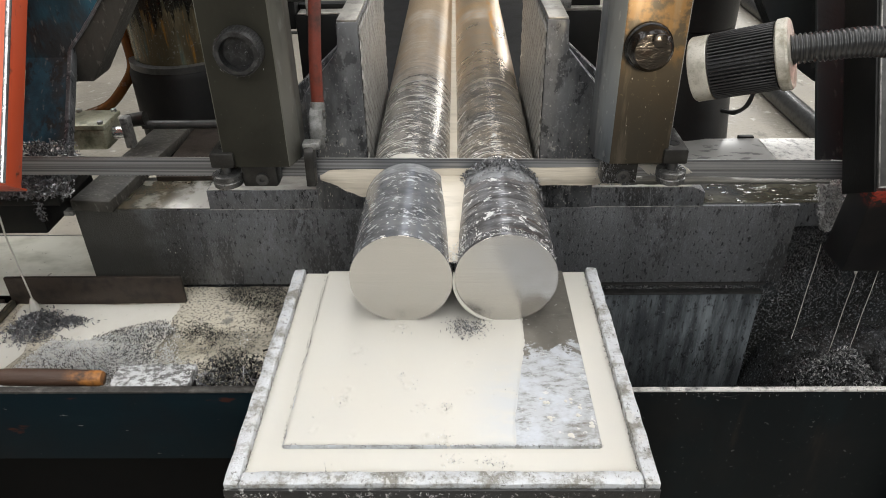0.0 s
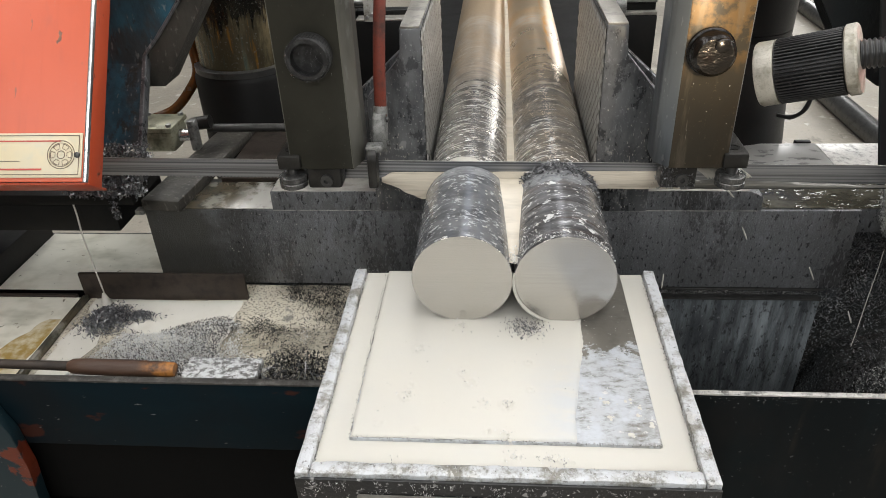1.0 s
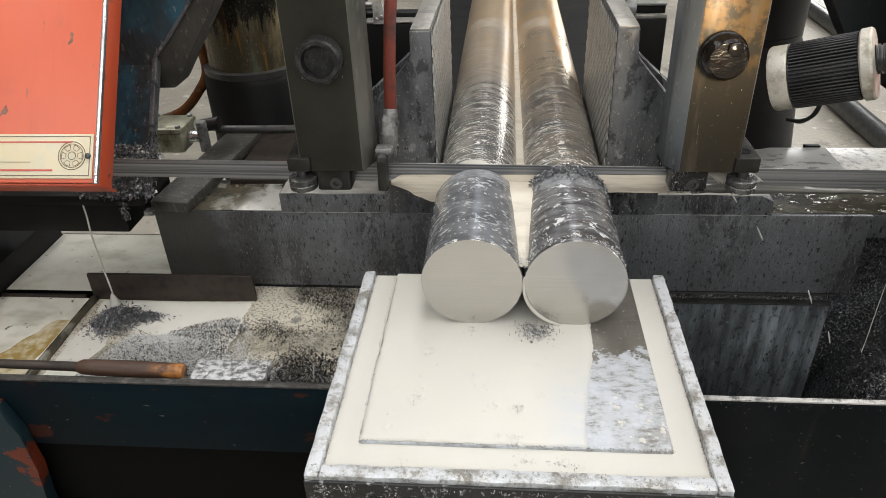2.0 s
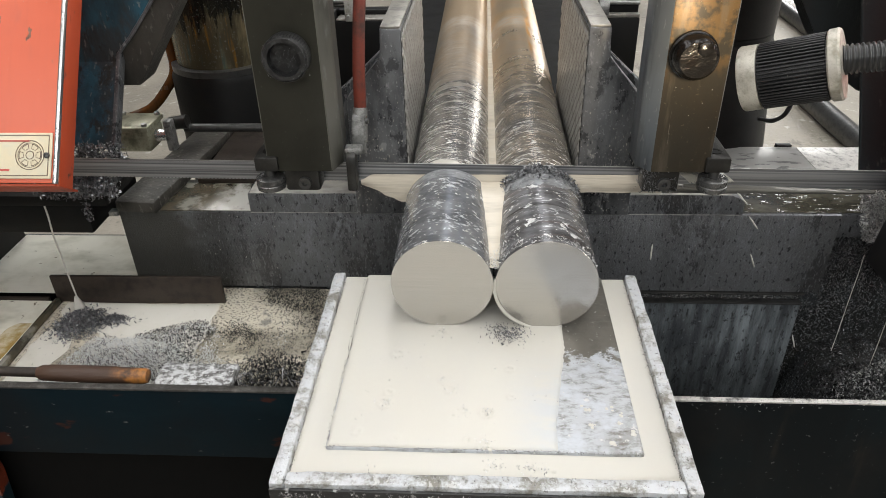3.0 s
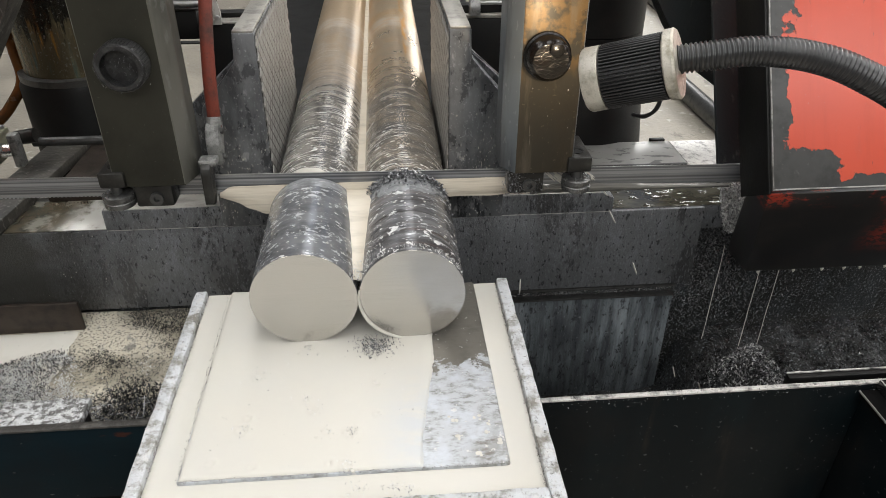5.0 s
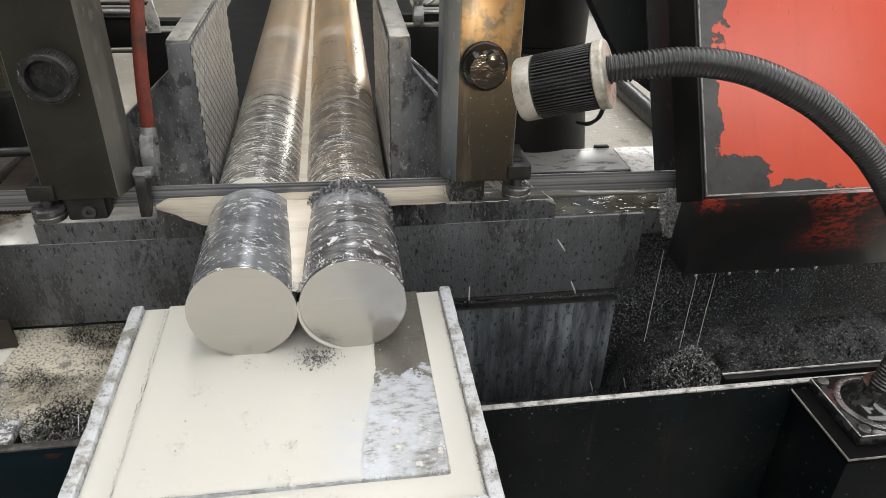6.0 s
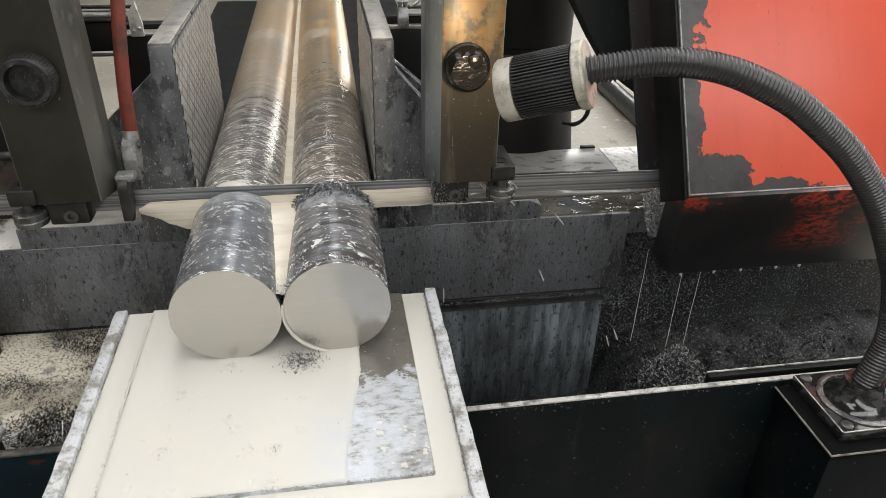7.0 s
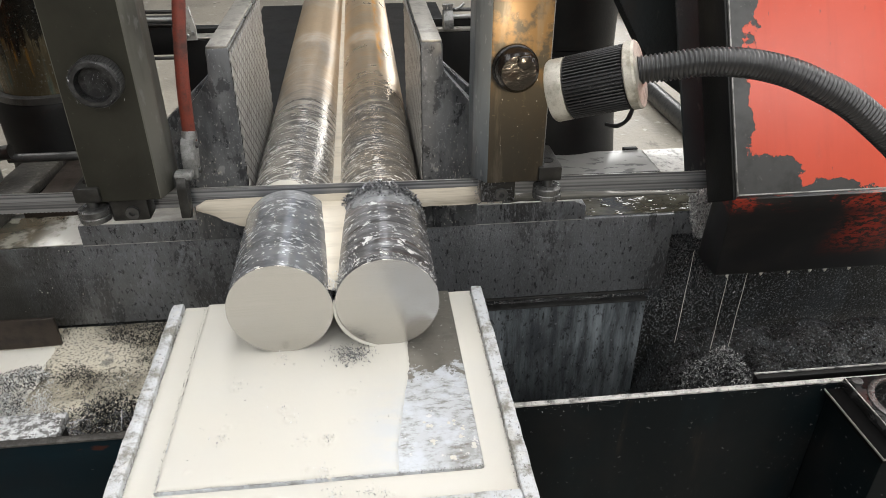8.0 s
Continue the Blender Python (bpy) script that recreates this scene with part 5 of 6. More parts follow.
th = thing("oil_hose", "glossy brown oil hose bent round the column", "hose", at=(-0.7, 0.8, 0.0))
part("hose", tube(bmesh.new(), spline([(-0.565, 0.99, 0.5), (-0.640, 0.93, 0.21), (-0.640, 0.92, 0.155), (-0.634, 0.905, 0.10), (-0.655, 0.89, 0.062), (-0.690, 0.88, 0.027), (-0.735, 0.87, 0.010), (-0.80, 0.86, -0.02)], 12), 0.010, 14), M_BROWNHOSE, th)

rail = thing("slide_rail", "dark greasy slide rail on the saw bed", "rail", at=(-0.55, 0.6, -0.007))
part("rail_bar", B(-0.60, -0.532, 0.492, 0.86, -0.006, 0.014, 0.003, Matrix.Translation((-0.56, 0.49, 0)) @ Matrix.Rotation(radians(-6), 4, "Z") @ Matrix.Translation((0.56, -0.49, 0))), M_BRACE, rail)
part("slide_plate", B(-0.50, -0.30, 0.60, 0.88, -0.012, 0.003, 0.002), M_RUST, rail, "brownish oily plate")

valve = thing("hydraulic_valve", "stained metal hydraulic valve block with bolts", "valve", at=(-0.58, 0.72, 0.0))
vb = part("body", B(-0.64, -0.565, 0.69, 0.76, 0.012, 0.052, 0.006), M_VALVE, valve)
part("cap", B(-0.643, -0.562, 0.687, 0.763, 0.0525, 0.062, 0.002), M_VALVE, valve)
for x, y in ((-0.635, 0.695), (-0.57, 0.695), (-0.635, 0.755), (-0.57, 0.755)):
    part("bolt", lathe(bmesh.new(), [(0, 0.005), (0.005, 0.005), (0.006, 0.003)], (x, y, 0.062), (x, y, 1), 14), M_STEEL, valve)
part("fitting", R((-0.562, 0.72, 0.035), (-0.535, 0.72, 0.035), 0.012, 0.010, 20), M_CHROME, valve, "bright pipe fitting")
part("bracket", B(-0.536, -0.520, 0.695, 0.715, 0.012, 0.072, 0.004), M_FITTING, valve, "worn dark steel bracket")
part("cylinder", R((-0.535, 0.725, 0.055), (-0.50, 0.725, 0.06), 0.012, 0.013, 24), M_SHOE, valve)
valve.location.x -= 0.05
th = thing("push_rod", "long dark steel push rod", "rod", at=(-0.4, 0.73, 0.05))
part("rod", R((-0.56, 0.73, 0.045), (-0.20, 0.73, 0.045), 0.008, n=20), M_DSTEEL, th)

# things behind the vice
th = thing("vice_cylinder", "black vice mechanism with steel rods and an olive bracket", "machine part", at=(-0.28, 1.0, -0.02))
part("housing", B(-0.31, -0.15, 0.98, 1.09, -0.02, 0.176, 0.003), M_BLACK, th)
part("plate", B(-0.305, -0.152, 0.981, 1.018, 0.1764, 0.180, 0.001), M_JAWTOP, th, "pale worn plate strewn with chips")
part("rear_ridge", B(-0.31, -0.15, 1.020, 1.05, 0.1764, 0.189, 0.002), M_BLACK, th)
part("cylinder_body", B(-0.42, -0.3105, 0.99, 1.08, 0.145, 0.204, 0.004), M_BLACK, th)
part("rod", R((-0.45, 0.985, 0.217), (-0.272, 0.985, 0.2145), 0.0058, n=24), M_STEEL, th, "bright steel rod")
part("rod", R((-0.45, 0.992, 0.2305), (-0.272, 0.992, 0.2285), 0.0036, n=20), M_SHOE, th)
part("rod", R((-0.45, 0.983, 0.2075), (-0.272, 0.983, 0.2055), 0.0032, n=20), M_SHOE, th)
part("tie_rod", R((-0.45, 0.985, 0.1415), (-0.31, 0.985, 0.1405), 0.0034, n=20), M_DSTEEL, th)
bm = bmesh.new()
prism(bm, [(-0.284, 0.178), (-0.284, 0.221), (-0.267, 0.244), (-0.260, 0.202), (-0.260, 0.178)], 1, 0.968, 0.976, 0.0015)
part("bracket", bm, M_OILY, th, "olive folded bracket plate")
for x, z in ((-0.277, 0.188), (-0.266, 0.193)):
    part("bolt", lathe(bmesh.new(), [(0, 0.004), (0.003, 0.004), (0.004, 0.003)], (x, 0.968, z), (x, 0, z), 14), M_STEEL, th)
th = thing("vice_cylinder", "black vice mechanism with a bolted steel clamp block", "machine part", at=(0.28, 1.0, -0.02))
part("housing", B(0.205, 0.312, 0.98, 1.09, -0.02, 0.178, 0.003), M_BLACK, th)
part("plate", B(0.2065, 0.311, 0.9795, 0.996, 0.1784, 0.1855, 0.001), M_JAWTOP, th, "pale worn plate")
part("rear_ridge", B(0.206, 0.311, 1.0, 1.03, 0.1784, 0.200, 0.002), M_BLACK, th)
part("rod", R((0.24, 0.995, 0.2055), (0.311, 0.995, 0.2045), 0.0045, n=20), M_STEEL, th, "bright steel rod")
part("rod", R((0.24, 1.0, 0.218), (0.311, 1.0, 0.217), 0.004, n=20), M_DSTEEL, th)
bm = bmesh.new()
prism(bm, [(0.963, 0.1865), (0.963, 0.205), (0.972, 0.222), (0.990, 0.222), (0.990, 0.1865)], 0, 0.226, 0.2465, 0.002)
block = part("clamp_block", bm, M_FITTING, th, "worn grey clamp block")
for x, y in ((0.231, 0.980), (0.242, 0.983)):
    b = part("bolt", lathe(bmesh.new(), [(0, 0.0045), (0.006, 0.0045), (0.007, 0.0062), (0.011, 0.0062), (0.012, 0.005)], (x, y, 0.222), (x, y, 1), 16), M_STEEL, block)
    b.matrix_parent_inverse = Matrix()
part("lever", tube(bmesh.new(), spline([(0.252, 0.985, 0.222), (0.262, 0.985, 0.226), (0.270, 0.985, 0.233)], 6), 0.0028, 10), M_STEEL, th)

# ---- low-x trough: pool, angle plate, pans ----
# near-black colour holds the shade under the trough
structure("trough_bottom", B(-0.95, -0.208, 0.15, 0.62, -0.30, -0.172), M_MATT_SHADE, "coolant trough bottom, coloured near-black as the shade below")
pool = thing("trough_pool", "creamy coolant pool covered with dark fines", "coolant", at=(-0.45, 0.3, -0.16))
part("pool", sheet(-0.7155, -0.21, 0.15, 0.50, -0.158, 70, 50, 0.003, 0, 5), M_POOL, pool)
part("clear_pool", sheet(-0.708, -0.440, 0.18, 0.452, -0.1565, 70, 50, 0.0012, 0.006, 6), M_POOL_C, pool, "pale clear patch of coolant")
pool2 = thing("side_pool", "pale yellowed coolant standing in a side pan", "coolant", at=(-0.85, 0.4, -0.15))
part("pool", sheet(-0.89, -0.7255, 0.15, 0.444, -0.150, 30, 40, 0.001, 0, 7), M_POOL_L, pool2)
part("pool", sheet(-0.89, -0.605, 0.462, 0.655, -0.147, 30, 40, 0.001, 0, 8), M_POOL_L, pool2)
structure("pan_side", B(-1.2, -0.892, 0.15, 0.655, -0.30, -0.10, 0.003), M_BLACK, "black side of the coolant pans")
structure("pan_divider", B(-0.725, -0.716, 0.16, 0.45, -0.172, -0.147, 0.002), M_OILY, "rusty strip between the pans")
structure("pan_back", B(-0.89, -0.735, 0.446, 0.452, -0.172, -0.1465, 0.001), M_RUST, "rusty strip between the pans")
ang = mesh_object("angle_plate", B(-0.725, -0.433, 0.453, 0.460, -0.171, -0.106, 0.002), M_RUST, True)
tagged(ang, "dark rusty steel angle plate standing in the trough", "steel plate")

th = thing("tank", "dark blue coolant tank with scraped paint", "tank", at=(-0.5, 0.14, -0.78))
part("front_wall", B(-0.95, -0.2065, 0.138, 0.146, -0.175, -0.060, 0.001), M_TANK, th, "dark blue scraped front")
part("lip", B(-0.95, -0.2065, 0.1365, 0.147, -0.0595, -0.0562, 0.0012), M_LIPL, th, "worn steel lip")
# coloured near-black to hold the shade below the tank front
part("lower_wall", B(-0.95, -0.2065, 0.20, 0.21, -0.78, -0.176), M_MATT_SHADE, th)
th = thing("tank", "black coolant tank with a wet bright lip", "tank", at=(0.6, 0.14, -0.78))
part("front_wall", B(0.2065, 1.3, 0.136, 0.144, -0.78, -0.060, 0.001), M_TANK_R, th)
part("lip", B(0.2065, 1.3, 0.1365, 0.1435, -0.0595, -0.0565, 0.001), M_LIPR, th, "wet pale lip crusted with splashes")
part("inner_ledge", B(0.54, 1.3, 0.158, 0.168, -0.088, -0.0625, 0.001), M_BLACK, th)
part("ledge_edge", B(0.54, 1.3, 0.1660, 0.1680, -0.0623, -0.0607), M_LIPR, th)
structure("lamp_stand", B(0.624, 0.90, 0.024, 0.1345, -0.78, -0.076, 0.002), M_TANK_R, "black box beside the tank, carrying the lamp's foot")
structure("tray_support", B(-0.19, 0.19, 0.0, 0.31, -0.78, -0.0505), M_BLACK, "black support under the tray")

bm = bmesh.new()
prism(bm, [(-0.95, -0.09), (-0.668, -0.09), (-0.652, -0.14), (-0.650, -0.206), (-0.657, -0.27), (-0.66, -0.78), (-0.95, -0.78)], 1, 0.118, 0.1375, 0.002)
leg = mesh_object("machine_leg", bm, M_LEG, True)
tagged(leg, "chipped machine leg painted blue over orange", "machine leg")
bm = sheet(-0.82, -0.728, 0.165, 0.385, -0.1487, 40, 60, 0.0010, 0.012, 15)
for v in bm.verts:
    u = (v.co.y - 0.165) / 0.22
    v.co.x = -0.7275 + (v.co.x + 0.7275) * (1.45 - 1.25 * u + 0.3 * noise.noise(Vector((v.co.y * 26, 3, 0))))
st = mesh_object("oil_stain", bm, M_STAIN, True)
tagged(st, "thin brown oil slick floating on the coolant", "oil")
# tool
th = thing("scraper", "old scraper with a worn wooden handle and rusty shank", "hand tool", at=(-0.55, 0.165, -0.056))
part("handle", lathe(bmesh.new(), [(0, 0.0085), (0.004, 0.0098), (0.06, 0.0112), (0.115, 0.0108), (0.136, 0.0098), (0.142, 0.0068)], (-0.423, 0.162, -0.0575), (-0.62, 0.160, -0.0515), 24), M_WOOD, th, "charred wooden handle")
part("shank", R((-0.564, 0.1605, -0.0532), (-0.76, 0.158, -0.0475), 0.0065, 0.0055, 18), M_RUST, th, "rusty steel shank")
sp = mesh_object("support_plate", B(-0.418, -0.318, 0.150, 0.198, -0.078, -0.066, 0.002), M_CRUST, True)
tagged(sp, "small steel plate crusted with white scum", "steel plate")
structure("support_bracket", B(-0.412, -0.325, 0.152, 0.195, -0.172, -0.079), M_BLACK, "black bracket under the small plate")

# ---- background at the high-x side ----
slab = thing("base_slab", "wet grey steel slab with dark spots", "slab", at=(0.6, 0.94, -0.19))
part("slab", B(0.40, 0.733, 0.962, 1.09, -0.19, -0.150, 0.002), M_SLAB, slab)
part("front_lip", B(0.40, 0.728, 0.950, 0.9612, -0.19, -0.147, 0.002), M_BLACK, slab, "black front lip")
# paler end piece: the slab's bright wet reflection is in its colour
part("slab_end", B(0.7345, 0.98, 0.952, 1.09, -0.19, -0.151, 0.002), M_LIP, slab, "pale slab end, its wet sheen put into the colour")
part("slot", B(0.690, 0.725, 1.0905, 1.104, -0.19, -0.147, 0.001), M_BLACK, slab)
structure("slab_base", B(0.42, 0.96, 0.97, 1.08, -0.78, -0.191), M_BLACK, "black foot of the slab")
for pts in ([(1.66, 2.0, -0.735), (1.635, 2.65, -0.735), (1.63, 3.7, -0.735)], [(2.12, 3.9, -0.735), (2.14, 4.6, -0.735), (2.18, 6.0, -0.735)]):
    pipe = mesh_object("floor_pipe", tube(bmesh.new(), spline(pts, 8), 0.05, 20), M_DSTEEL, True)
    tagged(pipe, "grey-brown pipe lying on the workshop floor", "pipe", "floor pipes")
th = thing("lamp_cable", "thin black corrugated cable behind the lamp", "cable", at=(0.62, 1.05, -0.06))
pts = spline([(0.640, 1.10, -0.085), (0.648, 1.04, -0.065), (0.664, 1.02, -0.035), (0.668, 1.02, 0.02), (0.64, 1.02, 0.10)], 14)
part("sheath", tube(bmesh.new(), pts, lambda u: 0.005 + 0.0005 * math.sin(u * 330), 10), M_HOSE, th)
part("cable_clip", R((0.668, 1.019, -0.012), (0.667, 1.019, -0.004), 0.0075, n=14), M_REDHOSE, th, "small red clip")
LEAN_R = Matrix.Translation((0, 0.475, 0.04)) @ Matrix.Rotation(radians(-31), 4, "X") @ Matrix.Translation((0, -0.475, -0.04))
rp = thing("rear_post", "black oily frame post behind the red cover", "machine frame", at=(0.53, 0.42, 0.03))
part("post", B(0.56, 0.6125, 0.475, 0.482, 0.045, 0.75, 0.002, LEAN_R), M_POST, rp)
part("edge_bar", B(0.613, 0.626, 0.462, 0.52, 0.045, 0.75, 0.002, LEAN_R), M_POST, rp, "dark flange with a scraped edge")
part("scraped_edge", B(0.6135, 0.6155, 0.4605, 0.4617, 0.05, 0.75, 0.0003, LEAN_R), M_STEEL, rp, "scraped bright edge")
part("back_flange", B(0.627, 0.70, 0.478, 0.52, 0.045, 0.75, 0.002, LEAN_R), M_BLACK, rp)
bm = bmesh.new()
prism(bm, [(0.40, 0.45), (0.455, 0.352), (0.504, 0.272), (0.538, 0.217), (0.566, 0.176), (0.596, 0.147), (0.632, 0.122), (0.72, 0.118), (0.72, 0.45)], 1, 0.70, 0.75, 0.004)
part("bracket", bm, M_POST, rp, "blue-black rounded bracket")


# ---- running coolant ----
def curtain(x0, x1, top, bottom, y, n, m, seed):
    """A thin standing sheet of liquid; top and bottom are heights along x."""
    bm = bmesh.new()
    rows = []
    for i in range(n + 1):
        x = x0 + (x1 - x0) * i / n
        row = []
        for j in range(m + 1):
            v = j / m
            z = bottom(x) + v * (top(x) - bottom(x))
            ridge = 0.0012 * noise.noise(Vector((x * 30, z * 130, seed))) + 0.002 * math.sin(math.pi * v)
            row.append(bm.verts.new((x, y - ridge, z)))
        rows.append(row)
    for p, q in zip(rows, rows[1:]):
        for j in range(m):
            bm.faces.new((p[j], q[j], q[j + 1], p[j + 1]))
    return bm


film = thing("coolant_film", "creamy coolant running along the blade from the nozzle", "coolant", at=(0, 0.37, 0.1))
part("fan", curtain(-0.172, -0.05, lambda x: 0.106 + 0.008 * smooth(-0.172, -0.155, x), lambda x: 0.097 - 0.026 * smooth(-0.174, -0.11, x) + 0.002 * noise.noise(Vector((x * 90, 0, 0))), 0.3920, 40, 10, 1), M_COOLRUN, film, "fan of coolant at the nozzle")
part("blade_film", curtain(-0.05, 0.245, lambda x: 0.1140, lambda x: 0.0865 + 0.001 * noise.noise(Vector((x * 60, 0, 3))), 0.3926, 60, 6, 2), M_COOLRUN, film)
part("tail_film", curtain(0.2455, 0.53, lambda x: 0.1000 - 0.008 * smooth(0.3, 0.53, x), lambda x: 0.0860 + 0.0015 * noise.noise(Vector((x * 50, 0, 5))), 0.3928, 60, 4, 3), M_TAIL, film, "thin greyish coolant tail")


def valley(y0, y1, h0, h1, n, y_round=0.0):
    """Coolant lying in the groove between the two bars, filled to a height."""
    bm = bmesh.new()
    cx = (BARS[0][0] + BARS[1][0]) / 2
    rows = []
    for i in range(n + 1):
        u = i / n
        y, h = y0 + (y1 - y0) * u, h0 + (h1 - h0) * u + 0.001 * noise.noise(Vector((u * 9, 2, 0)))
        half = (BARS[1][0] - BARS[0][0]) / 2 - math.sqrt(RAD ** 2 - (h - RAD) ** 2) + 0.0012
        rows.append([bm.verts.new((cx + half * k, y, h + 0.0008 * k * k)) for k in (-1, -0.5, 0, 0.5, 1)])
    for p, q in zip(rows, rows[1:]):
        for j in range(4):
            bm.faces.new((p[j], p[j + 1], q[j + 1], q[j]))
    return bm


run = thing("coolant_run", "milky coolant running in the groove between the bars", "coolant", at=(0.012, 0.28, 0.08))
part("near_run", valley(0.205, 0.3905, 0.083, 0.1035, 30), M_COOLRUN, run)
part("far_run", valley(0.398, 1.9, 0.085, 0.081, 40), M_COOLRUN, run)
DRIB = [(BARS[1][0] - 0.0622 * math.sin(radians(a)), 0.1988, RAD - 0.0622 * math.cos(radians(a))) for a in (100, 90, 78, 66, 54, 42, 30, 20, 12, 4)]
part("dribble", tube(bmesh.new(), spline(DRIB, 6), lambda u: 0.0010 + 0.0013 * math.sin(math.pi * min(1.0, u * 1.02)), 8), M_COOL, run, "white dribble hugging the cut edge")


def bar_patch(cx, a0, a1, y0, y1, lift, seed, wob=0.004):
    bm = bmesh.new()
    rows = []
    for i in range(25):
        a = radians(a0 + (a1 - a0) * i / 24)
        w = math.sin(math.pi * i / 24) ** 0.6
        row = []
        for j in range(6):
            y = y0 + (y1 - y0) * w * j / 5 + (wob * noise.noise(Vector((a * 6, seed, 0))) if j == 5 else 0)
            r = RAD + lift * (1 if 0 < j < 5 else 0.2)
            row.append(bm.verts.new((cx + r * math.sin(a), y, RAD + r * math.cos(a))))
        rows.append(row)
    for p, q in zip(rows, rows[1:]):
        for j in range(5):
            bm.faces.new((p[j], p[j + 1], q[j + 1], q[j]))
    return bm


part("wet_patch", bar_patch(-0.05, -55, 30, 0.398, 0.424, 0.0012, 3), M_COOL, run, "patch of coolant on the bar")
part("wet_patch", bar_patch(-0.05, -75, 70, 0.3913, 0.368, 0.0004, 4, 0.01), M_SMEAR, run)
part("wet_patch", bar_patch(0.0745, -70, 68, 0.3913, 0.345, 0.0004, 5, 0.016), M_SMEAR, run)


def stream(name, x, y, z0, z1, r, parent, sway=0.002):
    pts = [Vector((x + sway * noise.noise(Vector((z * 18, x * 50, 0))), y + sway * noise.noise(Vector((z * 18, x * 50, 7))), z)) for z in [z0 + (z1 - z0) * i / 24 for i in range(25)]]
    return part(name, tube(bmesh.new(), pts, lambda u: r * (0.75 + 0.25 * noise.noise(Vector((u * 14, x * 30, 1)))), 8), M_COOL, parent)


dr = thing("coolant_trickle", "thin white coolant trickle falling from the orange cover", "coolant", at=(-0.675, 0.43, -0.15))
stream("trickle", -0.672, 0.428, 0.10, -0.135, 0.0017, dr)
part("splash_cone", lathe(bmesh.new(), [(0, 0.009), (0.012, 0.0055), (0.022, 0.002)], (-0.672, 0.428, -0.150), (-0.672, 0.428, 1), 16), M_COOL, dr)
dr = thing("coolant_drips", "thin coolant strings dripping from the red cover", "coolant", at=(0.6, 0.39, -0.25))
for x, y, z0, z1 in ((0.553, 0.405, -0.02, -0.20), (0.609, 0.389, -0.05, -0.225), (0.640, 0.389, -0.05, -0.22)):
    stream("string", x, y, z0, z1, 0.0007, dr, 0.0012)
for x in (0.60, 0.655, 0.70, 0.735, 0.76, 0.80):
    part("hanging_drop", lathe(bmesh.new(), [(0, 0.0006), (0.003, 0.0022), (0.006, 0.0025), (0.008, 0.0012)], (x, 0.378, -0.056), (x, 0.378, 0), 10), M_COOL, dr)

wet = mesh_object("wet_bed_top", sheet(0.407, 0.625, 0.5055, 0.615, -0.0055, 84, 44, 0.002, 0, 9), M_WETTOP, True)
tagged(wet, "rippling wet oily film on the saw bed", "coolant")
bg = mesh_object("oily_bed_plate", B(-0.53, -0.345, 0.502, 0.60, -0.0068, -0.0052, 0.0004), M_OILY, True)
tagged(bg, "oily brown plate with a pale coolant wash", "steel plate")


# ---- chips ----
def scatter(n, fx):
    out = []
    while len(out) < n:
        p = fx()
        if p:
            out.append(p)
    return out


def stuff(name, spots, mat, size, label, curl=1.0):
    ob = chips(name, spots, mat, size, rng, curl)
    return tagged(ob, label, "metal chips", kind="stuff")


def on_bar(cx, y0, y1, a0, a1, lift):
    a = radians(rng.uniform(a0, a1))
    r = RAD + rng.uniform(0.0, lift) * abs(math.cos(a))
    return (cx + r * math.sin(a), rng.uniform(y0, y1), RAD + r * math.cos(a))


def heap(cx, cy, z, rx, ry, h):
    """A spot inside a heap with a soft foot."""
    r, a = abs(rng.gauss(0, 0.5)), rng.uniform(0, 6.283)
    x, y = r * math.cos(a), r * math.sin(a)
    top = h * math.exp(-2.2 * r * r)
    return (cx + rx * x, cy + ry * y, z + top * rng.uniform(0.3, 1.0))


sp = scatter(800, lambda: on_bar(0.0745, 0.376, 0.3925, -58, 60, 0.0065)) + scatter(260, lambda: on_bar(0.0745, 0.355, 0.392, -75, 75, 0.0012))
stuff("cut_chips", sp, M_CHIP, 0.0036, "dark curled steel chips piled at the cut")
sp = scatter(200, lambda: (0.012 + rng.gauss(0, 0.006), rng.uniform(0.203, 0.25), 0.082 + rng.uniform(0, 0.006)))
sp += scatter(160, lambda: on_bar(0.0745, 0.203, 0.214, -70, 75, 0.0015)) + scatter(80, lambda: on_bar(0.0745, 0.203, 0.25, -75, -30, 0.002))
stuff("cut_chips", sp, M_CHIP_PALE, 0.0021, "fine steel chips caught between the bars")

# pits and lumps of fines on the tray
clumps = ((-0.1, 0.143, 14, 0.008), (0.004, 0.051, 14, 0.006), (0.001, 0.007, 26, 0.008), (-0.106, 0.062, 26, 0.009), (0.03, 0.182, 90, 0.016),
          (-0.036, 0.085, 14, 0.01), (-0.02, 0.055, 12, 0.012), (-0.045, 0.10, 8, 0.006), (0.012, -0.018, 30, 0.007), (0.045, -0.019, 40, 0.009), (-0.05, 0.185, 20, 0.01), (0.06, -0.02, 24, 0.008), (-0.105, -0.03, 30, 0.01))
sp = []
for cx, cy, n, r in clumps:
    sp += scatter(n, lambda: (cx + rng.gauss(0, r * 0.6), cy + rng.gauss(0, r * 0.6), (0.0026 if cy > 0 else -0.003) + rng.uniform(0, 0.0012)))
sp += scatter(50, lambda: (rng.uniform(-0.15, 0.09), rng.uniform(0.01, 0.19), 0.0024))
stuff("tray_chips", sp, M_CHIP_PALE, 0.0015, "tiny grey chips lying in the coolant")
sp = scatter(420, lambda: (0.028 + rng.gauss(0, 0.011), 0.184 + rng.gauss(0, 0.009), 0.0022 + rng.uniform(0, 0.002)))
stuff("tray_chips", sp, M_CHIP, 0.0019, "dark fines washed down between the sawn ends")
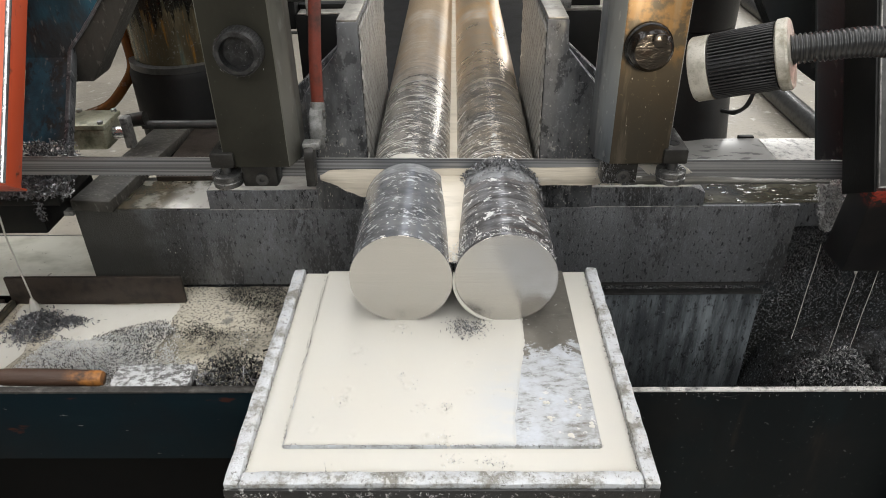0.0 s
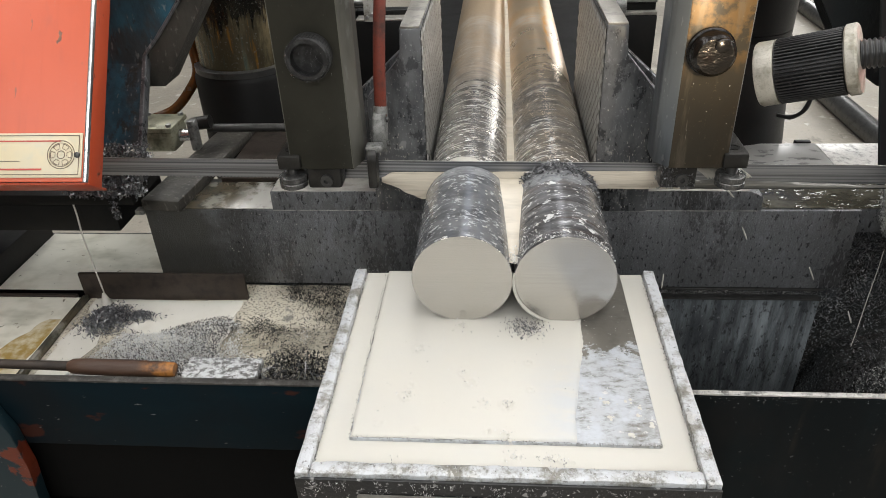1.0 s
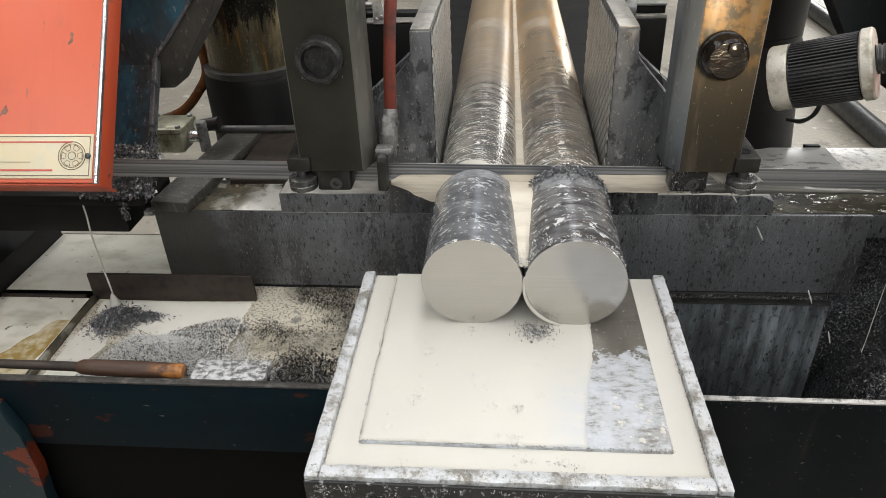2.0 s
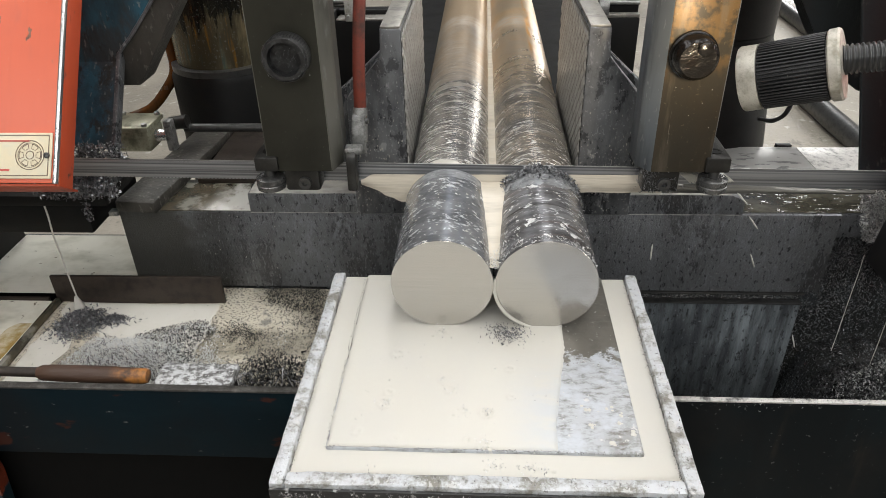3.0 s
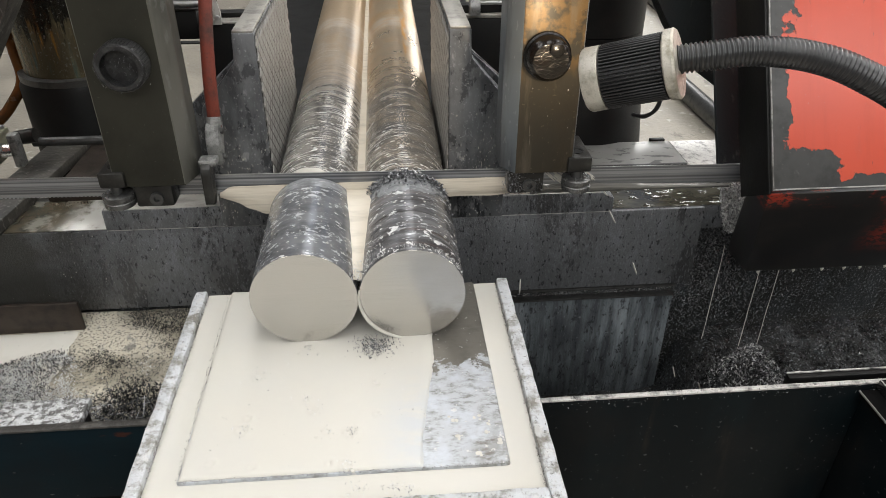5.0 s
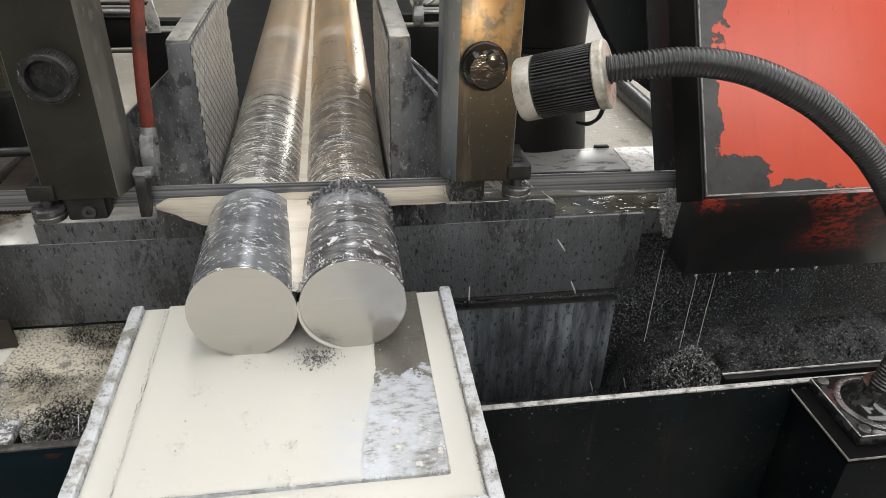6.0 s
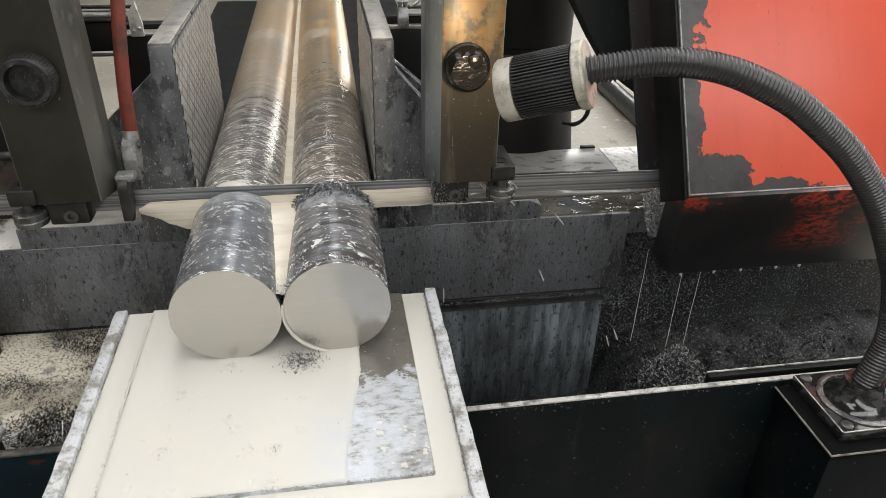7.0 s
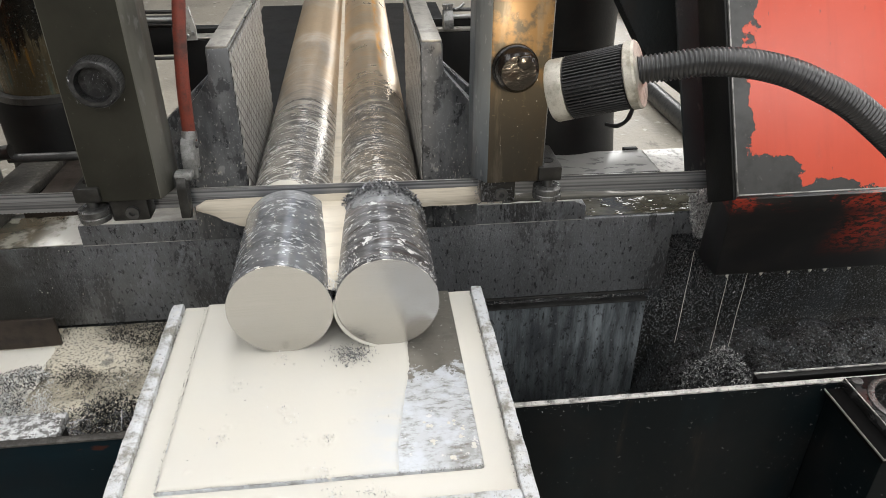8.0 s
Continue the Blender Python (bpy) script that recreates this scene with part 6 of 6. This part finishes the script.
def froth(cx, cy, z, n, r, size):
    """Small raised blobs of coolant foam."""
    for _ in range(n):
        x, y, s = cx + rng.gauss(0, r), cy + rng.gauss(0, r), size * rng.uniform(0.5, 1.4)
        m = Matrix.Translation((x, y, z)) @ Matrix.Diagonal((s, s * rng.uniform(0.7, 1.2), s * 0.55, 1))
        bmesh.ops.create_icosphere(fb, subdivisions=1, radius=1.0, matrix=m)


fb = bmesh.new()
for cx, cy, n, r in clumps:
    froth(cx, cy, 0.0010 if cy > 0 else -0.0048, max(7, n // 3), r * 0.6, 0.0023)
for _ in range(7):
    froth(rng.uniform(0.10, 0.155), rng.uniform(0.004, 0.07), -0.0008, 4, 0.002, 0.0021)
foam = mesh_object("foam_blobs", fb, M_COOL, True)
tagged(foam, "small blobs of coolant foam on the tray", "foam", kind="stuff")

# drops sitting on the steel
fb = bmesh.new()
def bead(p, n, s):
    q = Vector(n).to_track_quat("Z", "Y").to_matrix().to_4x4()
    m = Matrix.Translation(p) @ q @ Matrix.Diagonal((s, s * rng.uniform(0.6, 1.5), s * 0.4, 1))
    bmesh.ops.create_icosphere(fb, subdivisions=1, radius=1.0, matrix=m)


for cx, mat, label in BARS:
    for k in range(150):
        a, y = radians(rng.uniform(-75, 75)), rng.choice((rng.uniform(0.205, 0.39), rng.uniform(0.205, 0.39), 0.40 + abs(rng.gauss(0, 0.12))))
        n = (math.sin(a), 0, math.cos(a))
        bead((cx + RAD * n[0], y, RAD + RAD * n[2]), n, rng.choice((0.0006, 0.0008, 0.001, 0.0016)) * rng.uniform(0.7, 1.3))
for k in range(90):
    bead((rng.choice((rng.uniform(-0.2, -0.12), rng.uniform(0.145, 0.22))), 0.4945, abs(rng.gauss(0, 0.09))), (0, -1, 0), rng.uniform(0.0006, 0.0016))
for k in range(110):
    bead((rng.uniform(-0.5, 0.54), 0.4995, rng.uniform(-0.15, -0.01)), (0, -1, 0), rng.uniform(0.0005, 0.0012))
for k in range(90):
    x = rng.choice((rng.uniform(-0.2, -0.12), rng.uniform(0.145, 0.225)))
    p, h = Vector((x, 0.4945, rng.uniform(0.0, 0.16))), rng.uniform(1.5, 4)
    m = Matrix.Translation(p) @ Matrix.Diagonal((0.0008, 0.0006, 0.0008 * h, 1))
    bmesh.ops.create_icosphere(fb, subdivisions=1, radius=1.0, matrix=m)
for k in range(9):
    p, h = Vector((rng.uniform(0.215, 0.289), 0.3549, rng.uniform(0.14, 0.36))), rng.choice((1, 1, 2, 5))
    m = Matrix.Translation(p) @ Matrix.Diagonal((0.0006, 0.0004, 0.0006 * h, 1))
    bmesh.ops.create_icosphere(fb, subdivisions=1, radius=1.0, matrix=m)
la, lb = LAMP_A, LAMP_B
for k in range(60):
    d = (lb - la).normalized()
    n = (Vector((rng.gauss(0, 1), -abs(rng.gauss(0, 1)), rng.gauss(0.3, 1))))
    n = (n - d * n.dot(d)).normalized()
    bead(la + (lb - la) * rng.uniform(0.2, 0.9) + n * 0.0303, n, rng.uniform(0.0002, 0.0004))
beads = mesh_object("steel_beads", fb, M_FILMGREY, True)
tagged(beads, "beads of milky coolant clinging to the steel", "coolant", kind="stuff")

# chips stuck round the black socket bolt
sp = scatter(130, lambda: (-0.2405 + 0.0255 * math.sin(u := rng.uniform(0, 6.283)) + rng.gauss(0, 0.0012), 0.331 + rng.uniform(-0.003, 0.006), 0.294 + 0.0255 * math.cos(u) + rng.gauss(0, 0.0012)))
sp += scatter(50, lambda: (-0.2405 + rng.gauss(0, 0.009), 0.341, 0.294 + rng.gauss(0, 0.009)))
stuff("bolt_chips", sp, M_CHIP, 0.0014, "fine chips stuck on the socket bolt")

sp = scatter(260, lambda: (0.218 + rng.gauss(0, 0.009), 0.361 - abs(rng.gauss(0, 0.0015)), rng.uniform(0.103, 0.138))) + scatter(120, lambda: (0.243 + rng.gauss(0, 0.008), 0.3605, rng.uniform(0.103, 0.125)))
stuff("guide_chips", sp, M_CHIP, 0.0018, "wet chips clinging to the blade guide")

# grit along the edges of plate and rim, also drawing their shadow line
def along(x0, y0, x1, y1, n, w, z):
    return scatter(n, lambda: ((u := rng.random()) * (x1 - x0) + x0 + rng.gauss(0, w), u * (y1 - y0) + y0 + rng.gauss(0, w), z + rng.uniform(0, 0.001)))


sp = along(-0.159, 0.001, 0.16, -0.001, 520, 0.0009, 0.0004) + along(-0.1592, 0.0, -0.161, 0.31, 260, 0.0007, 0.0006)
sp += along(-0.1885, -0.03, -0.1885, 0.31, 420, 0.0008, -0.002) + along(0.1885, -0.03, 0.1885, 0.31, 700, 0.0009, -0.002) + along(-0.187, -0.0335, 0.187, -0.0335, 460, 0.0009, -0.002)
stuff("edge_grit_and_shadow", sp, M_GRIT_SHADOW, 0.0008, "dark grit doubling as the shadow line along the tray's edges", 0.5)
sp = scatter(260, lambda: (rng.choice((-1, 1)) * rng.uniform(0.191, 0.204), rng.uniform(-0.045, 0.31), 0.0048)) + scatter(260, lambda: (rng.uniform(-0.2, 0.2), rng.uniform(-0.049, -0.036), 0.0048))
stuff("rim_crust", sp, M_CHIP_PALE, 0.0014, "pale crust of dried fines on the rim", 0.4)
def on_front():
    x, z = rng.uniform(-0.2, 0.2), rng.uniform(-0.03, -0.003)
    if noise.noise(Vector((x * 45, z * 60, 8))) < rng.uniform(-0.15, 0.45):
        return None
    return (x, -0.0545, z)


sp = scatter(700, on_front)
stuff("rim_crust", sp, M_CHIP_PALE, 0.0013, "pale splashes dried on the tray front", 0.4)

sp = scatter(420, lambda: (rng.uniform(0.21, 1.0), 0.140 + rng.gauss(0, 0.002), -0.0564)) + scatter(160, lambda: (rng.uniform(0.21, 1.0), 0.1335, -0.056 - abs(rng.gauss(0, 0.006))))
stuff("lip_crust", sp, M_CHIP_PALE, 0.0010, "pale crust and chips along the tank lip", 0.4)
sp = scatter(420, lambda: (rng.uniform(0.21, 1.0), 0.140 + rng.gauss(0, 0.002), -0.0563)) + scatter(300, lambda: (rng.uniform(-0.9, -0.21), 0.142 + rng.gauss(0, 0.0025), -0.0560))
stuff("lip_crust", sp, M_CHIP_DARK, 0.0010, "dark chips lying on the tank lips", 0.4)

# trough
sp = scatter(3800, lambda: heap(-0.652, 0.388, -0.156, 0.043, 0.042, 0.024)) + scatter(700, lambda: heap(-0.60, 0.40, -0.156, 0.03, 0.016, 0.010))
stuff("chip_pile", sp, M_CHIP, 0.0038, "pile of dark shiny steel chips under the trickle")


def clump(x, y, seed):
    return noise.noise(Vector((x * 11, y * 13, seed))) + 0.6 * noise.noise(Vector((x * 30, y * 34, seed + 3))) + 0.35 * noise.noise(Vector((x * 80, y * 80, seed + 5)))


def shore(x):
    """How far back the fines reach on the clear part of the pool."""
    return 0.385 + 0.025 * noise.noise(Vector((x * 12, 0, 4))) - 0.03 * smooth(-0.5, -0.6, x)


def dark_litter():
    x, y = rng.uniform(-0.67, -0.215), rng.uniform(0.165, 0.495)
    if x < -0.44:
        if y > shore(x) or x < -0.66 + 0.4 * (y - 0.2):
            return None
        limit = 0.30 - 0.62 * smooth(-0.60, -0.50, x) - 0.3 * smooth(0.22, 0.17, y)
    else:
        limit = 0.14 - 0.45 * smooth(0.31, 0.22, y) - 0.35 * smooth(0.40, 0.48, y) * smooth(-0.38, -0.28, x)
    if clump(x, y, 2) < limit + rng.gauss(0, 0.24):
        return None
    return (x, y, -0.1535 + rng.uniform(0, 0.003))


def pale_litter():
    x, y = rng.uniform(-0.68, -0.30), rng.uniform(0.175, 0.39)
    if y > shore(x) - 0.008 or x < -0.672 + 0.4 * (y - 0.2):
        return None
    limit = -0.42 + 0.85 * smooth(-0.46, -0.36, x) + 0.25 * smooth(0.35, 0.39, y)
    if clump(x, y, 9) < limit + rng.gauss(0, 0.2):
        return None
    return (x, y, -0.1535 + rng.uniform(0, 0.003))


stuff("trough_chips", scatter(23000, dark_litter), M_CHIP_DARK, 0.0020, "grey steel chips scattered over the trough")
stuff("trough_chips", scatter(22000, pale_litter), M_CHIP_WHITE, 0.0019, "pale wet chips scattered over the trough")
sp = scatter(1500, lambda: (rng.uniform(-0.34, -0.215), rng.uniform(0.16, 0.30), -0.152 + abs(rng.gauss(0, 0.01))))
stuff("trough_chips", sp, M_CHIP_DARK, 0.0042, "dark tangled chips in the trough corner")
bm = bmesh.new()
for _ in range(46):
    c = Vector((rng.uniform(-0.36, -0.225), rng.uniform(0.17, 0.27), -0.14))
    d = Vector((rng.gauss(0, 1), rng.gauss(0, 1), rng.gauss(0, 0.35))).normalized() * rng.uniform(0.015, 0.04)
    k = Vector((rng.gauss(0, 1), rng.gauss(0, 1), abs(rng.gauss(0, 1)))) * 0.008
    tube(bm, spline([c - d, c - d * 0.3 + k, c + d * 0.4 - k * 0.5, c + d], 4), 0.0007, 5)
tan = mesh_object("swarf_tangle", bm, M_CHIP, True)
tagged(tan, "tangle of long thin steel swarf in the trough", "metal chips", kind="stuff")
sp = scatter(260, lambda: (rng.uniform(-0.416, -0.32), rng.uniform(0.153, 0.196), -0.0655))
stuff("plate_crust", sp, M_CHIP_WHITE, 0.0022, "white crust on the small plate", 0.3)

# high-x trough: floor of chips with a mound
def mound_height(x, y):
    return -0.40 + 0.10 * smooth(0.53, 0.58, x) + 0.115 * math.exp(-((x - 0.615) / 0.075) ** 2 - ((y - 0.345) / 0.07) ** 2) + 0.03 * smooth(0.42, 0.52, y) * smooth(0.545, 0.62, x) + 0.012 * noise.noise(Vector((x * 22, y * 22, 1)))


bm = bmesh.new()
grid = [[bm.verts.new((0.21 + 0.9 * i / 90, 0.145 + 0.38 * j / 40, mound_height(0.21 + 0.9 * i / 90, 0.145 + 0.38 * j / 40))) for i in range(91)] for j in range(41)]
for j in range(40):
    for i in range(90):
        bm.faces.new((grid[j][i], grid[j][i + 1], grid[j + 1][i + 1], grid[j + 1][i]))
structure("chip_bed", bm, M_DARKWALL, "dark bed of wet chips in the tank")


def on_mound(x0, x1, y0, y1):
    x, y = rng.uniform(x0, x1), rng.uniform(y0, y1)
    return (x, y, mound_height(x, y) + rng.uniform(0, 0.006))


sp = scatter(8000, lambda: on_mound(0.47, 0.74, 0.22, 0.46)) + scatter(3800, lambda: on_mound(0.54, 1.05, 0.15, 0.52))
stuff("chip_mound", sp, M_CHIP_DARK, 0.0045, "mound of dark wet steel chips in the tank")
sp = scatter(4200, lambda: on_mound(0.5, 0.72, 0.24, 0.44)) + scatter(2600, lambda: on_mound(0.54, 1.0, 0.16, 0.52))
stuff("chip_mound", sp, M_CHIP, 0.0034, "shiny steel chips on the mound")
sp = scatter(2600, lambda: on_mound(0.56, 0.67, 0.29, 0.39))
stuff("chip_mound", sp, M_CHIP_PALE, 0.0030, "pale shiny chips on the top of the mound")
sp = scatter(6500, lambda: (0.54 + abs(rng.gauss(0, 0.12)), 0.528 - rng.uniform(0, 0.002), -0.05 - abs(rng.gauss(0, 0.11))))
stuff("wall_chips", sp, M_CHIP, 0.0024, "dark wet chips stuck to the machine side")
sp = scatter(2300, lambda: ((u := rng.random()) * 0.012 + 0.583 + rng.uniform(-1, 1) * (0.026 - 0.014 * u), 0.468 + rng.gauss(0, 0.006), 0.052 - 0.085 * u))
stuff("hanging_chips", sp, M_CHIP_PALE, 0.0034, "grey clump of wet chips hanging beside the red cover")
sp = scatter(900, lambda: (rng.uniform(-0.66, -0.545), 0.42 + rng.gauss(0, 0.008), 0.064 + abs(rng.gauss(0, 0.012)))) + scatter(500, lambda: (rng.uniform(-0.592, -0.535), 0.45 + rng.gauss(0, 0.004), rng.uniform(0.10, 0.135)))
sp += scatter(50, lambda: (-0.598 + rng.gauss(0, 0.003), 0.418, rng.uniform(0.02, 0.06)))
sp += scatter(1600, lambda: (rng.uniform(-0.66, -0.572), 0.446 + rng.gauss(0, 0.004), rng.uniform(0.055, 0.135)))
stuff("gutter_chips", sp, M_CHIP, 0.0046, "shiny chips packed under the orange cover")
sp = scatter(2200, lambda: (0.53 - abs(rng.gauss(0, 0.45)), 0.4985, rng.uniform(-0.15, -0.01))) + scatter(500, lambda: (rng.uniform(-0.37, 0.39), 0.4965, rng.uniform(-0.005, 0.025)))
stuff("bed_fines", sp, M_CHIP, 0.0011, "fine pale chips stuck to the bed's front")
sp = scatter(260, lambda: (rng.choice((rng.uniform(-0.19, -0.12), rng.uniform(0.145, 0.22))), 0.4935, rng.uniform(0.0, 0.24)))
stuff("jaw_fines", sp, M_CHIP_PALE, 0.0010, "fine chips and droplets stuck to the vice jaws")

sp = scatter(1500, lambda: (rng.uniform(-0.2, 0.535), 0.5135 - abs(rng.gauss(0, 0.0015)), rng.uniform(-0.1775, -0.167)))
stuff("ledge_fines", sp, M_CHIP_PALE, 0.0016, "pale fines caked in the slot under the bed")

# ---- flying drops ----
drop_bm = bmesh.new()
lathe(drop_bm, [(-0.013, 0.0003), (-0.008, 0.0010), (0.003, 0.0012), (0.011, 0.0009), (0.013, 0.0003)], (0, 0, 0), (1, 0, 0), 8)
drop_me = bpy.data.meshes.new("drop")
drop_bm.to_mesh(drop_me)
drop_bm.free()
drop_me.materials.append(M_COOL)
drop_me.shade_smooth()
spray = thing("coolant_spray", "coolant drops flung off the blade, falling into the tank", "coolant", at=(0.3, 0.37, 0.1))
DROPS = []
for i in range(190):
    ob = new("drop", drop_me)
    ob.parent = spray
    DROPS.append(ob)


def motions():
    # the blade runs on through its guides
    walk(blade, [(t, pose(0.0475 * t, 0.3940, 0.1138 - 0.0007 * t, 0, 0.86, 0)) for t in (0.0, 2.0, 4.0, 6.0, 8.0)])
    # each drop waits under the guide, is flung off once and comes to rest in the tank
    base = Vector((0.3, 0.37, 0.1))
    for i, ob in enumerate(DROPS):
        start = Vector((rng.uniform(0.27, 0.33), 0.394, 0.112)) if i % 5 else Vector((rng.uniform(0.22, 0.25), 0.385, 0.115))
        v = Vector((rng.uniform(0.7, 1.1), rng.uniform(-0.15, 0.1), rng.uniform(-0.8, -0.3))) if i % 5 else Vector((0.02, -0.03, -0.2))
        t0 = 0.02 + 7.6 * (i + rng.uniform(0, 0.8)) / len(DROPS)
        T = 0.34
        rows = []
        for t in (0.0, T * 0.0, T * 0.25, T * 0.5, T * 0.75, T):
            p = start + v * t + Vector((0, 0, -4.9)) * t * t
            w = v + Vector((0, 0, -9.8)) * max(t, 0.03)
            rows.append((t0 + t, Matrix.Translation(p - base) @ w.to_track_quat("X", "Z").to_matrix().to_4x4()))
        rows = [(0.0, rows[0][1])] + rows[1:] + [(8.0, rows[-1][1])]
        walk(ob, rows)


motions()
